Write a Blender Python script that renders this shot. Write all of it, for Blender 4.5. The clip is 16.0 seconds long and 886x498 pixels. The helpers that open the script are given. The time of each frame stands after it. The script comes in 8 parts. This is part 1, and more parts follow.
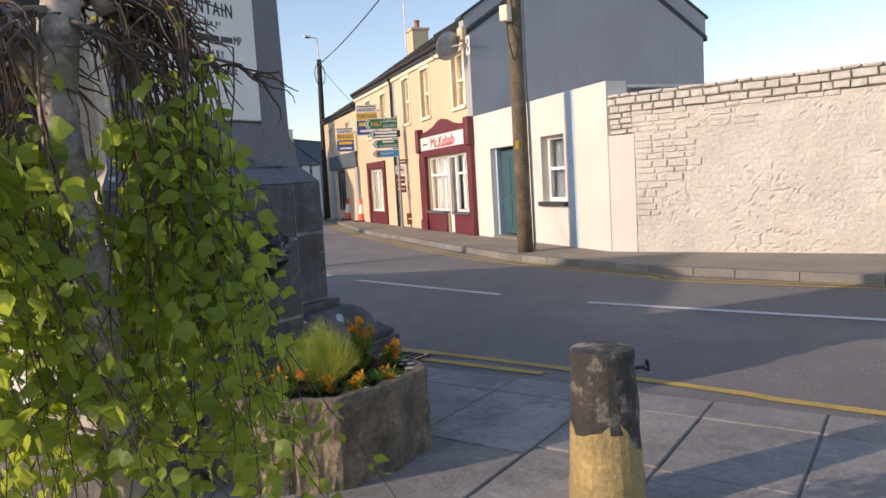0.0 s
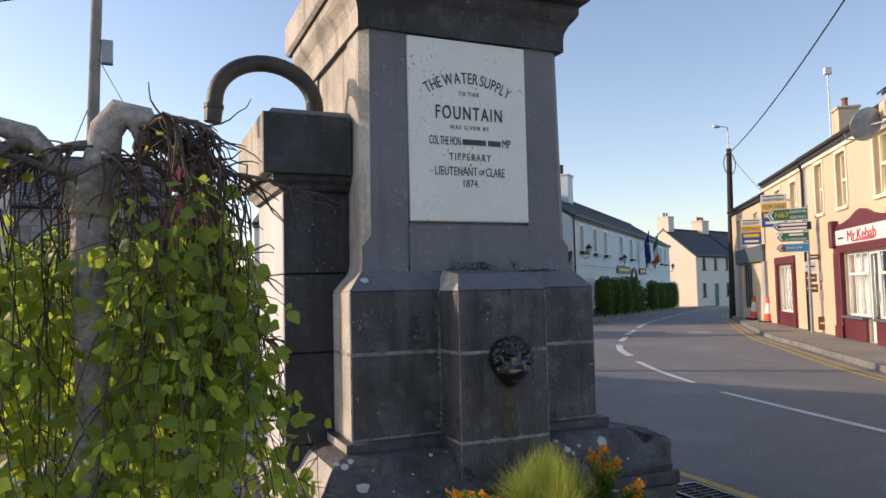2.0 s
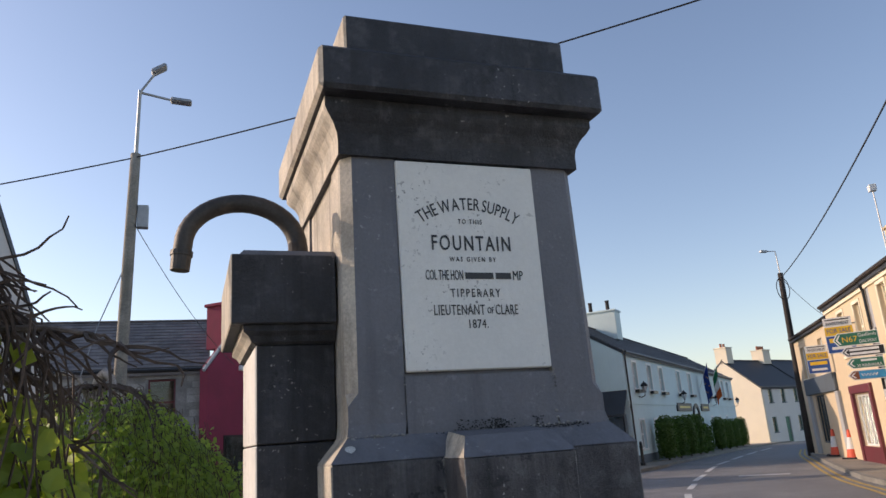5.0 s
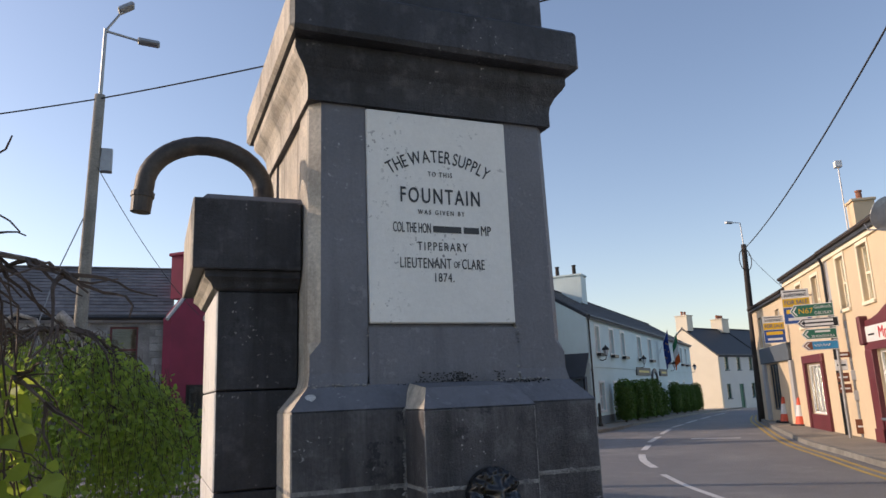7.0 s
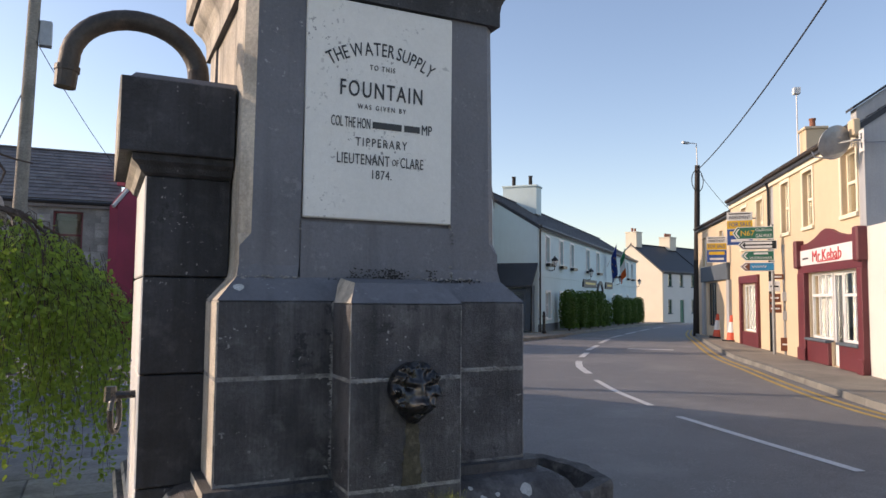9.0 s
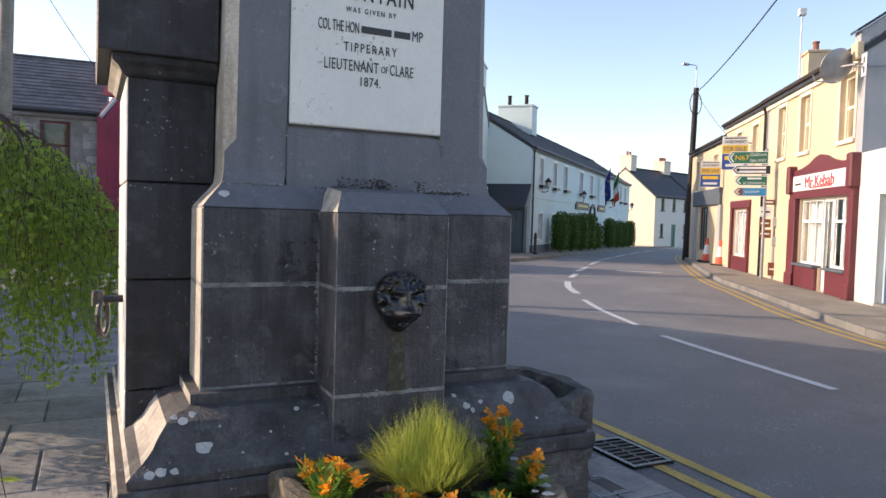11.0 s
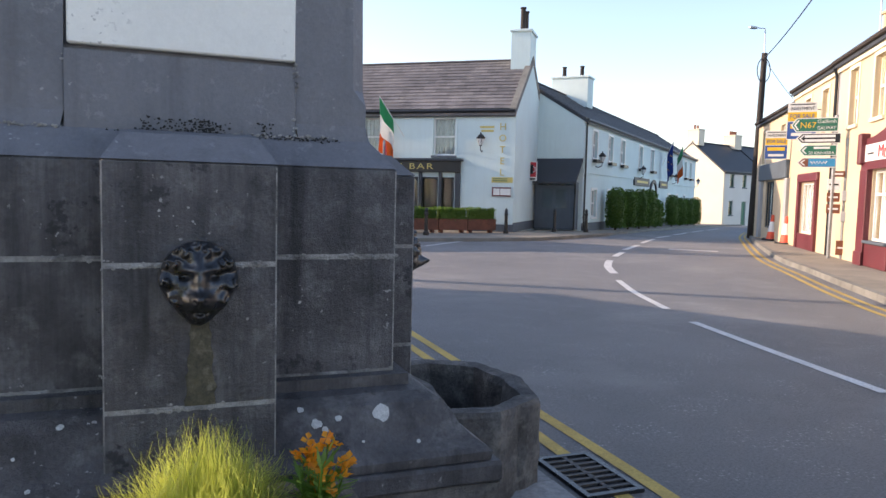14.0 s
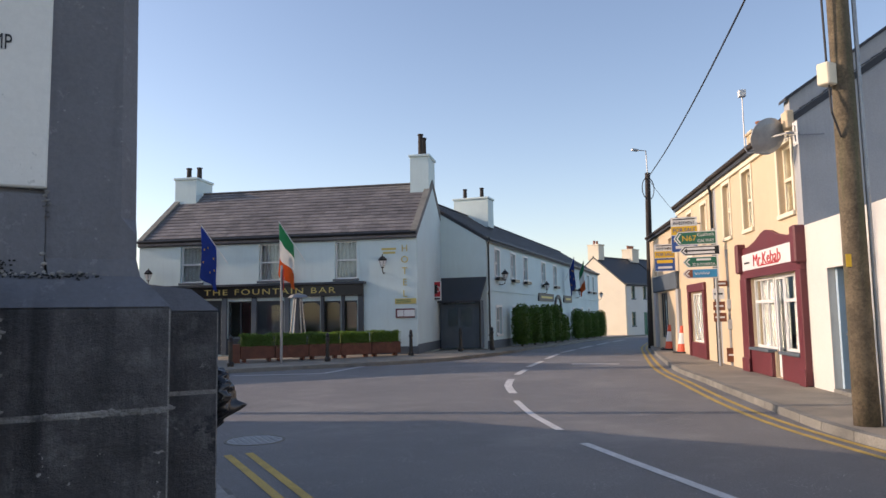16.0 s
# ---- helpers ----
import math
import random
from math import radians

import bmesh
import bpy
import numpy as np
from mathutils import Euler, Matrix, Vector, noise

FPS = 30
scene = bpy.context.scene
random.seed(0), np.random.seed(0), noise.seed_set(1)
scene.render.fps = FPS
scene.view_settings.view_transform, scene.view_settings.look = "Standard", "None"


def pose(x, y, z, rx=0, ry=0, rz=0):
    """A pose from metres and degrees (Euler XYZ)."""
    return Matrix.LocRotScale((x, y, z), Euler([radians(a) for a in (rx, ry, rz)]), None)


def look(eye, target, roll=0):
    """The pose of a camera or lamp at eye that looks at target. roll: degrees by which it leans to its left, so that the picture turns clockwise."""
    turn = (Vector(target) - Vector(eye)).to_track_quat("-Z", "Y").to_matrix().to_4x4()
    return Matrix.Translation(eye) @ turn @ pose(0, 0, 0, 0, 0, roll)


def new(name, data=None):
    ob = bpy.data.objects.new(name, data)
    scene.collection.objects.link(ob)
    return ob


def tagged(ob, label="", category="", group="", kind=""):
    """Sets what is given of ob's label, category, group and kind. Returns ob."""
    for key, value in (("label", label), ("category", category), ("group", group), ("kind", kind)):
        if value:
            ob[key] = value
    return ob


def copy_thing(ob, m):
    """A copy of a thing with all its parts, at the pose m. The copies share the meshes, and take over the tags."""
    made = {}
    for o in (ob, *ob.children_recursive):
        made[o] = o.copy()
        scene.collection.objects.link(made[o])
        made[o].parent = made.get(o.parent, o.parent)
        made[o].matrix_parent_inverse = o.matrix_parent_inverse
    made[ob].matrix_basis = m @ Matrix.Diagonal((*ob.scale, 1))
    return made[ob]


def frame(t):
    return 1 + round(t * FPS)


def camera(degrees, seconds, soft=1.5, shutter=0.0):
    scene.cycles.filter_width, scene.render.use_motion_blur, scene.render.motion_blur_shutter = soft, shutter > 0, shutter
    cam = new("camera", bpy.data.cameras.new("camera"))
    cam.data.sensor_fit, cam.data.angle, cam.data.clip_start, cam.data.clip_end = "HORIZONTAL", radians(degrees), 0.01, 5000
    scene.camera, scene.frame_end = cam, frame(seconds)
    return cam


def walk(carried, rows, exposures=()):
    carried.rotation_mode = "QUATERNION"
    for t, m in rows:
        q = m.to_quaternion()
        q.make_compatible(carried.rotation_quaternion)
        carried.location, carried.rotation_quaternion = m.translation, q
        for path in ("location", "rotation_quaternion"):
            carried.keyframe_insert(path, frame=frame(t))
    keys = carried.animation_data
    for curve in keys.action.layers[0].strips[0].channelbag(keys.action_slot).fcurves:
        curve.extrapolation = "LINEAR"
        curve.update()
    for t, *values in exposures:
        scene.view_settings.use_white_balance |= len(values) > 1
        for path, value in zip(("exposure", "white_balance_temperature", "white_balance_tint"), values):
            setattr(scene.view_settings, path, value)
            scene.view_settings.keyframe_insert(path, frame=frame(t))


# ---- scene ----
cam = camera(63.80, 16.0)
PATH = [
    (0, (-2.699, -3.223, 1.447), (-1.053, -2.102, 1.260), -3.38),
    (0.5, (-2.482, -3.360, 1.465), (-1.024, -1.998, 1.324), -3.00),
    (1, (-2.186, -3.413, 1.449), (-0.944, -1.847, 1.383), -2.83),
    (1.5, (-1.964, -3.476, 1.475), (-0.964, -1.744, 1.491), -2.08),
    (2, (-1.773, -3.524, 1.498), (-0.983, -1.690, 1.612), -1.30),
    (2.5, (-1.619, -3.402, 1.515), (-0.942, -1.533, 1.741), -1.67),
    (3, (-1.492, -3.276, 1.538), (-0.848, -1.413, 1.874), -2.80),
    (3.5, (-1.379, -3.206, 1.561), (-0.741, -1.362, 2.000), -3.69),
    (4, (-1.321, -3.102, 1.573), (-0.677, -1.282, 2.095), -4.16),
    (6.5, (-1.321, -3.015, 1.550), (-0.607, -1.208, 2.024), -3.28),
    (7, (-1.299, -3.005, 1.544), (-0.555, -1.193, 1.947), -2.36),
    (7.5, (-1.283, -3.000, 1.538), (-0.505, -1.190, 1.884), -1.66),
    (8, (-1.268, -3.012, 1.537), (-0.464, -1.205, 1.828), -1.04),
    (8.5, (-1.235, -3.034, 1.527), (-0.404, -1.228, 1.747), -0.33),
    (9, (-1.199, -3.037, 1.518), (-0.336, -1.238, 1.655), 0.48),
    (9.5, (-1.187, -3.037, 1.511), (-0.293, -1.249, 1.571), 1.21),
    (10, (-1.192, -3.055, 1.503), (-0.284, -1.273, 1.503), 1.65),
    (12.5, (-0.820, -2.854, 1.417), (-0.058, -1.015, 1.225), 0.79),
    (13, (-0.557, -2.757, 1.401), (0.145, -0.897, 1.184), 1.18),
    (13.5, (-0.313, -2.678, 1.408), (0.368, -0.808, 1.204), 1.55),
    (14, (-0.054, -2.537, 1.405), (0.662, -0.676, 1.255), 1.39),
    (14.5, (0.155, -2.463, 1.407), (0.923, -0.617, 1.342), 0.72),
    (15, (0.352, -2.466, 1.431), (1.166, -0.640, 1.464), 0.11),
    (15.5, (0.431, -2.442, 1.445), (1.301, -0.646, 1.571), -0.43),
    (16, (0.454, -2.423, 1.453), (1.383, -0.662, 1.641), -0.98),
]
EXPOSURES = [(0, 0.62, 6900, 20), (2, 0.6, 6900, 20), (4, 0.45, 6900, 20), (7, 0.42, 6900, 20), (9, 0.62, 6900, 20), (10, 0.82, 6900, 20), (12.5, 1.25, 6900, 20), (14, 1.3, 6900, 20), (15, 0.95, 6900, 20), (16, 0.58, 6900, 20)]
walk(cam, [(t, look(eye, target, roll)) for t, eye, target, roll in PATH], EXPOSURES)


# ---- light ----
SUN_EL, SUN_AZ = radians(19.5), radians(-34.0)   # height of the sun; heading of its rays on the plan
world = bpy.data.worlds.new("sky")
scene.world = world
world.use_nodes = True
wn = world.node_tree.nodes
sky = wn.new("ShaderNodeTexSky")
sky.sky_type, sky.sun_disc, sky.sun_elevation = "NISHITA", False, SUN_EL
sky.sun_rotation = radians(90) - (SUN_AZ + math.pi)
sky.air_density, sky.dust_density, sky.ozone_density = 1.0, 0.7, 1.4
world.node_tree.links.new(sky.outputs[0], wn["Background"].inputs[0])
wn["Background"].inputs[1].default_value = 0.15
sun_lamp = bpy.data.lights.new("sun", "SUN")
sun_lamp.energy, sun_lamp.angle, sun_lamp.color = 2.6, radians(0.6), (1.0, 0.83, 0.64)
sun_ray = Vector((math.cos(SUN_EL) * math.cos(SUN_AZ), math.cos(SUN_EL) * math.sin(SUN_AZ), -math.sin(SUN_EL)))
sun_ob = new("sun", sun_lamp)
sun_ob.matrix_world = look((-30, 20, 15), Vector((-30, 20, 15)) + sun_ray)


# ---- materials ----
def mat(name, col, rough=0.8, var=0.25, scale=1.5, fine=40.0, finevar=0.15, bump=0.15, metal=0.0, stain=None, stain_amt=0.0, stain_scale=3.0,
        streak=None, streak_amt=0.0, per_object=0.0, island=0.0, tool=0.0, fleck=None, fleck_lo=0.66, spec=0.5, bump_scale=None, patch=None, patch_amt=0.0, patch_scale=0.8):
    """A surface with broad and fine variation, stains with their own shape and a fine relief, in metres."""
    m = bpy.data.materials.new(name)
    m.use_nodes = True
    nt = m.node_tree
    N, K = nt.nodes, nt.links.new
    b = N["Principled BSDF"]
    geo = N.new("ShaderNodeNewGeometry")
    pos = geo.outputs["Position"]

    def noise_at(sc, detail=5.0, rough_=0.6, vec=None):
        n = N.new("ShaderNodeTexNoise")
        n.inputs["Scale"].default_value, n.inputs["Detail"].default_value, n.inputs["Roughness"].default_value = sc, detail, rough_
        K(vec or pos, n.inputs["Vector"])
        return n.outputs["Fac"]

    def ramp(fac, lo, hi):
        r = N.new("ShaderNodeMapRange")
        r.inputs[1].default_value, r.inputs[2].default_value = lo, hi
        r.clamp = True
        K(fac, r.inputs[0])
        return r.outputs[0]

    def mix(fac, a, c, mode="MIX"):
        x = N.new("ShaderNodeMix")
        x.data_type, x.blend_type = "RGBA", mode
        for sock, v in ((x.inputs[0], fac), (x.inputs[6], a), (x.inputs[7], c)):
            if isinstance(v, (int, float)):
                sock.default_value = v
            elif isinstance(v, tuple):
                sock.default_value = (*v, 1)
            else:
                K(v, sock)
        return x.outputs[2]

    dark = tuple(c * (1 - var) for c in col)
    light = tuple(min(1, c * (1 + var * 0.8)) for c in col)
    big = noise_at(scale, 4.0)
    c = mix(ramp(big, 0.35, 0.65), dark, light)
    small = noise_at(fine, 6.0, 0.7)
    c = mix(ramp(small, 0.3, 0.7), c, mix(1.0, c, (1 - finevar * 2,) * 3, "MULTIPLY"))
    if per_object or island:
        src = N.new("ShaderNodeObjectInfo").outputs["Random"] if per_object else geo.outputs["Random Per Island"]
        amt = per_object or island
        r = N.new("ShaderNodeMapRange")
        r.inputs[3].default_value, r.inputs[4].default_value = 1 - amt, 1 + amt
        K(src, r.inputs[0])
        cmb = N.new("ShaderNodeCombineColor")
        for i in range(3):
            K(r.outputs[0], cmb.inputs[i])
        c = mix(1.0, c, cmb.outputs[0], "MULTIPLY")
    if stain:
        f = N.new("ShaderNodeMath")
        f.operation = "MULTIPLY"
        K(ramp(noise_at(stain_scale, 6.0, 0.68), 0.52, 0.66), f.inputs[0])
        f.inputs[1].default_value = stain_amt
        c = mix(f.outputs[0], c, stain)
    if patch:
        f = N.new("ShaderNodeMath")
        f.operation = "MULTIPLY"
        K(ramp(noise_at(patch_scale, 7.0, 0.75), 0.60, 0.635), f.inputs[0])
        f.inputs[1].default_value = patch_amt
        c = mix(f.outputs[0], c, patch)
    if streak:
        mp = N.new("ShaderNodeMapping")
        mp.inputs["Scale"].default_value = (9, 9, 0.7)
        K(pos, mp.inputs[0])
        f = N.new("ShaderNodeMath")
        f.operation = "MULTIPLY"
        K(ramp(noise_at(1.0, 5.0, 0.6, mp.outputs[0]), 0.5, 0.72), f.inputs[0])
        f.inputs[1].default_value = streak_amt
        c = mix(f.outputs[0], c, streak)
    if tool:
        mp = N.new("ShaderNodeMapping")
        mp.inputs["Scale"].default_value = (1, 1, 0.06)
        K(pos, mp.inputs[0])
        c = mix(ramp(noise_at(90.0, 4.0, 0.6, mp.outputs[0]), 0.38, 0.62), c, mix(1.0, c, (1 - tool,) * 3, "MULTIPLY"))
    if fleck:
        f = N.new("ShaderNodeMath")
        f.operation = "MULTIPLY"
        K(ramp(noise_at(42.0, 3.0, 0.55), fleck_lo, fleck_lo + 0.04), f.inputs[0])
        K(ramp(noise_at(2.6, 3.0, 0.6), 0.48, 0.62), f.inputs[1])
        c = mix(f.outputs[0], c, fleck)
    K(c, b.inputs["Base Color"])
    rr = N.new("ShaderNodeMapRange")
    rr.inputs[3].default_value, rr.inputs[4].default_value = max(0.02, rough - 0.12), min(1, rough + 0.1)
    K(big, rr.inputs[0])
    K(rr.outputs[0], b.inputs["Roughness"])
    b.inputs["Metallic"].default_value = metal
    b.inputs["Specular IOR Level"].default_value = spec
    if bump:
        bp = N.new("ShaderNodeBump")
        bp.inputs["Strength"].default_value, bp.inputs["Distance"].default_value = min(1.0, bump * 2), 0.01 + 0.02 * bump
        K(noise_at(bump_scale or fine * 0.7, 8.0, 0.7), bp.inputs["Height"])
        K(bp.outputs[0], b.inputs["Normal"])
    return m


def glass_mat(name, tint=(0.9, 0.95, 0.95)):
    m = bpy.data.materials.new(name)
    m.use_nodes = True
    b = m.node_tree.nodes["Principled BSDF"]
    b.inputs["Base Color"].default_value = (*tint, 1)
    b.inputs["Roughness"].default_value = 0.03
    b.inputs["Transmission Weight"].default_value = 1.0
    b.inputs["IOR"].default_value = 1.45
    return m


def leaf_mat(name, a, c, trans=(0.35, 0.5, 0.06)):
    m = bpy.data.materials.new(name)
    m.use_nodes = True
    N, K = m.node_tree.nodes, m.node_tree.links.new
    b = N["Principled BSDF"]
    geo = N.new("ShaderNodeNewGeometry")
    r = N.new("ShaderNodeValToRGB")
    r.color_ramp.elements[0].color, r.color_ramp.elements[1].color = (*a, 1), (*c, 1)
    K(geo.outputs["Random Per Island"], r.inputs[0])
    nz = N.new("ShaderNodeTexNoise")
    nz.inputs["Scale"].default_value = 90
    K(geo.outputs["Position"], nz.inputs["Vector"])
    mx = N.new("ShaderNodeMix")
    mx.data_type, mx.blend_type = "RGBA", "MULTIPLY"
    mx.inputs[0].default_value = 0.3
    K(r.outputs[0], mx.inputs[6])
    K(nz.outputs["Fac"], mx.inputs[7])
    K(mx.outputs[2], b.inputs["Base Color"])
    b.inputs["Roughness"].default_value = 0.5
    t = N.new("ShaderNodeBsdfTranslucent")
    t.inputs[0].default_value = (*trans, 1)
    ms = N.new("ShaderNodeMixShader")
    ms.inputs[0].default_value = 0.5
    K(b.outputs[0], ms.inputs[1])
    K(t.outputs[0], ms.inputs[2])
    K(ms.outputs[0], N["Material Output"].inputs[0])
    return m


M_ASPHALT = mat("asphalt", (0.262, 0.258, 0.258), 0.65, 0.12, 0.5, 60, 0.26, 0.6, fleck=(0.46, 0.45, 0.43), fleck_lo=0.6, stain=(0.32, 0.312, 0.30), stain_amt=0.5, stain_scale=0.35, bump_scale=120)
M_FLAG = mat("paving_flag", (0.34, 0.325, 0.305), 0.8, 0.2, 2.0, 30, 0.2, 0.3, per_object=0.14, stain=(0.13, 0.125, 0.12), stain_amt=0.6, stain_scale=2.5)
M_JOINT = mat("joint_mortar", (0.22, 0.21, 0.19), 0.95, 0.35, 4, 60, 0.25, 0.3)
M_FOOTWAY = mat("concrete_footway", (0.31, 0.275, 0.22), 0.9, 0.15, 0.8, 60, 0.15, 0.2, stain=(0.15, 0.14, 0.12), stain_amt=0.5, stain_scale=0.9)
M_KERB = mat("kerb_stone", (0.26, 0.25, 0.22), 0.9, 0.2, 2, 50, 0.2, 0.25, per_object=0.12)
M_WHITELINE = mat("road_paint_white", (0.72, 0.72, 0.70), 0.7, 0.12, 3, 60, 0.2, 0.2, patch=(0.2, 0.2, 0.2), patch_amt=0.5, patch_scale=14)
M_YELLOWLINE = mat("road_paint_yellow", (0.62, 0.42, 0.10), 0.75, 0.15, 3, 60, 0.2, 0.2, patch=(0.17, 0.15, 0.12), patch_amt=0.55, patch_scale=12)
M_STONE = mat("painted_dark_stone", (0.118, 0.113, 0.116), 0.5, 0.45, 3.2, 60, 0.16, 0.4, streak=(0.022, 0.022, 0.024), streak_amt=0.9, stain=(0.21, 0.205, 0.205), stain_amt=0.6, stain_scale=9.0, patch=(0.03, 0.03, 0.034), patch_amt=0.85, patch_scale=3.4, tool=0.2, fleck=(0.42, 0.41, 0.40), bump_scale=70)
# darker copy of painted_dark_stone; shade is put into its colour
M_SHADESTONE = mat("shaded_painted_stone", (0.052, 0.053, 0.06), 0.42, 0.5, 2.6, 60, 0.2, 0.4, streak=(0.012, 0.012, 0.014), streak_amt=0.9, stain=(0.13, 0.13, 0.135), stain_amt=0.5, stain_scale=7.0, patch=(0.012, 0.012, 0.014), patch_amt=0.8, patch_scale=2.5, tool=0.15, fleck=(0.36, 0.35, 0.34), bump_scale=70)
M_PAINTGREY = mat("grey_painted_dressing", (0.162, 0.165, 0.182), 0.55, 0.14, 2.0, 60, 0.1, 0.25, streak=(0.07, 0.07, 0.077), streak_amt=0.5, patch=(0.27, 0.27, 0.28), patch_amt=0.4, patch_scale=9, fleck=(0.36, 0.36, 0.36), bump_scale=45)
M_PALESTONE = mat("pale_limestone", (0.60, 0.54, 0.45), 0.85, 0.25, 3, 60, 0.2, 0.25, streak=(0.1, 0.095, 0.09), streak_amt=0.7)
M_MORTAR = mat("pale_mortar", (0.38, 0.37, 0.35), 0.95, 0.3, 8, 80, 0.2, 0.4, stain=(0.08, 0.08, 0.085), stain_amt=0.9, stain_scale=7, patch=(0.07, 0.07, 0.075), patch_amt=0.9, patch_scale=11)
M_GRIME = mat("black_lichen_crust", (0.03, 0.03, 0.03), 0.95, 0.4, 30, 120, 0.2, 0.5)
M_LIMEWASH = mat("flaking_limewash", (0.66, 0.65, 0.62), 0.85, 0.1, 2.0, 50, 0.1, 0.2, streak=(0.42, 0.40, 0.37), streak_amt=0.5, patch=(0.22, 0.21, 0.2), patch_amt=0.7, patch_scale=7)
M_LICHEN = mat("white_lichen", (0.66, 0.66, 0.63), 0.9, 0.15, 20, 150, 0.2, 0.3)
M_ROCK = mat("rough_rock", (0.16, 0.15, 0.14), 0.9, 0.4, 5, 40, 0.3, 0.6, stain=(0.33, 0.31, 0.28), stain_amt=0.4, stain_scale=9)
M_TROUGH = mat("rough_sandy_stone", (0.31, 0.25, 0.175), 0.9, 0.4, 6, 30, 0.3, 0.8, stain=(0.09, 0.083, 0.075), stain_amt=0.85, stain_scale=3.5)
M_PLAQUE = mat("white_painted_panel", (0.76, 0.75, 0.70), 0.5, 0.05, 2.5, 50, 0.04, 0.1, stain=(0.66, 0.64, 0.58), stain_amt=0.4, stain_scale=5, fleck=(0.23, 0.225, 0.21), fleck_lo=0.605, bump_scale=20)
M_BLACK = mat("black_paint", (0.012, 0.012, 0.013), 0.35, 0.2, 5, 60, 0.1, 0.08)
M_IRON = mat("black_cast_iron", (0.012, 0.0125, 0.014), 0.3, 0.3, 12, 60, 0.2, 0.06, spec=0.7)
M_PIPE = mat("brown_iron_pipe", (0.07, 0.062, 0.055), 0.55, 0.3, 6, 60, 0.2, 0.15, metal=0.3, stain=(0.15, 0.11, 0.08), stain_amt=0.4, stain_scale=8)
M_WHITEWASH = mat("whitewash", (0.68, 0.65, 0.59), 0.9, 0.08, 1.2, 25, 0.12, 0.5, stain=(0.56, 0.52, 0.45), stain_amt=0.35, stain_scale=1.6, bump_scale=28, patch=(0.36, 0.33, 0.29), patch_amt=0.35, patch_scale=5)
M_WHITERENDER = mat("white_render", (0.68, 0.655, 0.605), 0.85, 0.04, 0.7, 40, 0.05, 0.12, stain=(0.66, 0.62, 0.55), stain_amt=0.2, stain_scale=0.9)
M_CREAM = mat("cream_render", (0.66, 0.525, 0.355), 0.85, 0.06, 0.6, 50, 0.06, 0.12, streak=(0.58, 0.45, 0.28), streak_amt=0.2)
M_CREAMTRIM = mat("pale_cream_trim", (0.80, 0.72, 0.55), 0.8, 0.05, 1, 40, 0.05, 0.05)
M_GREYRENDER = mat("grey_cement_render", (0.42, 0.43, 0.44), 0.9, 0.1, 0.5, 40, 0.08, 0.15, streak=(0.31, 0.315, 0.33), streak_amt=0.4)
M_PALEBLUE = mat("pale_green_render", (0.62, 0.74, 0.74), 0.85, 0.05, 0.6, 50, 0.05, 0.1, streak=(0.48, 0.56, 0.55), streak_amt=0.2)
M_PLINTH = mat("grey_blue_paint", (0.10, 0.125, 0.15), 0.7, 0.12, 2, 50, 0.1, 0.08)
M_DARKBLUE = mat("dark_blue_grey_paint", (0.045, 0.055, 0.068), 0.5, 0.12, 2, 50, 0.08, 0.05)
M_TEAL = mat("teal_door_paint", (0.045, 0.11, 0.135), 0.45, 0.1, 2, 50, 0.08, 0.05)
M_STRIPE = mat("pale_blue_paint", (0.42, 0.55, 0.66), 0.8, 0.08, 2, 50, 0.08, 0.1)
M_MAROON = mat("maroon_paint", (0.155, 0.03, 0.038), 0.5, 0.12, 2, 50, 0.1, 0.06)
M_REDWALL = mat("plum_red_render", (0.27, 0.035, 0.07), 0.85, 0.12, 1, 50, 0.1, 0.12)
M_SLATE = mat("roof_slate", (0.185, 0.17, 0.17), 0.7, 0.2, 0.5, 30, 0.15, 0.2, island=0.22, stain=(0.27, 0.25, 0.23), stain_amt=0.5, stain_scale=1.2)
M_SLATE_DARK = mat("dark_roof_slate", (0.05, 0.055, 0.065), 0.6, 0.2, 1.0, 30, 0.2, 0.2, island=0.35)
M_GREYSTONE = mat("grey_stone_block", (0.27, 0.26, 0.25), 0.9, 0.22, 3, 40, 0.2, 0.35, island=0.22)
M_ASHLAR = mat("grey_ashlar", (0.33, 0.32, 0.305), 0.9, 0.2, 3, 40, 0.2, 0.35, per_object=0.2)
M_COTTAGE = mat("pale_cream_render", (0.72, 0.65, 0.52), 0.9, 0.04, 0.5, 40, 0.04, 0.05)
M_UPVC = mat("white_window_frame", (0.78, 0.78, 0.76), 0.4, 0.04, 3, 40, 0.03, 0.0)
M_CURTAIN = mat("net_curtain", (0.62, 0.62, 0.60), 0.9, 0.12, 8, 40, 0.1, 0.1)
# near-black floor colour; the dimness of the rooms is put into it
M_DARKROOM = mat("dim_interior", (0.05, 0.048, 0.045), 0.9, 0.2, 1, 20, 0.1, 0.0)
M_WOODPOLE = mat("weathered_pole_wood", (0.20, 0.155, 0.10), 0.9, 0.3, 3, 30, 0.3, 0.4, streak=(0.09, 0.1, 0.045), streak_amt=0.8)
M_GREYPOLE = mat("grey_weathered_wood", (0.34, 0.315, 0.27), 0.9, 0.2, 3, 30, 0.25, 0.35, streak=(0.17, 0.17, 0.13), streak_amt=0.6)
M_MOSS = mat("damp_moss_stain", (0.085, 0.075, 0.045), 0.7, 0.4, 14, 60, 0.3, 0.2, stain=(0.2, 0.18, 0.13), stain_amt=0.5, stain_scale=25)
M_DARKPOLE = mat("dark_tarred_wood", (0.045, 0.035, 0.03), 0.85, 0.2, 3, 30, 0.2, 0.3)
M_GALV = mat("galvanised_steel", (0.36, 0.37, 0.38), 0.45, 0.12, 6, 60, 0.1, 0.05, metal=0.6)
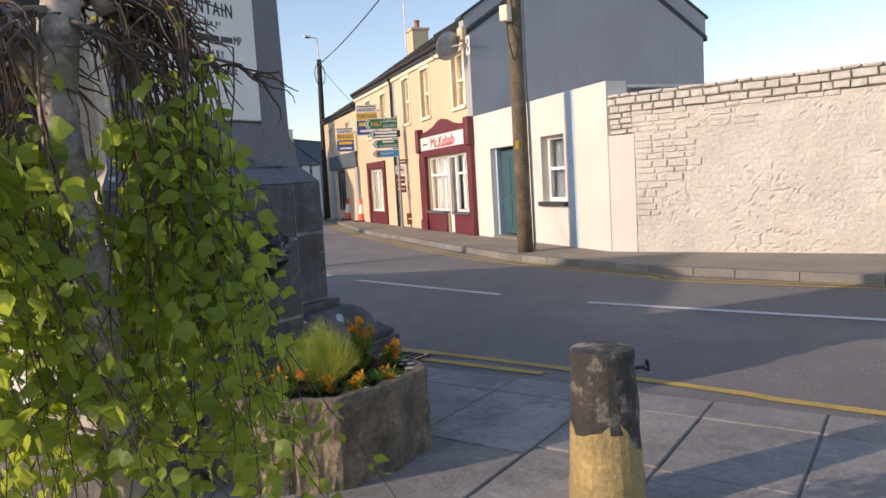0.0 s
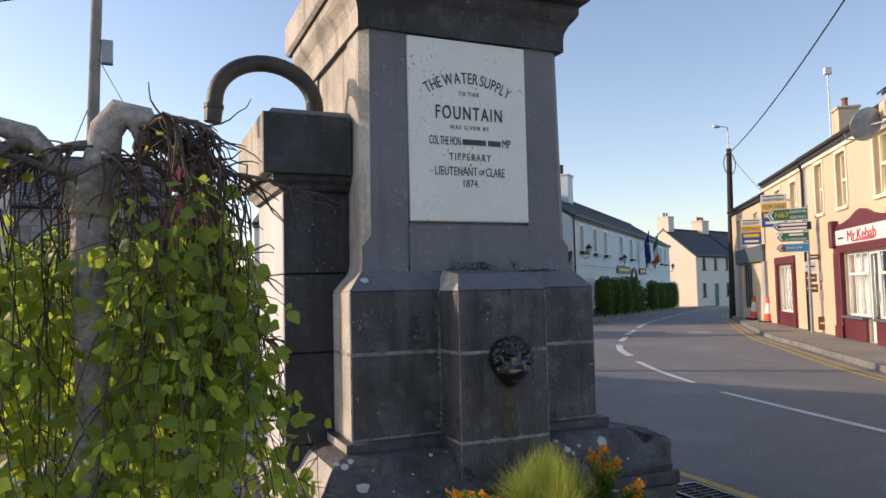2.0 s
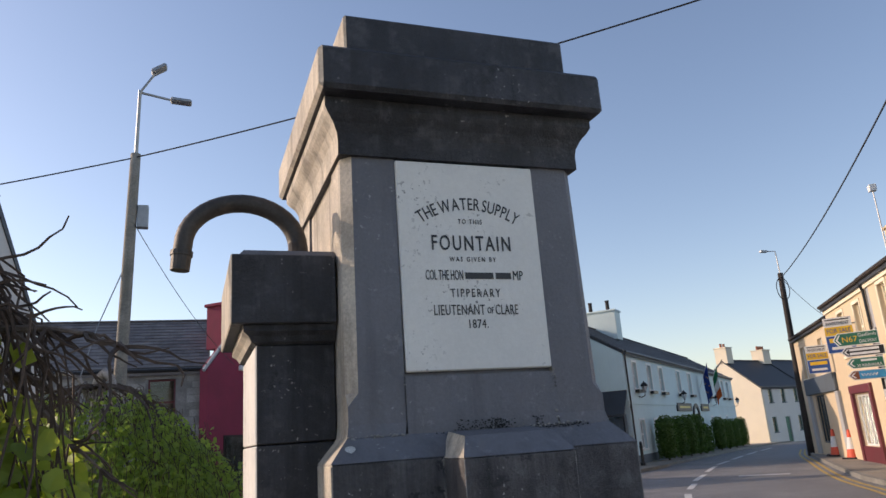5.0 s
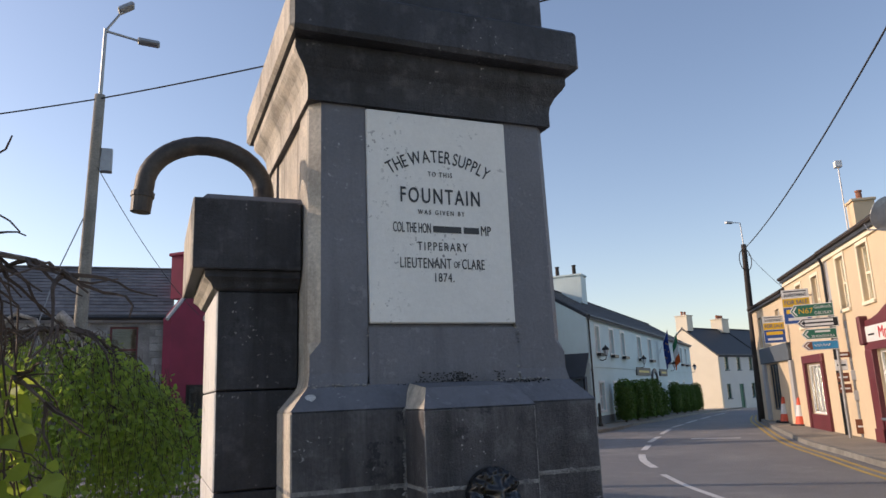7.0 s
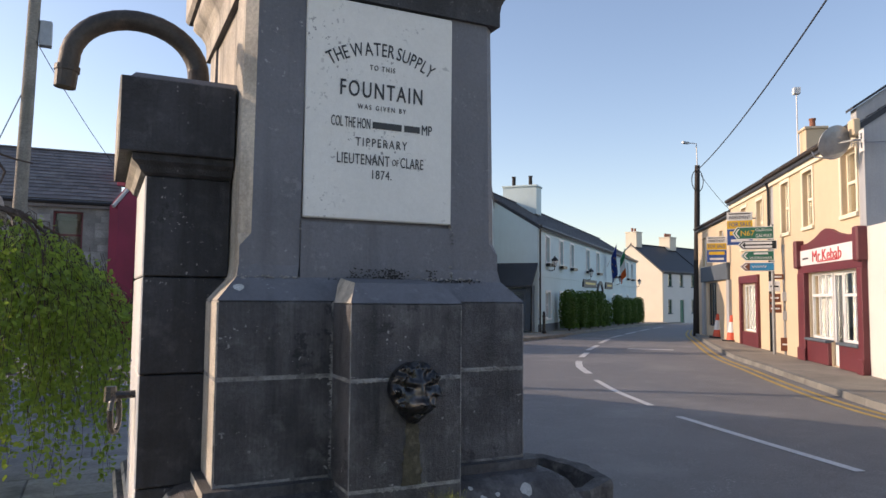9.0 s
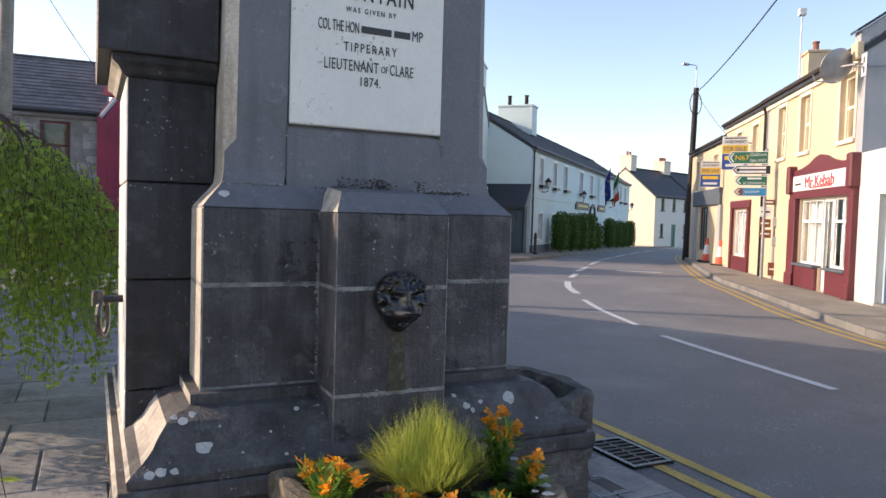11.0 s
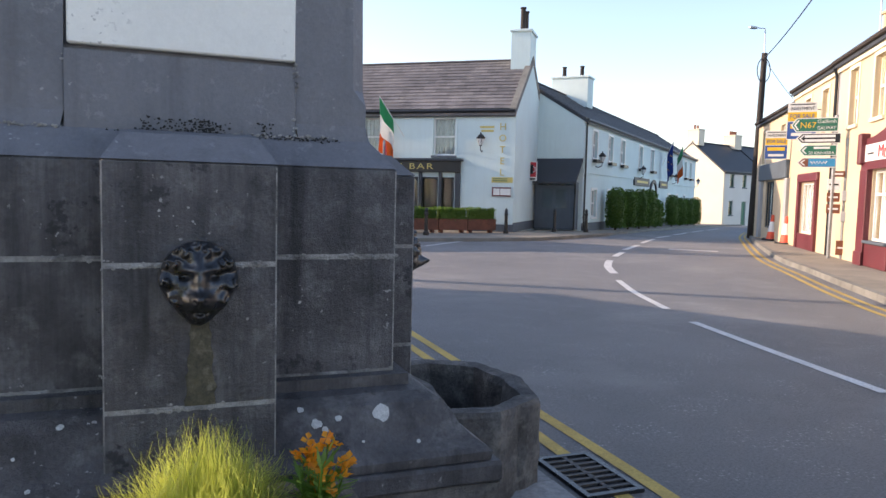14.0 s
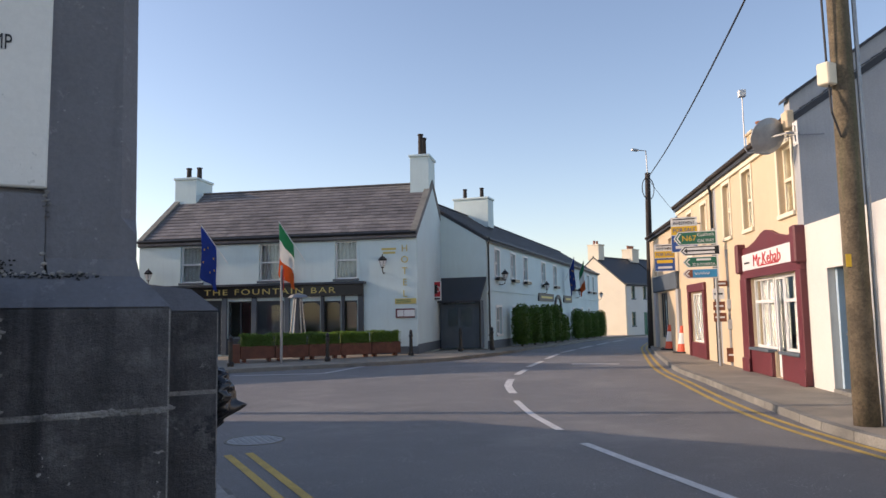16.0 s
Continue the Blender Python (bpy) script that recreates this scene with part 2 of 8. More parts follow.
M_CABLE = mat("black_cable", (0.02, 0.02, 0.022), 0.6, 0.1, 3, 40, 0.1, 0.0)
M_CORTEN = mat("rusty_steel", (0.20, 0.075, 0.045), 0.8, 0.25, 4, 50, 0.25, 0.1)
M_TERRACOTTA = mat("terracotta", (0.36, 0.15, 0.09), 0.85, 0.2, 6, 50, 0.15, 0.1)
M_BARK = mat("birch_bark", (0.60, 0.52, 0.45), 0.8, 0.2, 12, 70, 0.25, 0.35, stain=(0.14, 0.11, 0.09), stain_amt=0.9, stain_scale=9)
M_BRANCH = mat("grey_branch_bark", (0.21, 0.165, 0.135), 0.85, 0.35, 9, 70, 0.2, 0.3, stain=(0.42, 0.38, 0.34), stain_amt=0.6, stain_scale=7)
M_TWIG = mat("twig_bark", (0.11, 0.075, 0.055), 0.85, 0.3, 15, 80, 0.2, 0.2)
M_SOIL = mat("dark_soil", (0.05, 0.035, 0.022), 0.95, 0.4, 12, 90, 0.4, 0.5)
M_SIGNWHITE = mat("sign_white", (0.74, 0.74, 0.72), 0.5, 0.05, 3, 40, 0.04, 0.0)
M_SIGNRED = mat("sign_red", (0.55, 0.03, 0.04), 0.5, 0.06, 3, 40, 0.05, 0.0)
M_SIGNGREEN = mat("sign_green", (0.015, 0.14, 0.085), 0.45, 0.06, 3, 40, 0.05, 0.0)
M_SIGNYELLOW = mat("sign_yellow", (0.78, 0.48, 0.03), 0.5, 0.06, 3, 40, 0.05, 0.0)
M_SIGNBLUE = mat("sign_blue", (0.025, 0.085, 0.30), 0.5, 0.06, 3, 40, 0.05, 0.0)
M_SIGNCYAN = mat("sign_light_blue", (0.03, 0.26, 0.50), 0.5, 0.06, 3, 40, 0.05, 0.0)
M_SIGNBROWN = mat("sign_brown", (0.20, 0.065, 0.03), 0.55, 0.1, 3, 40, 0.05, 0.0)
M_GOLD = mat("gold_paint", (0.62, 0.50, 0.16), 0.5, 0.08, 5, 40, 0.05, 0.0)
M_ORANGE = mat("cone_orange", (0.78, 0.11, 0.05), 0.6, 0.12, 4, 40, 0.08, 0.0)
M_FLAGBLUE = mat("flag_blue", (0.02, 0.06, 0.28), 0.8, 0.1, 5, 90, 0.08, 0.05)
M_FLAGGREEN = mat("flag_green", (0.03, 0.27, 0.13), 0.8, 0.1, 5, 90, 0.08, 0.05)
M_FLAGORANGE = mat("flag_orange", (0.70, 0.17, 0.03), 0.8, 0.1, 5, 90, 0.08, 0.05)
M_BOLLARD = mat("worn_yellow_paint", (0.44, 0.335, 0.15), 0.8, 0.2, 5, 50, 0.2, 0.4, patch=(0.12, 0.11, 0.10), patch_amt=0.9, patch_scale=4.5)
M_BOLLARDTOP = mat("bollard_dark_stone", (0.055, 0.053, 0.05), 0.7, 0.3, 6, 50, 0.2, 0.4, stain=(0.34, 0.31, 0.26), stain_amt=0.85, stain_scale=6)
M_LEAF = leaf_mat("birch_leaf", (0.06, 0.12, 0.028), (0.32, 0.41, 0.06), (0.55, 0.66, 0.08))
M_LEAFB = leaf_mat("small_birch_leaf", (0.10, 0.18, 0.04), (0.26, 0.36, 0.07), (0.5, 0.66, 0.10))
M_HEDGE = leaf_mat("hedge_leaf", (0.05, 0.11, 0.02), (0.12, 0.2, 0.04), (0.2, 0.35, 0.05))
M_CONIFER = leaf_mat("conifer_leaf", (0.04, 0.09, 0.015), (0.12, 0.2, 0.03), (0.1, 0.2, 0.03))
M_GRASS = leaf_mat("grass_blade", (0.09, 0.17, 0.02), (0.42, 0.46, 0.10), (0.65, 0.72, 0.15))
M_PLANT = leaf_mat("bedding_leaf", (0.06, 0.14, 0.03), (0.14, 0.26, 0.05), (0.3, 0.5, 0.08))
M_PETAL = leaf_mat("orange_petal", (0.80, 0.22, 0.01), (0.85, 0.40, 0.02), (0.9, 0.4, 0.03))
M_GLASS = glass_mat("window_glass")
M_LAMPGLASS = glass_mat("lantern_glass", (0.95, 0.95, 0.9))


# ---- building blocks ----
def part(name, bm, material, parent=None, label="", smooth=False, kind=""):
    me = bpy.data.meshes.new(name)
    bm.to_mesh(me)
    bm.free()
    me.materials.append(material)
    if smooth:
        for p in me.polygons:
            p.use_smooth = True
    ob = new(name, me)
    ob.parent = parent
    return tagged(ob, label, kind=kind)


def thing(name, m, label, category, group="", kind=""):
    ob = new(name)
    ob.empty_display_size = 0.2
    ob.matrix_basis = m
    return tagged(ob, label, category, group, kind)


def box(bm, x0, y0, z0, x1, y1, z1, bevel=0.0, m=None):
    r = bmesh.ops.create_cube(bm, size=1.0)
    vs = r["verts"]
    for v in vs:
        v.co = Vector((x0 + (v.co.x + 0.5) * (x1 - x0), y0 + (v.co.y + 0.5) * (y1 - y0), z0 + (v.co.z + 0.5) * (z1 - z0)))
    if m is not None:
        bmesh.ops.transform(bm, matrix=m, verts=vs)
    if bevel:
        es = list({e for v in vs for e in v.link_edges})
        bmesh.ops.bevel(bm, geom=es, offset=bevel, segments=1, affect="EDGES")
    return bm


def bx(*a, **k):
    return box(bmesh.new(), *a, **k)


def cyl(bm, x, y, z0, z1, r0, r1=None, n=14, m=None):
    r1 = r0 if r1 is None else r1
    q = bmesh.ops.create_cone(bm, cap_ends=True, segments=n, radius1=r0, radius2=r1, depth=z1 - z0, matrix=Matrix.Translation((x, y, (z0 + z1) / 2)))
    if m is not None:
        bmesh.ops.transform(bm, matrix=m, verts=q["verts"])
    return bm


def lathe(bm, prof, n=18, m=None, cx=0.0, cy=0.0):
    rings = []
    for r, z in prof:
        rings.append([bm.verts.new((cx + r * math.cos(2 * math.pi * i / n), cy + r * math.sin(2 * math.pi * i / n), z)) for i in range(n)])
    for a, b in zip(rings, rings[1:]):
        for i in range(n):
            bm.faces.new((a[i], a[(i + 1) % n], b[(i + 1) % n], b[i]))
    bm.faces.new(rings[0][::-1])
    bm.faces.new(rings[-1])
    if m is not None:
        bmesh.ops.transform(bm, matrix=m, verts=[v for r in rings for v in r])
    return bm


def tube(bm, pts, r0, r1=None, n=6):
    pts = [Vector(p) for p in pts]
    r1 = r0 if r1 is None else r1
    rings = []
    side = None
    for i, p in enumerate(pts):
        d = (pts[min(i + 1, len(pts) - 1)] - pts[max(i - 1, 0)])
        d = d.normalized() if d.length > 1e-9 else Vector((0, 0, 1))
        if side is None:
            side = d.orthogonal().normalized()
        side = (side - d * side.dot(d))
        side = side.normalized() if side.length > 1e-6 else d.orthogonal().normalized()
        up = d.cross(side)
        r = r0 + (r1 - r0) * i / max(1, len(pts) - 1)
        rings.append([bm.verts.new(p + side * r * math.cos(2 * math.pi * k / n) + up * r * math.sin(2 * math.pi * k / n)) for k in range(n)])
    for a, b in zip(rings, rings[1:]):
        for k in range(n):
            bm.faces.new((a[k], a[(k + 1) % n], b[(k + 1) % n], b[k]))
    bm.faces.new(rings[0][::-1])
    bm.faces.new(rings[-1])
    return bm


def prism(bm, pts, z0, z1):
    a = [bm.verts.new((x, y, z0)) for x, y in pts]
    b = [bm.verts.new((x, y, z1)) for x, y in pts]
    n = len(pts)
    for i in range(n):
        bm.faces.new((a[i], a[(i + 1) % n], b[(i + 1) % n], b[i]))
    bm.faces.new(a[::-1])
    bm.faces.new(b)
    bmesh.ops.recalc_face_normals(bm, faces=bm.faces[:])
    return bm


def frustum(bm, cx, cy, h0x, h0y, z0, h1x, h1y, z1):
    a = [bm.verts.new((cx + sx * h0x, cy + sy * h0y, z0)) for sx, sy in ((-1, -1), (1, -1), (1, 1), (-1, 1))]
    b = [bm.verts.new((cx + sx * h1x, cy + sy * h1y, z1)) for sx, sy in ((-1, -1), (1, -1), (1, 1), (-1, 1))]
    for i in range(4):
        bm.faces.new((a[i], a[(i + 1) % 4], b[(i + 1) % 4], b[i]))
    bm.faces.new(a[::-1])
    bm.faces.new(b)
    return bm


def wall_mesh(bm, x0, x1, z0, z1, thick, holes, y=0.0):
    """A wall in the local xz plane with real openings; holes: (x0, x1, z0, z1)."""
    xs = sorted({x0, x1, *[v for h in holes for v in h[:2] if x0 < v < x1]})
    zs = sorted({z0, z1, *[v for h in holes for v in h[2:] if z0 < v < z1]})
    solid = {}
    for i in range(len(xs) - 1):
        for k in range(len(zs) - 1):
            mx, mz = (xs[i] + xs[i + 1]) / 2, (zs[k] + zs[k + 1]) / 2
            solid[i, k] = not any(h[0] < mx < h[1] and h[2] < mz < h[3] for h in holes)
    V = {}

    def v(x, yy, z):
        key = (round(x, 4), yy, round(z, 4))
        if key not in V:
            V[key] = bm.verts.new((x, y + yy, z))
        return V[key]

    for (i, k), s in solid.items():
        if not s:
            continue
        a, b, c, d = xs[i], xs[i + 1], zs[k], zs[k + 1]
        bm.faces.new((v(a, 0, c), v(b, 0, c), v(b, 0, d), v(a, 0, d)))
        bm.faces.new((v(a, thick, d), v(b, thick, d), v(b, thick, c), v(a, thick, c)))
        if not solid.get((i - 1, k), False):
            bm.faces.new((v(a, 0, c), v(a, 0, d), v(a, thick, d), v(a, thick, c)))
        if not solid.get((i + 1, k), False):
            bm.faces.new((v(b, 0, d), v(b, 0, c), v(b, thick, c), v(b, thick, d)))
        if not solid.get((i, k - 1), False):
            bm.faces.new((v(b, 0, c), v(a, 0, c), v(a, thick, c), v(b, thick, c)))
        if not solid.get((i, k + 1), False):
            bm.faces.new((v(a, 0, d), v(b, 0, d), v(b, thick, d), v(a, thick, d)))
    return bm


def text_mesh(body, size, align="CENTER", depth=0.004, spacing=1.0, squeeze=1.0, bold=0.0):
    cu = bpy.data.curves.new("lettering", "FONT")
    cu.body, cu.size, cu.align_x, cu.align_y, cu.extrude, cu.space_character = body, size, align, "CENTER", depth, spacing
    cu.resolution_u = 3
    cu.offset = size * bold
    ob = bpy.data.objects.new("lettering", cu)
    scene.collection.objects.link(ob)
    bpy.context.view_layer.update()
    me = bpy.data.meshes.new_from_object(ob.evaluated_get(bpy.context.evaluated_depsgraph_get()))
    bpy.data.objects.remove(ob)
    bm = bmesh.new()
    bm.from_mesh(me)
    bpy.data.meshes.remove(me)
    bmesh.ops.scale(bm, vec=(squeeze, 1, 1), verts=bm.verts[:])
    return bm


def lettering(body, size, x, y, z, material, parent, squeeze=1.0, width=None, depth=0.004, spacing=1.0, name="lettering", bold=0.0):
    """Words that stand upright on a face whose local front is -y."""
    bm = text_mesh(body, size, depth=depth, spacing=spacing, squeeze=squeeze, bold=bold)
    if width:
        w = max(v.co.x for v in bm.verts) - min(v.co.x for v in bm.verts)
        bmesh.ops.scale(bm, vec=(width / w, 1, 1), verts=bm.verts[:])
    bmesh.ops.transform(bm, matrix=Matrix.Translation((x, y, z)) @ Matrix.Rotation(radians(90), 4, "X"), verts=bm.verts[:])
    return part(name, bm, material, parent)


def gz(x, y):
    """The ground falls gently away along the far street."""
    d = math.hypot(x - 0.45, y + 2.4)
    return -0.0165 * max(0.0, d - 27.0) if x + y > 20 else 0.0


def window_unit(parent, x0, x1, z0, z1, y=0.09, fr=None, sash=True, mull=0, curtain=None, sill=None, sill_out=0.06, frame_w=0.055, name="window"):
    """A window in an opening of the wall: frame, panes, sill, and a curtain behind."""
    fr = fr or M_UPVC
    bm = bmesh.new()
    f = frame_w
    box(bm, x0, y, z0, x0 + f, y + 0.06, z1)
    box(bm, x1 - f, y, z0, x1, y + 0.06, z1)
    box(bm, x0 + f, y + 0.002, z1 - f, x1 - f, y + 0.058, z1)
    box(bm, x0 + f, y + 0.002, z0, x1 - f, y + 0.058, z0 + f)
    if sash:
        zm = (z0 + z1) / 2
        box(bm, x0 + f, y - 0.012, zm - 0.03, x1 - f, y + 0.055, zm + 0.03)
    w = part(name, bm, fr, parent)
    for i in range(mull):
        xm = x0 + (x1 - x0) * (i + 1) / (mull + 1)
        part("mullion", bx(xm - 0.025, y + 0.004, z0 + f, xm + 0.025, y + 0.054, z1 - f), fr, w)
    pane = part("pane", bx(x0 + f * 0.5, y + 0.026, z0 + f * 0.5, x1 - f * 0.5, y + 0.034, z1 - f * 0.5), M_GLASS, w)
    pane.visible_shadow = False
    if curtain:
        bm = bmesh.new()
        n = max(8, int((x1 - x0) * 26))
        top = [bm.verts.new((x0 + (x1 - x0) * i / n, y + 0.16 + 0.025 * math.sin(i * 1.7), z1)) for i in range(n + 1)]
        bot = [bm.verts.new((x0 + (x1 - x0) * i / n, y + 0.16 + 0.035 * math.sin(i * 1.7 + 0.5), z0)) for i in range(n + 1)]
        for i in range(n):
            bm.faces.new((bot[i], bot[i + 1], top[i + 1], top[i]))
        part("curtain", bm, curtain, w)
    if sill:
        part("sill", bx(x0 - 0.07, -sill_out, z0 - 0.09, x1 + 0.07, y, z0 - 0.003, bevel=0.008), sill, w)
    return w


def surround(parent, x0, x1, z0, z1, w, material, out=0.025, bottom=False):
    bm = bmesh.new()
    box(bm, x0 - w, -out, z0, x0 - 0.002, 0.05, z1 + w)
    box(bm, x1 + 0.002, -out, z0, x1 + w, 0.05, z1 + w)
    box(bm, x0 - 0.002, -out + 0.002, z1 + 0.002, x1 + 0.002, 0.05, z1 + w)
    if bottom:
        box(bm, x0 - w, -out - 0.02, z0 - w, x1 + w, 0.05, z0 - 0.002)
    return part("surround", bm, material, parent)


def roof_pitch(bm, x0, x1, y0, z0, y1, z1, slate_w=0.35, slate_h=0.26, t=0.02, seed=1):
    """Courses of overlapping slates, each with its own edges, up one pitch from eave (y0, z0) to ridge (y1, z1)."""
    rnd = random.Random(seed)
    Ls = math.hypot(y1 - y0, z1 - z0)
    dy, dz = (y1 - y0) / Ls, (z1 - z0) / Ls
    ny, nz = -dz, dy
    if nz < 0:
        ny, nz = -ny, -nz
    rows = max(1, round(Ls / slate_h))
    h = Ls / rows
    for r in range(rows):
        a, b = r * h, min(Ls, (r + 1.12) * h)
        n = max(1, round((x1 - x0) / slate_w))
        w = (x1 - x0) / n
        off = (r % 2) * 0.5 * w
        xs = [x0] + [x0 + off + w * i for i in range(1 if off == 0 else 0, n + 1) if x0 + off + w * i < x1 - 0.02] + [x1]
        for xa, xb in zip(xs, xs[1:]):
            g = 0.004
            lift = t + rnd.random() * 0.008
            ta = lift + 0.012
            p = [(xa + g, a, ta - t), (xb - g, a, ta - t), (xb - g, b, 0.0), (xa + g, b, 0.0), (xa + g, a, ta), (xb - g, a, ta), (xb - g, b, 0.008), (xa + g, b, 0.008)]
            v = [bm.verts.new((x, y0 + dy * s + ny * q, z0 + dz * s + nz * q)) for x, s, q in p]
            for idx in ((4, 5, 6, 7), (0, 1, 5, 4), (1, 2, 6, 5), (3, 0, 4, 7)):
                bm.faces.new([v[i] for i in idx])
    return bm


def roof_deck(bm, x0, x1, y0, z0, ym, zm, y1, z1, drop=0.12):
    a = [bm.verts.new((x0, y, z)) for y, z in ((y0, z0), (ym, zm), (y1, z1), (y1, z1 - drop), (ym, zm - drop * 1.3), (y0, z0 - drop))]
    b = [bm.verts.new((x1, v.co.y, v.co.z)) for v in a]
    for i in range(6):
        j = (i + 1) % 6
        bm.faces.new((a[i], a[j], b[j], b[i]))
    bm.faces.new(a[::-1])
    bm.faces.new(b)
    bmesh.ops.recalc_face_normals(bm, faces=bm.faces[:])
    return bm


def gable_wall(bm, x, D, z0, z1, zr, thick, ym=None):
    """An end wall in the local yz plane, from x inwards by thick."""
    ym = D / 2 if ym is None else ym
    prof = [(0, z0), (D, z0), (D, z1), (ym, zr), (0, z1)]
    a = [bm.verts.new((x, y, z)) for y, z in prof]
    b = [bm.verts.new((x + thick, y, z)) for y, z in prof]
    n = len(prof)
    for i in range(n):
        bm.faces.new((a[i], a[(i + 1) % n], b[(i + 1) % n], b[i]))
    bm.faces.new(a[::-1])
    bm.faces.new(b)
    bmesh.ops.recalc_face_normals(bm, faces=bm.faces[:])
    return bm


# ---- ground, road and pavements ----
def strip(bm, left, right, z):
    prev = None
    for (a, b), (c, d) in zip(left, right):
        cur = (bm.verts.new((a, b, gz(a, b) + z)), bm.verts.new((c, d, gz(c, d) + z)))
        if prev:
            bm.faces.new((prev[0], prev[1], cur[1], cur[0]))
        prev = cur
    bmesh.ops.recalc_face_normals(bm, faces=bm.faces[:])
    return bm


def resample(pts, step):
    out = [Vector(pts[0])]
    for a, b in zip(pts, pts[1:]):
        a, b = Vector(a), Vector(b)
        n = max(1, int((b - a).length / step))
        out += [a + (b - a) * (i + 1) / n for i in range(n)]
    return out


def smooth_line(pts, step=0.5):
    """A Catmull-Rom curve through plan points."""
    P = [Vector(pts[0]) * 2 - Vector(pts[1])] + [Vector(p) for p in pts] + [Vector(pts[-1]) * 2 - Vector(pts[-2])]
    out = []
    for i in range(1, len(P) - 2):
        n = max(2, int((P[i + 1] - P[i]).length / step))
        for k in range(n):
            t = k / n
            a, b, c, d = P[i - 1], P[i], P[i + 1], P[i + 2]
            out.append(0.5 * ((2 * b) + (c - a) * t + (2 * a - 5 * b + 4 * c - d) * t * t + (3 * b - a - 3 * c + d) * t ** 3))
    out.append(P[-2])
    return out


def painted_line(name, pts, width, material, label, z=0.005, smooth=True, step=0.5):
    path = smooth_line(pts, step) if smooth and len(pts) > 2 else resample(pts, step)
    L, R = [], []
    for i, p in enumerate(path):
        d = (path[min(i + 1, len(path) - 1)] - path[max(i - 1, 0)]).normalized()
        nrm = Vector((-d.y, d.x)) * width / 2
        L.append(tuple(p + nrm)), R.append(tuple(p - nrm))
    ob = part(name, strip(bmesh.new(), L, R, z), material)
    return tagged(ob, label, "road marking", kind="structure")


bm = bmesh.new()
axis = [-400, -200, -100, -60] + [v * 4 for v in range(-10, 28)] + [120, 160, 250, 500]
rows_ = [[bm.verts.new((x, y, gz(x, y))) for x in axis] for y in axis]
for a, b in zip(rows_, rows_[1:]):
    for i in range(len(axis) - 1):
        bm.faces.new((a[i], a[i + 1], b[i + 1], b[i]))
tagged(part("road", bm, M_ASPHALT), "worn grey asphalt street curving away between houses", "road", kind="structure")

KERB_FAR = [(6.0, -30), (6.2, -18), (6.33, -11), (6.41, -7.5), (6.47, -5), (6.63, -2.86), (6.9, -1.2), (7.14, 0), (8.18, 2.58), (9.42, 4.5), (11.95, 8.05), (14.9, 12), (23.6, 21.7), (38, 35.5), (62, 56)]
BUILD_FAR = [(9.4, -30), (9.3, -5), (9.2, -2.73), (9.3, -1.2), (9.6, 0.2), (10.4, 2.4), (11.6, 4.2), (14.1, 7.75), (17.1, 12), (26.5, 23.6), (40.5, 37), (65, 58)]
KERB_HOT = [(-30, 26), (-8, 19.6), (0.35, 17.9), (5.08, 17.75), (10.21, 17.85), (13.2, 19.2), (15.81, 21.0), (19.5, 24.6), (39, 41.6), (52, 51)]
BUILD_HOT = [(-30, 34), (-8, 30), (0.35, 30), (5.4, 27.5), (12.4, 21.9), (15.2, 24.8), (16.4, 24.3), (19.4, 27), (38.6, 44), (51, 55)]


def footway(name, kerb, back, label):
    k = smooth_line(kerb, 0.6)
    n = len(k)
    b = resample(back, 0.5)
    b = [b[round(i * (len(b) - 1) / (n - 1))] for i in range(n)]
    kk = [tuple(p) for p in k]
    inner = []
    for i, p in enumerate(k):
        d = (k[min(i + 1, n - 1)] - k[max(i - 1, 0)]).normalized()
        s = 1 if (Vector(b[i]) - p).dot(Vector((-d.y, d.x))) > 0 else -1
        inner.append(tuple(p + Vector((-d.y, d.x)) * 0.14 * s))
    root = part(name, strip(bmesh.new(), inner, [tuple(p) for p in b], 0.105), M_FOOTWAY)
    tagged(root, label, "pavement", kind="structure")
    # kerb stones one by one where they are near, in one run further on
    far_bm = bmesh.new()
    i = 0
    while i < n - 2:
        a0, a1, b0, b1 = kk[i], inner[i], kk[i + 1], inner[i + 1]
        mid = Vector(a0)
        near = mid.length < 21 and name == "pavement_east"
        t = far_bm if not near else bmesh.new()
        g = 0.006
        da = (Vector(b0) - Vector(a0)).normalized() * g
        q = [Vector(a0) + da, Vector(a1) + da, Vector(b1) - da, Vector(b0) - da]
        z = gz(*a0)
        lo = [t.verts.new((v.x, v.y, z - 0.03)) for v in q]
        hi = [t.verts.new((v.x + (0.012 if k_ in (0, 3) else 0), v.y, z + 0.108)) for k_, v in enumerate(q)]
        for k_ in range(4):
            t.faces.new((lo[k_], lo[(k_ + 1) % 4], hi[(k_ + 1) % 4], hi[k_]))
        t.faces.new(hi)
        if near:
            bmesh.ops.recalc_face_normals(t, faces=t.faces[:])
            part("kerb_stone", t, M_KERB, root)
        i += 1
    bmesh.ops.recalc_face_normals(far_bm, faces=far_bm.faces[:])
    part("kerb_run", far_bm, M_KERB, root, kind="stuff")
    return root


footway("pavement_east", KERB_FAR, BUILD_FAR, "raised concrete footway with a worn kerb before the shops")
footway("pavement_north", KERB_HOT, BUILD_HOT, "raised concrete footway before the hotel")


def edge_x(y):
    return 1.74 if y < 3.6 else 1.74 - 0.16 * (y - 3.6) ** 2 * 0.9


# flush paving round the fountain
bm = bmesh.new()
ys = [-14 + i * 0.5 for i in range(43)]
strip(bm, [(-16, y) for y in ys], [(max(-16, edge_x(y)), y) for y in ys], 0.006)
paving = tagged(part("pavement_square", bm, M_JOINT), "flush stone flag paving round the fountain", "pavement", kind="structure")

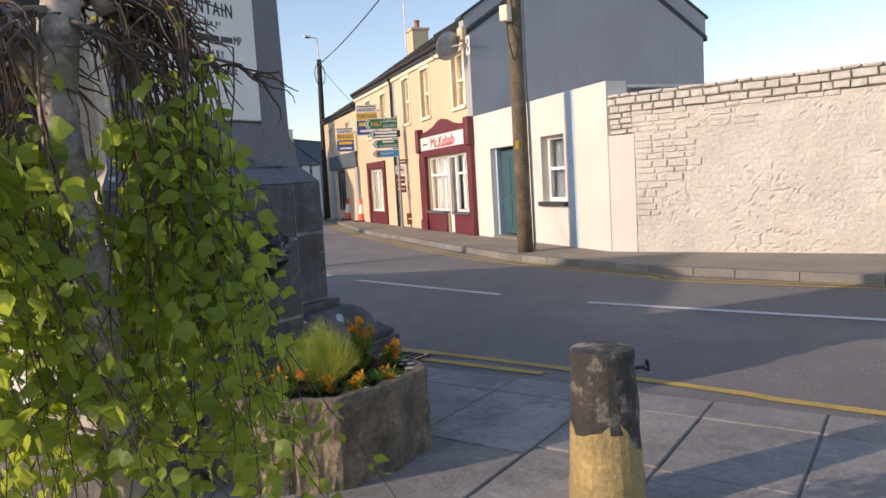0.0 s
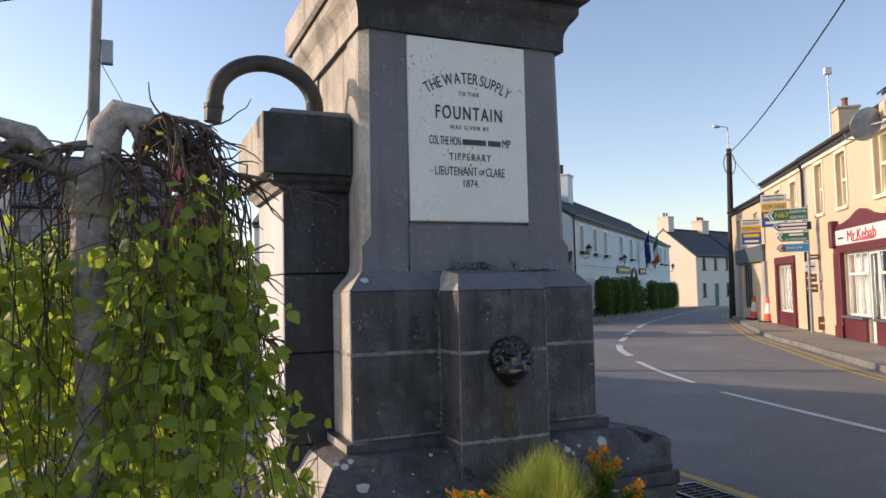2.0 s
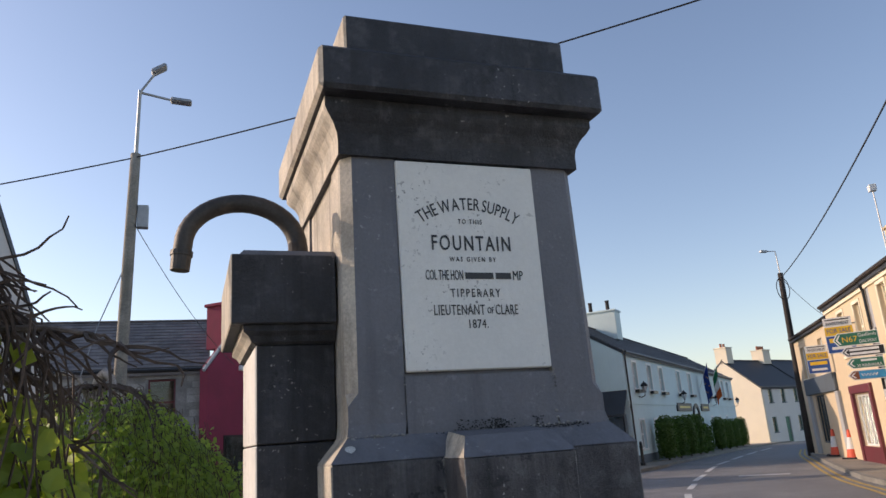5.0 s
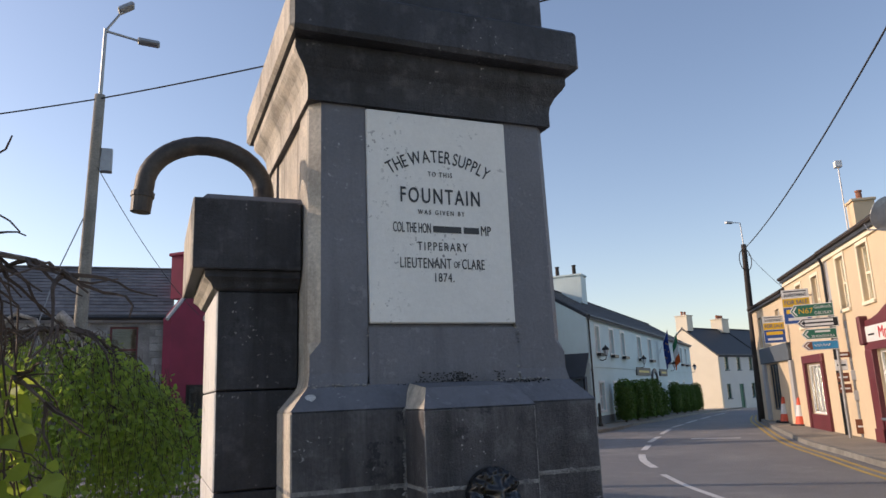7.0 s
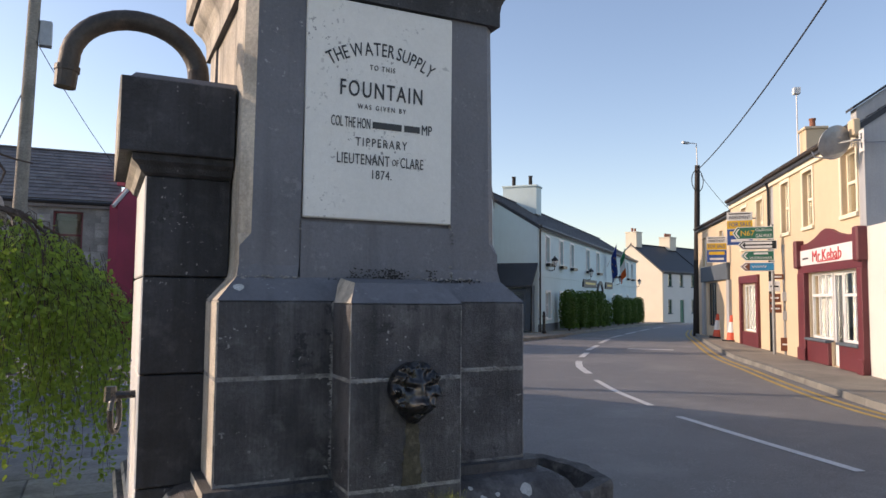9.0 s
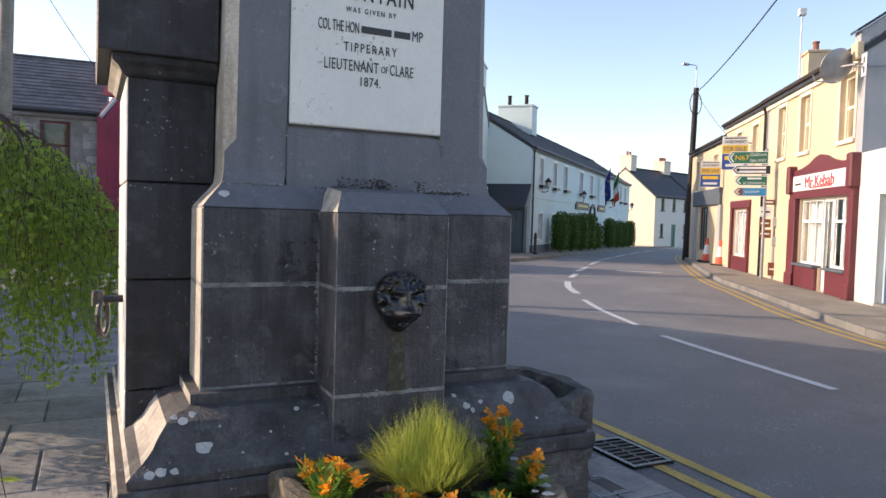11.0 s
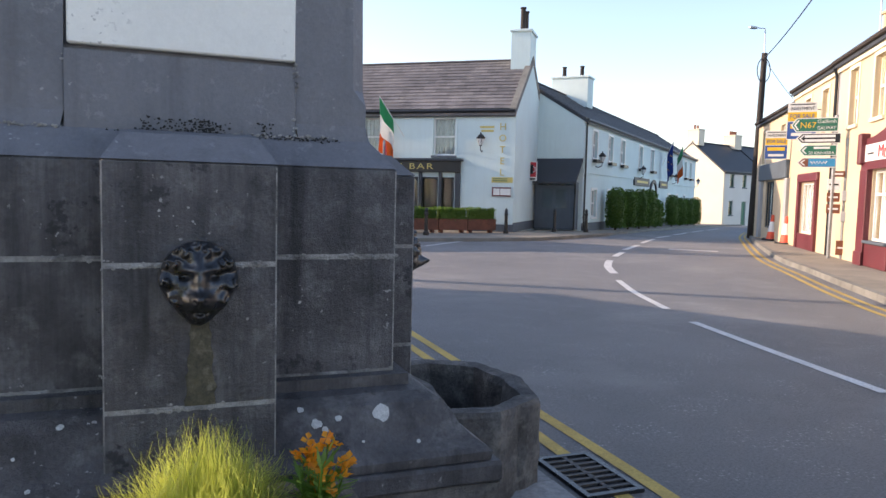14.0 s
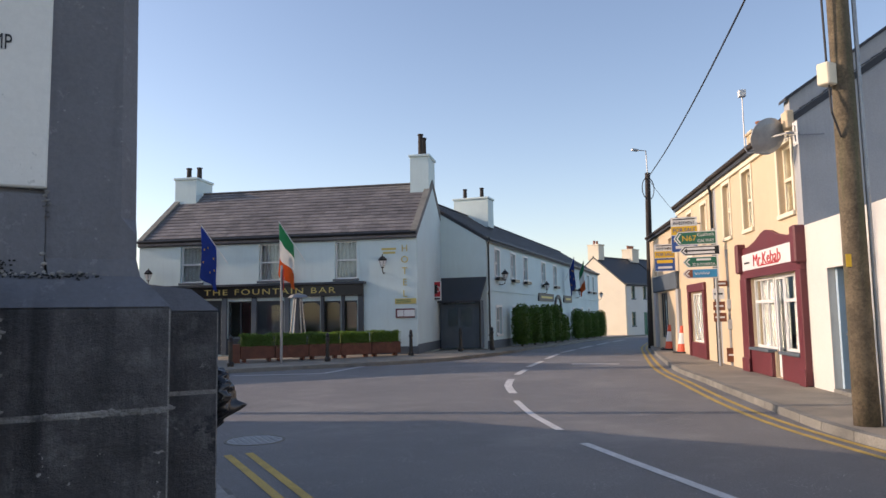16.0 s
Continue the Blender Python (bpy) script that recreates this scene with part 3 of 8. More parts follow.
# road markings
for i, pts in enumerate([[(5.64, 4.09), (5.27, 2.5), (4.98, 1.18)], [(4.75, -0.08), (4.66, -1.5), (4.6, -2.95)], [(4.53, -4.1), (4.42, -7)], [(5.98, 4.98), (6.55, 6.45), (7.25, 7.89)],
                         [(7.84, 8.87), (8.55, 10.15), (9.42, 11.35)], [(10.2, 12.3), (11.28, 13.5)], [(11.92, 14.3), (13.6, 16.0)], [(14.4, 16.9), (16.5, 19.0)], [(17.3, 19.9), (19.6, 22.0)],
                         [(20.8, 23.2), (24, 26.2)], [(25.4, 27.5), (29, 30.8)], [(30.5, 32.1), (35, 36.1)]]):
    painted_line("centre_line", pts, 0.11 if i < 4 else 0.16, M_WHITELINE, "white painted dash along the middle of the road")
painted_line("worn_line", [(13.5, 14.4), (14.5, 13.5)], 0.3, M_WHITELINE, "worn white mark across the lane")
painted_line("stop_line", [(4.3, 16.7), (6.45, 15.9)], 0.14, M_WHITELINE, "white line at the side street's mouth")
painted_line("edge_line", [(6.5, 15.9), (8.7, 18.1)], 0.12, M_WHITELINE, "white line at the side street's mouth")
painted_line("side_street_line", [(-6, 10.9), (0.4, 10.1)], 0.12, M_WHITELINE, "white line across the side street")
painted_line("side_street_line", [(-5, 14.4), (0.5, 13.4)], 0.12, M_WHITELINE, "white line across the side street")
painted_line("yellow_line", [(2.25, 5.6), (2.23, 3.9), (2.2, 2.0), (2.17, 0.4), (2.1, -1.0), (1.97, -2.3), (1.88, -3.2), (1.7, -9)], 0.085, M_YELLOWLINE, "worn yellow line beside the paving")
painted_line("yellow_line", [(2.02, 5.6), (2.02, 3.9), (2.0, 2.0), (1.95, 0.4), (1.92, -0.9)], 0.085, M_YELLOWLINE, "worn yellow line beside the paving")
YEL = [(30, 28.6), (22.6, 21.2), (14.6, 12.3), (11.45, 8.15), (9.2, 5.0), (7.95, 2.8), (6.86, 0), (6.35, -2.9), (5.8, -25)]
painted_line("yellow_line", YEL, 0.085, M_YELLOWLINE, "worn yellow line beside the kerb")
painted_line("yellow_line", [(x + 0.2, y - 0.08) for x, y in YEL], 0.085, M_YELLOWLINE, "worn yellow line beside the kerb")


def manhole(x, y, r):
    ob = thing("manhole_cover", pose(x, y, 0.0), "round iron manhole cover set in the asphalt", "manhole cover")
    part("frame", lathe(bmesh.new(), [(r, -0.02), (r, 0.008), (r * 0.93, 0.008), (r * 0.93, 0.003), (r * 0.9, 0.003)], 28), M_KERB, ob)
    bm = bmesh.new()
    lathe(bm, [(r * 0.9, -0.01), (r * 0.9, 0.006)], 28)
    for i in range(-4, 5):
        for k in range(-4, 5):
            if math.hypot(i, k) < 4.3:
                box(bm, i * r * 0.19 - r * 0.06, k * r * 0.19 - r * 0.06, 0.006, i * r * 0.19 + r * 0.06, k * r * 0.19 + r * 0.06, 0.012)
    part("lid", bm, M_GALV, ob)


manhole(2.5, 6.4, 0.36)


def grate(name, x0, y0, x1, y1, bars, label, cat, cross=False):
    ob = thing(name, pose((x0 + x1) / 2, (y0 + y1) / 2, 0.0), label, cat)
    w, h = (x1 - x0) / 2, (y1 - y0) / 2
    bm = bmesh.new()
    for a in ((-w, -h, -w + 0.03, h), (w - 0.03, -h, w, h), (-w + 0.03, -h, w - 0.03, -h + 0.03), (-w + 0.03, h - 0.03, w - 0.03, h)):
        box(bm, a[0], a[1], -0.01, a[2], a[3], 0.02)
    part("frame", bm, M_IRON, ob)
    # black plate under the bars; the pit's shade is put into its colour
    part("sump", bx(-w + 0.03, -h + 0.03, 0.001, w - 0.03, h - 0.03, 0.0075), M_BLACK, ob)
    bm = bmesh.new()
    for i in range(bars):
        yy = -h + 0.05 + (2 * h - 0.1) * (i + 0.5) / bars
        box(bm, -w + 0.03, yy - 0.011, 0.006, w - 0.03, yy + 0.011, 0.018)
    if cross:
        for i in range(bars):
            xx = -w + 0.05 + (2 * w - 0.1) * (i + 0.5) / bars
            box(bm, xx - 0.006, -h + 0.03, 0.006, xx + 0.006, h - 0.03, 0.017)
    else:
        box(bm, -0.012, -h + 0.03, 0.006, 0.012, h - 0.03, 0.017)
    part("grating", bm, M_PIPE, ob)


grate("gully_grate", 1.76, 0.22, 2.08, 0.74, 7, "rusty iron gully grate beside the yellow line", "drain")
grate("inspection_cover", 1.26, -0.08, 1.5, 0.2, 8, "small square iron cover set in the paving", "drain cover", True)


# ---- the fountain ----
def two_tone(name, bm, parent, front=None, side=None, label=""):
    """Dark painted stone whose west-turned faces take a second, paler material."""
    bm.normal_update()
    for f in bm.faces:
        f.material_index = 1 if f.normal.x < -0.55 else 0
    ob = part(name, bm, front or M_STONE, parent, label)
    ob.data.materials.append(side or M_PALESTONE)
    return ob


CY = 0.83
FOUNT = thing("fountain_monument", pose(0, 0, 0), "tall dark-painted stone fountain monument with a white inscribed panel", "monument")


def rough_block(x0, y0, z0, x1, y1, z1, cuts=14, amp=0.03, seed=0):
    bm = bmesh.new()
    box(bm, x0, y0, z0, x1, y1, z1)
    bmesh.ops.subdivide_edges(bm, edges=bm.edges[:], cuts=cuts, use_grid_fill=True)
    for v in bm.verts:
        n = Vector((v.co.x - (x0 + x1) / 2, v.co.y - (y0 + y1) / 2, 0)).normalized()
        k = noise.noise(v.co * 7 + Vector((seed, 0, 0))) + 0.5 * noise.noise(v.co * 19)
        v.co += n * amp * k
        if v.co.z > (z0 + z1) / 2:
            v.co.z -= amp * 0.3 * abs(noise.noise(v.co * 9))
    return bm


part("rock_base", rough_block(-1.07, -0.235, 0.0, 1.07, 1.89, 0.36), M_ROCK, FOUNT, "rough grey rock footing", smooth=False)
bm = bmesh.new()
box(bm, -1.09, -0.25, 0.362, 1.09, 1.91, 0.44, bevel=0.012)
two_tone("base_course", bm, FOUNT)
# swept base moulding
bm = bmesh.new()
prof = [(1.045, 0.443), (1.05, 0.475), (1.035, 0.49), (0.995, 0.515), (0.955, 0.555), (0.93, 0.60), (0.90, 0.64), (0.85, 0.67), (0.80, 0.68), (0.80, 0.722)]
rings = []
for h, z in prof:
    rings.append([bm.verts.new((sx * h, CY + sy * (h + 0.01), z)) for sx, sy in ((-1, -1), (1, -1), (1, 1), (-1, 1))])
for a, b in zip(rings, rings[1:]):
    for i in range(4):
        bm.faces.new((a[i], a[(i + 1) % 4], b[(i + 1) % 4], b[i]))
bm.faces.new(rings[0][::-1]), bm.faces.new(rings[-1])
two_tone("base_moulding", bm, FOUNT)
# plinth in two courses with a mortar core between
part("mortar", bx(-0.755, 0.0795, 0.70, 0.755, 1.58, 1.49), M_MORTAR, FOUNT, "pale crumbling mortar in the joints")
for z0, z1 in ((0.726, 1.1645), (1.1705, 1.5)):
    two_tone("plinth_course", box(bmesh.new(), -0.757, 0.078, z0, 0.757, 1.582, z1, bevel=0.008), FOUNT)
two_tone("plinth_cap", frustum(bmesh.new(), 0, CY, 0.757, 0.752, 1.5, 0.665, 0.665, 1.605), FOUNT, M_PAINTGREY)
# projecting spout blocks to the front and the street side
for rot in (0, 90):
    R_ = Matrix.Translation((0, CY, 0)) @ Matrix.Rotation(radians(rot), 4, "Z") @ Matrix.Translation((0, -CY, 0))
    for z0, z1 in ((0.1, 0.706), (0.711, 1.1645), (1.1705, 1.49)):
        bm = box(bmesh.new(), -0.25, -0.17, z0, 0.275, 0.3, z1, bevel=0.007)
        bmesh.ops.transform(bm, matrix=R_, verts=bm.verts[:])
        part("spout_block", bm, M_STONE, FOUNT)
    bm = bx(-0.2485, -0.1685, 0.2, 0.2735, 0.29, 1.485)
    bmesh.ops.transform(bm, matrix=R_, verts=bm.verts[:])
    part("mortar", bm, M_MORTAR, FOUNT)
    bm = bmesh.new()
    q = [(-0.25, -0.17, 1.492), (0.275, -0.17, 1.492), (0.275, 0.12, 1.492), (-0.25, 0.12, 1.492)]
    t = [(-0.2, -0.07, 1.58), (0.225, -0.07, 1.58), (0.225, 0.14, 1.605), (-0.2, 0.14, 1.605)]
    a, b = [bm.verts.new(p) for p in q], [bm.verts.new(p) for p in t]
    for i in range(4):
        bm.faces.new((a[i], a[(i + 1) % 4], b[(i + 1) % 4], b[i]))
    bm.faces.new(a[::-1]), bm.faces.new(b)
    bmesh.ops.transform(bm, matrix=R_, verts=bm.verts[:])
    two_tone("block_cap", bm, FOUNT, M_PAINTGREY)
# shaft: recessed core, corner piers with stopped chamfers, sill and head of the panel
part("shaft_core", bx(-0.6, 0.205, 1.6, 0.6, 1.46, 2.97), M_PAINTGREY, FOUNT)


def pier(sx, sy):
    """A corner pier: square foot, chamfered above."""
    bm = bmesh.new()
    h, w, c = 0.655, 0.27, 0.05
    rings = []
    for z, cc, f in ((1.603, 0.0, 0.012), (1.66, 0.0, 0.0), (1.74, 0.0, 0.0), (1.80, c, 0.0), (2.955, c, -0.012)):
        e = h + f
        p = [(e - cc, -e), (e, -e + cc), (e, -e + w), (e - w, -e + w), (e - w, -e)]
        rings.append([bm.verts.new((sx * x, CY - 0.022 * 0 - sy * (y), z)) for x, y in p])
    for a, b in zip(rings, rings[1:]):
        for i in range(5):
            bm.faces.new((a[i], a[(i + 1) % 5], b[(i + 1) % 5], b[i]))
    bm.faces.new(rings[0]), bm.faces.new(rings[-1])
    bmesh.ops.recalc_face_normals(bm, faces=bm.faces[:])
    return bm


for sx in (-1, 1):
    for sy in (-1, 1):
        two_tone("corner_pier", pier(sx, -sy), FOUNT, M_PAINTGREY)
for sy in (0, 1):
    M_ = Matrix.Translation((0, 2 * CY, 0)) @ Matrix.Scale(-1, 4, (0, 1, 0)) if sy else Matrix()
    bm = box(bmesh.new(), -0.383, 0.166, 1.603, 0.383, 0.4, 1.865)
    bmesh.ops.transform(bm, matrix=M_, verts=bm.verts[:])
    bmesh.ops.recalc_face_normals(bm, faces=bm.faces[:])
    part("panel_apron", bm, M_PAINTGREY, FOUNT)
bm = box(bmesh.new(), -0.655, CY - 0.36, 1.603, -0.6, CY + 0.36, 1.8)
part("side_apron", bm, M_PALESTONE, FOUNT)
# west face: pale panel with its frame
part("side_panel", bx(-0.63, CY - 0.37, 1.8, -0.598, CY + 0.37, 2.955), M_PALESTONE, FOUNT)
# cornice, cap and top block
bm = bmesh.new()
prof = [(0.662, 2.955), (0.662, 3.03), (0.668, 3.07), (0.69, 3.115), (0.72, 3.15), (0.735, 3.175), (0.735, 3.225)]
rings = []
for h, z in prof:
    rings.append([bm.verts.new((sx * h, CY + sy * (h + 0.004), z)) for sx, sy in ((-1, -1), (1, -1), (1, 1), (-1, 1))])
for a, b in zip(rings, rings[1:]):
    for i in range(4):
        bm.faces.new((a[i], a[(i + 1) % 4], b[(i + 1) % 4], b[i]))
bm.faces.new(rings[0][::-1]), bm.faces.new(rings[-1])
two_tone("cornice", bm, FOUNT, M_SHADESTONE)
two_tone("cap_slab", box(bmesh.new(), -0.775, -0.005, 3.228, 0.775, 1.665, 3.455, bevel=0.02), FOUNT, M_SHADESTONE)
two_tone("top_block", box(bmesh.new(), -0.625, 0.10, 3.45, 0.625, 1.56, 3.70, bevel=0.012), FOUNT, M_SHADESTONE)

# mortar crumbs in the open joints and black crust on the ledges
def crumbs(name, runs, material, label, size, step, keep, seed):
    rnd = random.Random(seed)
    bm = bmesh.new()
    for a, b in runs:
        a, b = Vector(a), Vector(b)
        n = int((b - a).length / step)
        for i in range(n):
            p = a.lerp(b, (i + rnd.random()) / n)
            if noise.noise(p * 5 + Vector((seed, 0, 0))) + rnd.uniform(-0.25, 0.25) < keep:
                continue
            r = size * rnd.uniform(0.35, 1.0)
            m_ = Matrix.Translation(p + Vector((rnd.gauss(0, 0.004), 0, rnd.gauss(0, 0.004)))) @ Matrix.Diagonal((r * rnd.uniform(0.8, 2.0), r * 0.5, r, 1))
            bmesh.ops.create_icosphere(bm, subdivisions=1, radius=1.0, matrix=m_)
    part(name, bm, material, FOUNT, label, kind="stuff")


crumbs("mortar", [((-0.75, 0.078, 1.167), (-0.25, 0.078, 1.167)), ((0.275, 0.078, 1.167), (0.75, 0.078, 1.167)), ((-0.25, -0.17, 1.167), (0.275, -0.17, 1.167)), ((-0.25, -0.17, 0.709), (0.275, -0.17, 0.709)),
                         ((-0.252, 0.076, 0.73), (-0.252, 0.076, 1.5)), ((0.277, 0.076, 0.73), (0.277, 0.076, 1.5)), ((-0.75, 0.076, 0.724), (0.75, 0.076, 0.724)), ((0.76, 0.1, 1.167), (0.76, 1.5, 1.167))],
       M_MORTAR, "crumbling pale mortar along the joints", 0.008, 0.005, -0.1, 4)
crumbs("mortar", [((0.384, 0.164, 1.61), (0.384, 0.164, 1.88)), ((-0.384, 0.164, 1.61), (-0.384, 0.164, 1.88)), ((-0.66, 0.158, 1.607), (0.66, 0.158, 1.607))], M_MORTAR, "pale mortar on the ledge", 0.007, 0.006, 0.05, 6)
crumbs("black_crust", [((-0.15, 0.163, 1.612 + 0.012 * k), (0.3, 0.163, 1.612 + 0.012 * k)) for k in range(4)] + [((-0.3, 0.150, 1.6), (0.6, 0.150, 1.6))], M_GRIME, "black lichen crust along the foot of the panel", 0.0042, 0.004, 0.0, 8)

# inscribed panel
PANEL = part("inscribed_panel", box(bmesh.new(), -0.374, 0.172, 1.885, 0.384, 0.21, 2.945, bevel=0.006), M_PLAQUE, FOUNT, "white-painted panel with black lettering, paint chipped")
YF = 0.171


def arch_words(body, r, zc, size, width):
    """Words set round an arc, each letter with its own advance."""
    bm = bmesh.new()
    adv, glyphs = 0.0, []
    for ch in body:
        if ch == " ":
            adv += size * 0.16
            continue
        t = text_mesh(ch, size, depth=0.002)
        w = max(v.co.x for v in t.verts) - min(v.co.x for v in t.verts)
        glyphs.append((t, adv + w / 2))
        adv += w + size * 0.11
    k = width / adv
    for t, x in glyphs:
        a = (x - adv / 2) * k / r
        m = Matrix.Translation((0.005 + r * math.sin(a), YF, zc + r * math.cos(a))) @ Matrix.Rotation(a, 4, "Y") @ Matrix.Rotation(radians(90), 4, "X") @ Matrix.Diagonal((k, 1, 1, 1))
        bmesh.ops.transform(t, matrix=m, verts=t.verts[:])
        me = bpy.data.meshes.new("letter")
        t.to_mesh(me), t.free()
        bm.from_mesh(me)
        bpy.data.meshes.remove(me)
    return bm


part("lettering", arch_words("THE WATER SUPPLY", 0.50, 2.222, 0.094, 0.58), M_BLACK, PANEL)
lettering("TO THIS", 0.036, 0.005, YF, 2.630, M_BLACK, PANEL, width=0.13, depth=0.002, spacing=1.35)
lettering("FOUNTAIN", 0.11, 0.005, YF, 2.513, M_BLACK, PANEL, width=0.425, depth=0.003, spacing=1.25, bold=0.006)
lettering("WAS GIVEN BY", 0.034, 0.005, YF, 2.432, M_BLACK, PANEL, width=0.25, depth=0.002, spacing=1.5)
lettering("COL THE HON", 0.072, -0.152, YF, 2.349, M_BLACK, PANEL, width=0.195, depth=0.002)
for a, b in ((-0.043, 0.108), (0.122, 0.205)):
    part("lettering_bar", bx(a, YF - 0.002, 2.333, b, YF + 0.01, 2.365), M_BLACK, PANEL)
lettering("MP", 0.072, 0.243, YF, 2.349, M_BLACK, PANEL, width=0.055, depth=0.002)
lettering("TIPPERARY", 0.06, 0.005, YF, 2.259, M_BLACK, PANEL, width=0.265, depth=0.002, spacing=1.35)
lettering("LIEUTENANT", 0.073, -0.087, YF, 2.174, M_BLACK, PANEL, width=0.265, depth=0.002, spacing=1.1)
lettering("OF", 0.045, 0.077, YF, 2.172, M_BLACK, PANEL, width=0.034, depth=0.002)
lettering("CLARE", 0.073, 0.165, YF, 2.174, M_BLACK, PANEL, width=0.122, depth=0.002, spacing=1.1)
lettering("1874.", 0.062, 0.005, YF, 2.105, M_BLACK, PANEL, width=0.1, depth=0.002, spacing=1.1)

# pump pedestal on the west side with its head block and bent spout
PED = thing("pump_pedestal", pose(-0.9, CY, 0), "dark stone pump pedestal joined to the monument with an iron spout", "pump")


def rel(bm, o=(-0.9, CY, 0)):
    bmesh.ops.translate(bm, vec=(-o[0], -o[1], -o[2]), verts=bm.verts[:])
    return bm


for z0, z1 in ((0.06, 0.66), (0.666, 1.16), (1.166, 1.60), (1.606, 2.06)):
    two_tone("pedestal_course", rel(box(bmesh.new(), -1.035, 0.42, z0, -0.66, 1.24, z1, bevel=0.006)), PED, M_SHADESTONE, M_LIMEWASH)
bm = bmesh.new()
prof = [(0.0, 2.062), (0.02, 2.075), (0.035, 2.10), (0.06, 2.12), (0.06, 2.15)]
rings = []
for h, z in prof:
    rings.append([bm.verts.new(p) for p in ((-1.035 - h, 0.42 - h, z), (-0.66, 0.42 - h, z), (-0.66, 1.24 + h, z), (-1.035 - h, 1.24 + h, z))])
for a, b in zip(rings, rings[1:]):
    for i in range(4):
        bm.faces.new((a[i], a[(i + 1) % 4], b[(i + 1) % 4], b[i]))
bm.faces.new(rings[0][::-1]), bm.faces.new(rings[-1])
two_tone("moulding", rel(bm), PED, M_SHADESTONE)
two_tone("head_block", rel(box(bmesh.new(), -1.155, 0.33, 2.152, -0.66, 1.33, 2.485, bevel=0.006)), PED, M_SHADESTONE)
two_tone("head_cap", rel(frustum(bmesh.new(), -0.87, CY, 0.25, 0.46, 2.487, 0.22, 0.42, 2.525)), PED, M_PAINTGREY)
# spout: a bent pipe that rises from the head block and turns down to the west
arc = [(-0.80, 0.62, 2.50), (-0.80, 0.62, 2.60)]
for i in range(0, 19):
    a = math.pi * i / 18
    arc.append((-0.80 - 0.285 + 0.285 * math.cos(a), 0.62, 2.60 + 0.235 * math.sin(a)))
arc += [(-1.376, 0.62, 2.56), (-1.38, 0.62, 2.52)]
spout = part("spout", rel(tube(bmesh.new(), arc, 0.052, 0.045, 14)), M_PIPE, PED, "bent brown iron water pipe", smooth=True)
bm = tube(bmesh.new(), [(-1.377, 0.62, 2.545), (-1.383, 0.62, 2.47)], 0.05, 0.047, 14)
tube(bm, [(-1.375, 0.62, 2.57), (-1.377, 0.62, 2.545)], 0.055, 0.055, 14)
part("spout_collar", rel(bm), M_PIPE, PED, smooth=False)
# lever tap on the west face
bm = bmesh.new()
tube(bm, [(-1.03, 0.6, 1.06), (-1.16, 0.6, 1.06)], 0.018, 0.018, 8)
tube(bm, [(-1.14, 0.6, 1.10), (-1.14, 0.6, 1.03)], 0.026, 0.03, 8)
part("tap", rel(bm), M_IRON, PED, "black iron push tap")
bm = bmesh.new()
ringpts = [(-1.12 + 0.02 * math.sin(a), 0.6 + 0.035 * math.sin(a), 0.975 + 0.085 * math.cos(a)) for a in [2 * math.pi * i / 14 for i in range(15)]]
tube(bm, ringpts, 0.014, 0.014, 6)
part("tap_ring", rel(bm), M_IRON, PED)


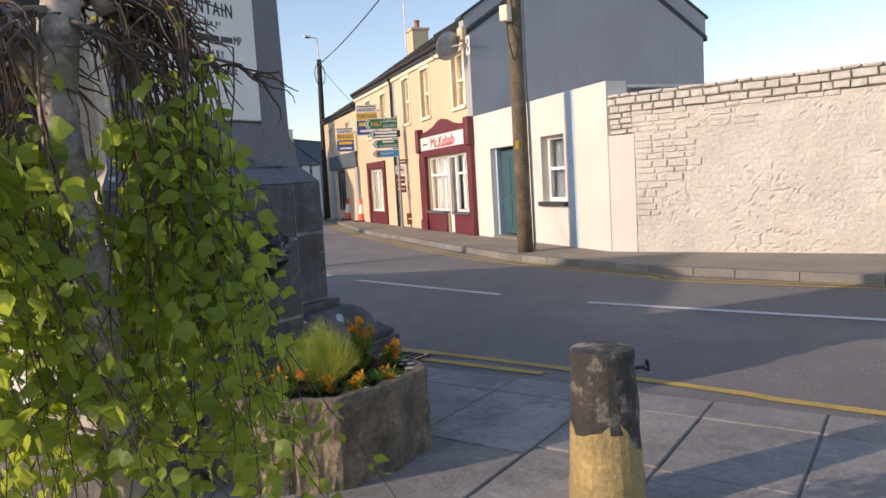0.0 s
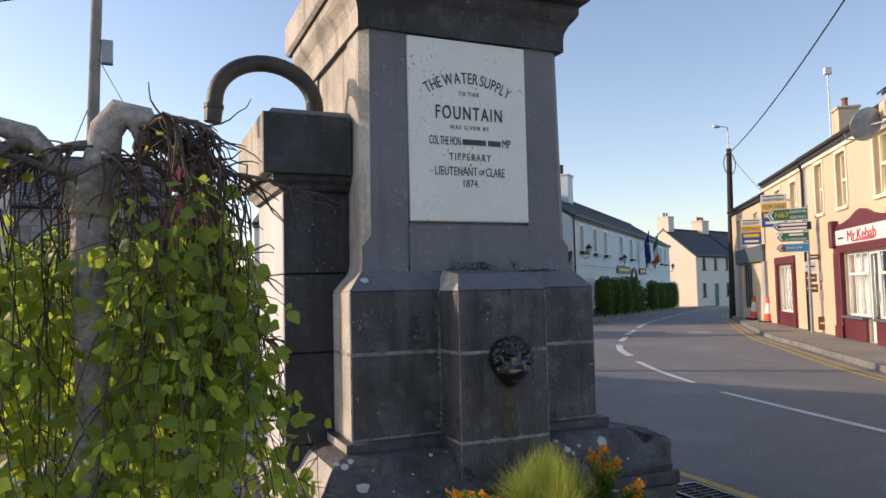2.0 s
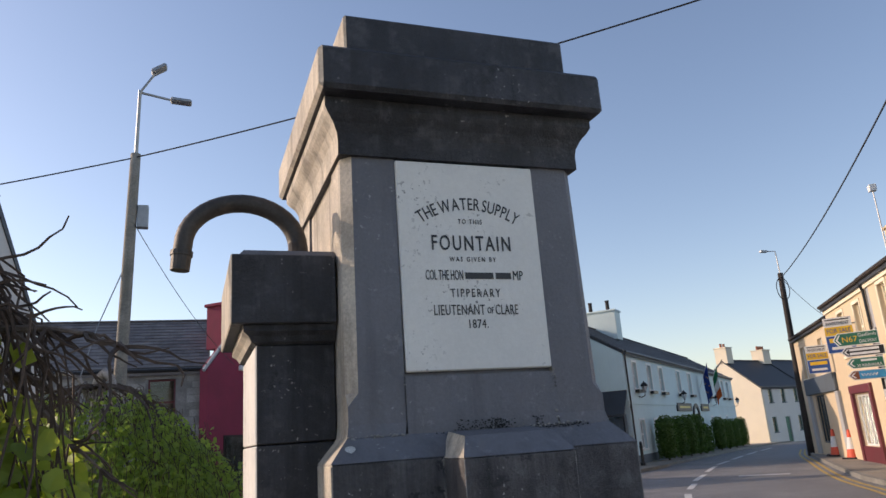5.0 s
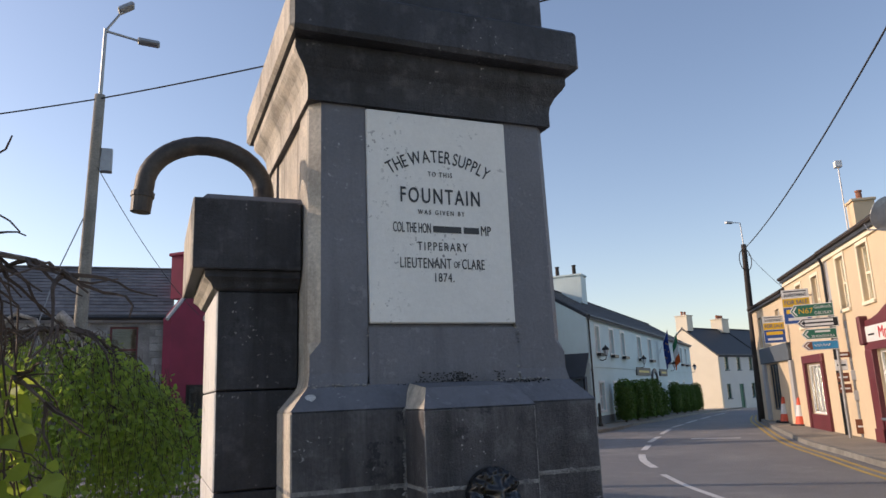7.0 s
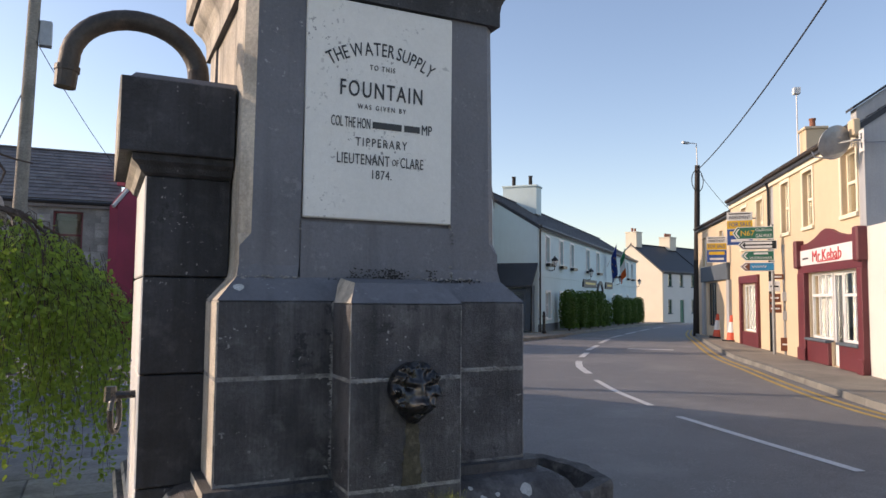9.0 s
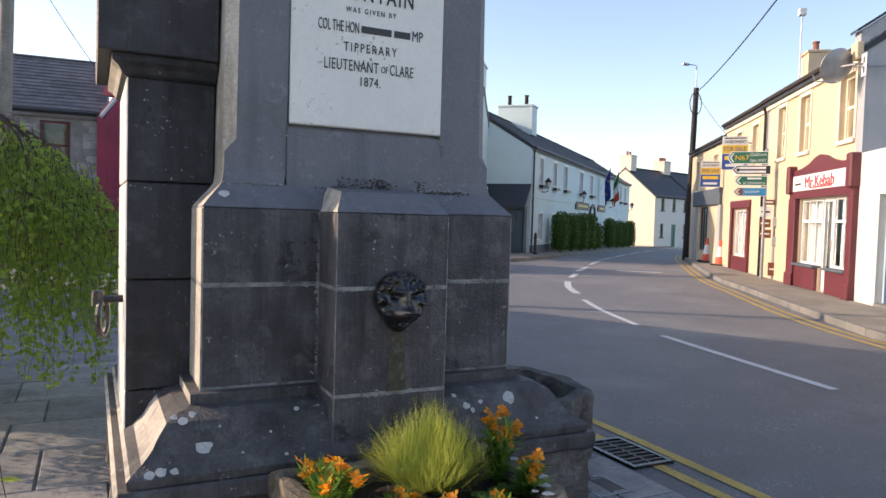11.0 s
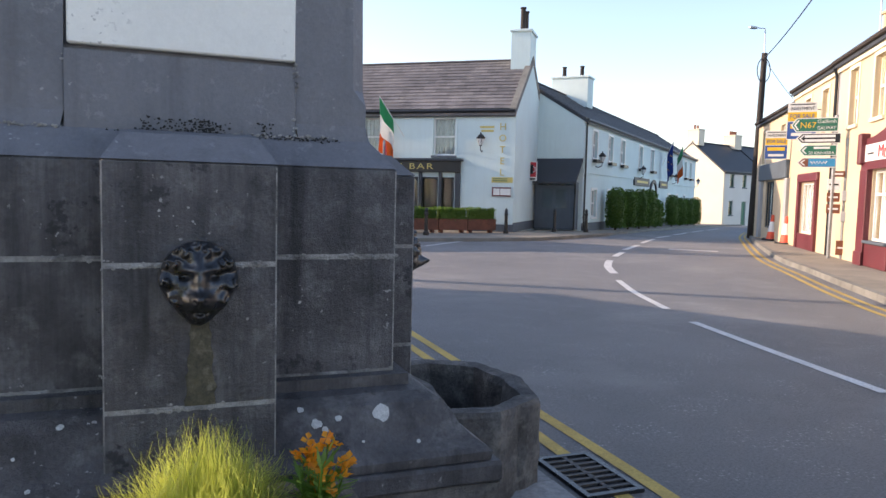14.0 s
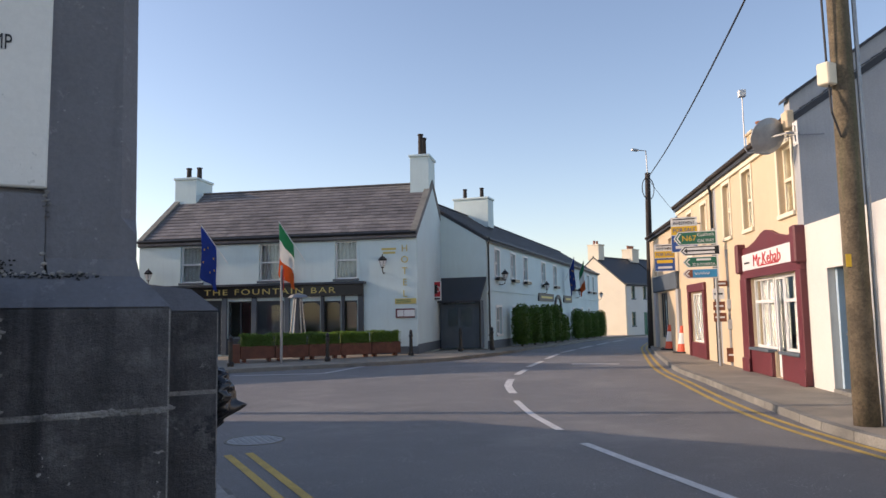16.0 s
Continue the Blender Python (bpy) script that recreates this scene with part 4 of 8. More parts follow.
# lion masks
def lion_mesh():
    """A lion's face in a ring of curled locks, built from smooth swells on a shield."""
    bm = bmesh.new()
    bmesh.ops.create_icosphere(bm, subdivisions=6, radius=1.0)
    rnd = random.Random(3)
    locks = []
    for ring_, (rad, n, r, h) in enumerate(((0.108, 11, 0.032, 0.042), (0.085, 9, 0.024, 0.03))):
        for i in range(n):
            a = 2 * math.pi * (i + 0.5 * ring_) / n + rnd.uniform(-0.1, 0.1)
            if abs(math.atan2(math.sin(a - math.pi), math.cos(a - math.pi))) < (0.5 if ring_ == 0 else 2.0):
                continue
            locks.append((rad * math.sin(a), rad * 1.06 * math.cos(a) + 0.008, r * rnd.uniform(0.85, 1.15), h * rnd.uniform(0.8, 1.2), rnd.uniform(0, 6)))
    for v in bm.verts:
        d = v.co.normalized()
        wide = 0.118 * (1.0 if d.z > -0.1 else 1.0 - 0.42 * min(1, (-d.z - 0.1) / 0.9))
        q = Vector((d.x * wide, d.y * 0.06, d.z * (0.122 if d.z > 0 else 0.148)))
        if d.y < 0.3:
            def bump(cx, cz, sx, sz, h):
                return h * math.exp(-(((q.x - cx) / sx) ** 2 + ((q.z - cz) / sz) ** 2))
            out = 0.0
            for cx, cz, r, h, ph in locks:
                dx, dz = q.x - cx, q.z - cz
                dd = math.hypot(dx, dz) / r
                if dd < 1.6:
                    swirl = 0.5 + 0.5 * math.sin(3 * math.atan2(dz, dx) + dd * 5 + ph)
                    out = max(out, h * math.exp(-dd * dd * 1.1) * (0.72 + 0.28 * swirl))
            q.y -= out
            for sx in (-1, 1):
                q.y -= bump(sx * 0.03, 0.036, 0.022, 0.012, 0.02)      # brow
                q.y += bump(sx * 0.04, 0.013, 0.014, 0.010, 0.022)       # eye socket
                q.y -= bump(sx * 0.04, 0.011, 0.007, 0.006, 0.010)      # eye
                q.y -= bump(sx * 0.05, -0.018, 0.022, 0.024, 0.014)      # cheek
                q.y -= bump(sx * 0.022, -0.068, 0.028, 0.026, 0.046)       # muzzle
                q.y += bump(sx * 0.014, -0.055, 0.006, 0.006, 0.014)     # nostril
            q.y -= bump(0, 0.0, 0.026, 0.06, 0.05)                     # bridge of the nose
            q.y -= bump(0, -0.046, 0.03, 0.018, 0.05)                   # nose
            q.y += bump(0, -0.066, 0.005, 0.016, 0.014)
            q.y += bump(0, -0.1, 0.022, 0.007, 0.014)                   # mouth
            q.y -= bump(0, -0.118, 0.024, 0.016, 0.018)                   # chin
            q.y -= bump(0, 0.06, 0.022, 0.022, 0.014)                    # forelock
            q.y -= 0.004 * math.sin(q.x * 190 + 5 * noise.noise(q * 40)) * min(1.0, max(0.0, (abs(q.z + 0.12)) < 0.03))
        v.co = q
    return bm


lion = part("lion_mask", lion_mesh(), M_IRON, None, smooth=True)
tagged(lion, "glossy black cast-iron lion mask fixed to the stone block", "statue", "lion masks")
lion.matrix_basis = pose(0.03, -0.19, 1.125)
lion2 = copy_thing(lion, pose(1.0 + 0.015, CY, 1.125, 0, 0, 90))


# damp streak under the spout
bm = bmesh.new()
pv = None
for i in range(15):
    z_ = 0.985 - 0.27 * i / 14
    w_ = 0.028 + 0.02 * i / 14 + 0.012 * noise.noise(Vector((i * 0.7, 2, 0)))
    c_ = 0.035 + 0.01 * noise.noise(Vector((i * 0.5, 9, 0)))
    cv = (bm.verts.new((c_ - w_, -0.1722, z_)), bm.verts.new((c_ + w_, -0.1722, z_)))
    if pv:
        bm.faces.new((pv[0], pv[1], cv[1], cv[0]))
    pv = cv
bmesh.ops.recalc_face_normals(bm, faces=bm.faces[:])
part("damp_streak", bm, M_MOSS, FOUNT, "brown mossy damp streak")


# stone troughs
def trough_mesh(poly, h, th, seed, amp=0.018, groove=True):
    """A hollow stone trough round a plan outline, with hewn, uneven sides."""
    P = [Vector(p) for p in poly]
    cx = sum((p for p in P), Vector((0, 0))) / len(P)
    ring = []
    for i, a in enumerate(P):
        b = P[(i + 1) % len(P)]
        n = max(2, int((b - a).length / 0.028))
        for k in range(n):
            ring.append(a + (b - a) * k / n)
    levels = [(0.0, 0.0, 0), (0.0, 0.2, 0), (0.0, 0.4, 0), (0.0, 0.55, 0), (0.0, 0.7, 0), (0.0, 0.85, 0), (0.0, 0.95, 0), (0.012, 1.0, 0), (th * 0.5, 1.005, 0), (th, 0.99, 0), (th + 0.012, 0.9, 0), (th + 0.02, 0.6, 0), (th + 0.03, 0.4, 0)]
    bm = bmesh.new()
    rows = []
    for inset, zf, _ in levels:
        row = []
        for p in ring:
            d = cx - p
            L = d.length
            q = p + d / L * inset * 1.1
            co = Vector((q.x, q.y, zf * h))
            k = noise.noise(co * 9 + Vector((seed, 0, 0))) + 0.6 * noise.noise(co * 24 + Vector((0, seed, 0)))
            out = -d / L
            w = 1.0 if inset == 0 else 0.35
            g = 0.0
            if groove and inset == 0:
                g = -0.02 * max(0, math.sin(math.atan2(out.y, out.x) * 9 + seed)) ** 6
            co += Vector((out.x, out.y, 0)) * (amp * k * w + g)
            co.z += amp * 0.4 * noise.noise(co * 13) * (1 if zf > 0.9 else 0)
            row.append(bm.verts.new(co))
        rows.append(row)
    n = len(ring)
    for a, b in zip(rows, rows[1:]):
        for i in range(n):
            bm.faces.new((a[i], a[(i + 1) % n], b[(i + 1) % n], b[i]))
    bm.faces.new(rows[0][::-1])
    bmesh.ops.recalc_face_normals(bm, faces=bm.faces[:])
    return bm, rows[-1]


def inner_floor(poly, h, th):
    P = [Vector(p) for p in poly]
    cx = sum((p for p in P), Vector((0, 0))) / len(P)
    bm = bmesh.new()
    ring = [bm.verts.new((*(p + (cx - p).normalized() * th), h)) for p in P]
    bm.faces.new(ring)
    bmesh.ops.recalc_face_normals(bm, faces=bm.faces[:])
    if bm.faces[:][0].normal.z < 0:
        bmesh.ops.reverse_faces(bm, faces=bm.faces[:])
    return bm


POLY = [(-0.53, -0.25), (-0.53, -0.46), (-0.49, -0.72), (-0.31, -0.95), (0.0, -1.03), (0.33, -1.01), (0.48, -0.84), (0.50, -0.25)]
planter = thing("stone_planter", pose(0, 0, 0), "hewn sandy stone trough planted with grass and orange flowers", "planter")
bm, _ = trough_mesh(POLY, 0.46, 0.09, 3, 0.03)
part("trough", bm, M_TROUGH, planter)
bm = inner_floor(POLY, 0.40, 0.07)
bmesh.ops.triangulate(bm, faces=bm.faces[:])
for _i in range(4):
    bmesh.ops.subdivide_edges(bm, edges=bm.edges[:], cuts=1, use_grid_fill=True)
for v in bm.verts:
    v.co.z += 0.03 * noise.noise(v.co * 12)
part("soil", bm, M_SOIL, planter)

POLY2 = [(1.08, 0.33), (1.33, 0.28), (1.62, 0.45), (1.72, 0.83), (1.62, 1.22), (1.33, 1.38), (1.08, 1.34)]
basin = thing("stone_basin", pose(0, 0, 0), "empty hewn grey stone water basin below a lion mask", "trough")
bm, _ = trough_mesh(POLY2, 0.44, 0.10, 8, 0.015)
part("trough", bm, M_ROCK, basin)
part("basin_floor", inner_floor(POLY2, 0.19, 0.08), M_SOIL, basin)


# ---- houses ----
def chimney(parent, x0, y0, z0, x1, y1, z1, material, pots=2, potmat=None, cap=True, along="x", tall=0.4):
    c = part("chimney", bx(x0, y0, z0, x1, y1, z1), material, parent)
    if cap:
        part("chimney_cap", bx(x0 - 0.06, y0 - 0.06, z1 + 0.002, x1 + 0.06, y1 + 0.06, z1 + 0.1, bevel=0.015), material, c)
    for i in range(pots):
        f = (i + 0.5) / pots
        px, py = (x0 + (x1 - x0) * f, (y0 + y1) / 2) if along == "x" else ((x0 + x1) / 2, y0 + (y1 - y0) * f)
        part("chimney_pot", lathe(bmesh.new(), [(0.11, z1 + 0.1), (0.10, z1 + tall), (0.125, z1 + tall + 0.02), (0.125, z1 + tall + 0.07), (0.08, z1 + tall + 0.07)], 12, cx=px, cy=py), potmat or M_TERRACOTTA, c)
    return c


def gutter(parent, x0, x1, z, y=-0.1, material=None):
    bm = bmesh.new()
    tube(bm, [(x0, y, z), (x1, y, z)], 0.06, 0.06, 8)
    box(bm, x0, -0.03, z - 0.09, x1, -0.001, z + 0.1)
    return part("gutter", bm, material or M_BLACK, parent)


def downpipe(parent, x, z0, z1, y=-0.06, r=0.04, material=None):
    bm = tube(bmesh.new(), [(x, y - 0.06, z1), (x, y, z1 - 0.2), (x, y, z0)], r, r, 8)
    for z in (z0 + 0.6, (z0 + z1) / 2):
        box(bm, x - 0.06, y - 0.01, z, x + 0.06, -0.001, z + 0.04)
    return part("downpipe", bm, material or M_BLACK, parent)


def house(name, origin, rz, x0, x1, D, zb, ze, zr, holes, wall, roof, label, cat="house", gutter_m=None, gable_l=True, gable_r=True, ym=None, over=0.12, slate=True, verge=None, seed=1, gable_mat=None, slate_w=0.35, slate_h=0.26):
    """A gabled house; local x along its front, y inwards. holes: openings of the front wall."""
    h = thing(name, pose(*origin, 0, 0, rz) if len(origin) == 3 else pose(*origin, 0, 0, 0, rz), label, cat)
    ym = D / 2 if ym is None else ym
    t = 0.3
    part("front_wall", wall_mesh(bmesh.new(), x0 + t, x1 - t, zb, ze, t, holes), wall, h)
    part("back_wall", bx(x0 + t, D - t, zb, x1 - t, D, ze), wall, h)
    for flag, x in ((gable_l, x0), (gable_r, x1 - t)):
        part("end_wall", gable_wall(bmesh.new(), x, D, zb, ze, zr, t, ym), gable_mat or wall, h)
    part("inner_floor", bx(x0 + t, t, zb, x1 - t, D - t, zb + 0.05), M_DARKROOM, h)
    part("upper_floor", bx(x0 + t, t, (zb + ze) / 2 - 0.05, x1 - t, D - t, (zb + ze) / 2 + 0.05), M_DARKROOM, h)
    s = (zr - ze) / ym
    deck = roof_deck(bmesh.new(), x0 - 0.02, x1 + 0.02, -over, ze - over * s + 0.03, ym, zr + 0.03, D + over, ze - over * (zr - ze) / (D - ym) + 0.03)
    r = part("roof", deck, roof, h)
    if slate:
        bm = bmesh.new()
        roof_pitch(bm, x0 - 0.03, x1 + 0.03, -over - 0.03, ze - (over + 0.03) * s + 0.04, ym, zr + 0.045, slate_w, slate_h, 0.018, seed)
        part("slating", bm, roof, r, kind="stuff")
    bm = bmesh.new()
    box(bm, x0 - 0.03, ym - 0.1, zr + 0.03, x1 + 0.03, ym + 0.1, zr + 0.1, bevel=0.03)
    part("ridge", bm, roof, r)
    if verge:
        for x in (x0 - 0.02, x1 - 0.22):
            bm = bmesh.new()
            pts = [(-over, ze - over * s + 0.05), (ym, zr + 0.07), (D + over, ze + 0.05)]
            a = [bm.verts.new((x, y, z)) for y, z in pts] + [bm.verts.new((x, y, z + 0.12)) for y, z in pts[::-1]]
            b = [bm.verts.new((x + 0.24, v.co.y, v.co.z)) for v in a]
            for i in range(6):
                bm.faces.new((a[i], a[(i + 1) % 6], b[(i + 1) % 6], b[i]))
            bm.faces.new(a[::-1]), bm.faces.new(b)
            bmesh.ops.recalc_face_normals(bm, faces=bm.faces[:])
            part("verge", bm, verge, r)
    gutter(h, x0, x1, ze - 0.02, -over - 0.02, gutter_m)
    return h


# --- row of shops on the east side ---
KP, KR = (12.08, 5.75), -125.3
SW = [(-1.17, -0.40), (-3.62, -2.94), (-5.36, -4.72)]
shop_holes = [(a, b, 3.3, 4.62) for a, b in SW] + [(-3.36, -0.2, 0.62, 2.16), (-2.0, -1.4, 0.11, 0.62)]
shop = house("kebab_shop", KP, KR, -6.45, 0.0, 6.9, 0.0, 5.0, 7.3, shop_holes, M_CREAM, M_SLATE_DARK, "cream-rendered two-storey shop with a maroon timber shopfront", "shop building", gutter_m=M_DARKPOLE, gable_mat=M_GREYRENDER, seed=5)
for a, b in SW:
    w = window_unit(shop, a, b, 3.3, 4.62, 0.1, M_CREAMTRIM, True, 0, M_CURTAIN, M_CREAMTRIM)
    surround(w, a, b, 3.3, 4.62, 0.09, M_CREAMTRIM)
part("eaves_board", bx(-6.45, -0.06, 4.72, -0.001, -0.002, 4.9), M_CREAMTRIM, shop)
part("corner_kneeler", bx(-0.25, -0.2, 4.75, 0.04, -0.065, 5.08, bevel=0.02), M_CREAM, shop)
downpipe(shop, -6.40, 0.1, 4.85)
# shopfront
front = part("shopfront", bx(-3.85, -0.10, 2.18, -0.02, 0.02, 2.32), M_MAROON, shop, "maroon painted timber shopfront")
for a, b in ((-3.85, -3.38), (-0.26, -0.02)):
    part("pilaster", bx(a, -0.12, 0.11, b, 0.02, 2.18, bevel=0.01), M_MAROON, front)
    part("pilaster_base", bx(a - 0.03, -0.15, 0.1, b + 0.03, -0.118, 0.4, bevel=0.01), M_MAROON, front)
for a, b in ((-3.87, -3.68), (-0.22, 0.02)):
    part("console", bx(a, -0.2, 2.3, b, 0.02, 2.98, bevel=0.03), M_MAROON, front)
part("stall_riser", bx(-3.37, -0.08, 0.11, -2.02, 0.04, 0.60, bevel=0.01), M_MAROON, front)
part("stall_riser", bx(-1.38, -0.08, 0.11, -0.27, 0.04, 0.60, bevel=0.01), M_MAROON, front)
part("stall_sill", bx(-3.37, -0.14, 0.602, -2.01, 0.05, 0.66, bevel=0.01), M_PLINTH, front)
part("stall_sill", bx(-1.39, -0.14, 0.602, -0.27, 0.05, 0.66, bevel=0.01), M_PLINTH, front)
bm = bmesh.new()
pts = [(-3.75, 2.32), (-0.25, 2.32), (-0.25, 2.86), (-0.8, 2.88), (-1.3, 2.96), (-1.7, 3.08), (-2.0, 3.12), (-2.3, 3.08), (-2.7, 2.96), (-3.2, 2.88), (-3.75, 2.86)]
a = [bm.verts.new((x, -0.07, z)) for x, z in pts]
b = [bm.verts.new((x, -0.001, z)) for x, z in pts]
for i in range(len(pts)):
    bm.faces.new((a[i], b[i], b[(i + 1) % len(pts)], a[(i + 1) % len(pts)]))
bm.faces.new(a), bm.faces.new(b[::-1])
bmesh.ops.recalc_face_normals(bm, faces=bm.faces[:])
part("fascia", bm, M_MAROON, front)
sign = part("fascia_sign", bx(-3.7, -0.085, 2.36, -0.32, -0.071, 2.72), M_SIGNWHITE, front, "white sign with red lettering")
lettering("Mr.Kebab", 0.36, -1.95, -0.09, 2.53, M_SIGNRED, sign, width=1.75, depth=0.006)
part("sign_panel", bx(-3.6, -0.09, 2.4, -2.98, -0.086, 2.68), M_SIGNWHITE, sign)
part("sign_bar", bx(-3.5, -0.094, 2.5, -3.1, -0.0905, 2.54), M_BLACK, sign)
part("sign_bar", bx(-2.5, -0.094, 2.395, -1.2, -0.086, 2.42), M_SIGNRED, sign)
for a, b in ((-3.35, -2.01), (-1.39, -0.28)):
    w = window_unit(shop, a, b, 0.66, 2.16, 0.06, M_UPVC, False, 2 if a < -3 else 1, M_CURTAIN)
    part("transom", bx(a + 0.05, 0.055, 1.62, b - 0.05, 0.125, 1.68), M_UPVC, w)
d = part("door", bx(-1.98, 0.07, 0.12, -1.42, 0.12, 0.62), M_UPVC, shop, "white glazed shop door")
for x in (-1.98, -1.50):
    part("door_stile", bx(x, 0.065, 0.622, x + 0.08, 0.125, 2.16), M_UPVC, d)
part("door_rail", bx(-1.898, 0.067, 2.08, -1.502, 0.123, 2.16), M_UPVC, d)
pn = part("pane", bx(-1.899, 0.09, 0.622, -1.501, 0.098, 2.08), M_GLASS, d)
pn.visible_shadow = False
part("door_handle", tube(bmesh.new(), [(-1.47, 0.05, 1.0), (-1.47, 0.05, 1.25)], 0.015, 0.015, 6), M_GALV, d)

SW2 = [(-7.85, -7.2), (-9.75, -9.1)]
shop_b = house("cream_house", KP, KR, -11.3, -6.46, 6.9, 0.0, 4.98, 7.2, [(a, b, 3.2, 4.5) for a, b in SW2] + [(-9.7, -7.95, 0.55, 2.02)], M_CREAM, M_SLATE_DARK, "cream-rendered terraced house with a small maroon shop window", gutter_m=M_DARKPOLE, seed=6)
for a, b in SW2:
    w = window_unit(shop_b, a, b, 3.2, 4.5, 0.1, M_CREAMTRIM, True, 0, M_CURTAIN, M_CREAMTRIM)
    surround(w, a, b, 3.2, 4.5, 0.09, M_CREAMTRIM)
window_unit(shop_b, -9.7, -7.95, 0.55, 2.02, 0.05, M_UPVC, False, 3, M_CURTAIN)
for a in ((-9.98, -9.72), (-7.93, -7.7)):
    part("pilaster", bx(a[0], -0.08, 0.1, a[1], 0.02, 2.05), M_MAROON, shop_b)
part("fascia", bx(-9.98, -0.09, 2.052, -7.7, 0.02, 2.3, bevel=0.02), M_MAROON, shop_b)
part("stall_riser", bx(-9.71, -0.06, 0.1, -7.94, 0.02, 0.54), M_MAROON, shop_b)
part("eaves_board", bx(-11.3, -0.06, 4.7, -6.47, -0.002, 4.88), M_CREAMTRIM, shop_b)

shop_c = house("grey_shop", KP, KR, -17.5, -11.32, 6.9, 0.0, 4.6, 6.6, [(-16.5, -15.8, 2.9, 4.1), (-13.2, -12.5, 2.9, 4.1), (-15.4, -13.9, 0.5, 2.2)], M_CREAM, M_SLATE_DARK, "cream terraced house with a grey shopfront", gutter_m=M_DARKPOLE, seed=7)
for a, b in ((-16.5, -15.8), (-13.2, -12.5)):
    window_unit(shop_c, a, b, 2.9, 4.1, 0.1, M_UPVC, True, 0, M_CURTAIN, M_CREAMTRIM)
window_unit(shop_c, -15.4, -13.9, 0.5, 2.2, 0.05, M_DARKBLUE, False, 2)
part("fascia", bx(-16.4, -0.12, 2.25, -11.5, -0.002, 2.85, bevel=0.02), M_PLINTH, shop_c, "grey fascia")
for x in (-11.75, -16.3):
    part("pilaster", bx(x, -0.1, 0.1, x + 0.4, -0.002, 2.24), M_GREYRENDER, shop_c)

chimney(shop_c, -13.5, 3.0, 6.2, -12.75, 3.7, 7.8, M_CREAM, 1)

# raised gable parapet at the shop's end
bm = bmesh.new()
low_, top_ = [(-0.12, 4.93), (3.45, 7.31), (6.98, 4.95)], [(-0.12, 5.3), (3.45, 7.72), (6.98, 5.45)]
va = [[bm.verts.new((x, y, z)) for y, z in low_ + top_] for x in (-0.28, 0.002)]
for i in range(2):
    bm.faces.new((va[1][i], va[1][i + 1], va[1][i + 4], va[1][i + 3]))
    bm.faces.new((va[0][i], va[0][i + 3], va[0][i + 4], va[0][i + 1]))
    bm.faces.new((va[0][i + 3], va[1][i + 3], va[1][i + 4], va[0][i + 4]))
    bm.faces.new((va[0][i], va[0][i + 1], va[1][i + 1], va[1][i]))
for i in (0, 2):
    bm.faces.new((va[0][i], va[1][i], va[1][i + 3], va[0][i + 3]))
bmesh.ops.recalc_face_normals(bm, faces=bm.faces[:])
part("gable_parapet", bm, M_GREYRENDER, shop)
bm = bmesh.new()
vb = [[bm.verts.new((x, y, z)) for dz in (0.004, 0.06) for y, z in ((-0.2, 5.25 + dz), (3.45, 7.722 + dz), (7.05, 5.41 + dz))] for x in (-0.31, 0.05)]
for i in range(2):
    for q in ((vb[1][i], vb[1][i + 1], vb[1][i + 4], vb[1][i + 3]), (vb[0][i], vb[0][i + 3], vb[0][i + 4], vb[0][i + 1]), (vb[0][i + 3], vb[1][i + 3], vb[1][i + 4], vb[0][i + 4]), (vb[0][i], vb[0][i + 1], vb[1][i + 1], vb[1][i])):
        bm.faces.new(q)
for i in (0, 2):
    bm.faces.new((vb[0][i], vb[1][i], vb[1][i + 3], vb[0][i + 3]))
bmesh.ops.recalc_face_normals(bm, faces=bm.faces[:])
part("coping", bm, M_SLATE_DARK, shop, "dark slate coping on the gable")

# dish, aerial and floodlight on the shop
dish = thing("satellite_dish", pose(*KP, 0, 0, 0, KR) @ pose(-0.1, -0.45, 4.62), "grey satellite dish bracketed to the cream wall", "satellite dish")
bm = bmesh.new()
lathe(bm, [(0.02, 0.0), (0.12, 0.008), (0.24, 0.035), (0.34, 0.075), (0.345, 0.085), (0.24, 0.048), (0.12, 0.02), (0.02, 0.012)], 24, pose(0, 0, 0, 68, 0, -72))
part("reflector", bm, M_GALV, dish, smooth=False)
part("bracket", tube(bmesh.new(), [(0.02, 0.02, 0), (0.25, 0.2, 0.0), (0.25, 0.42, 0.0)], 0.022, 0.022, 6), M_GALV, dish)
part("feed_arm", tube(bmesh.new(), [(0, -0.02, -0.3), (-0.12, -0.38, -0.25), (-0.16, -0.42, -0.12)], 0.014, 0.014, 6), M_GALV, dish)
aer = thing("rooftop_aerial", pose(*KP, 0, 0, 0, KR) @ pose(-13.25, 2.86, 6.5), "thin aerial mast with a small box on the roof", "aerial")
part("mast", tube(bmesh.new(), [(0, 0, 0), (0, 0, 2.75)], 0.03, 0.025, 6), M_GALV, aer)
part("box", bx(-0.12, -0.12, 2.75, 0.12, 0.12, 3.0, bevel=0.01), M_SIGNWHITE, aer)
ya = thing("wall_aerial", pose(*KP, 0, 0, 0, KR) @ pose(0.0, -0.1, 4.62), "small television aerial on a boom with a white bracket plate", "aerial")
part("boom", tube(bmesh.new(), [(0.3, 0.0, -0.05), (-0.95, 0.0, 0.12)], 0.012, 0.012, 6), M_GALV, ya)
part("arm", tube(bmesh.new(), [(0.12, 0.0, -0.03), (0.12, 0.5, -0.03)], 0.016, 0.016, 6), M_GALV, ya)
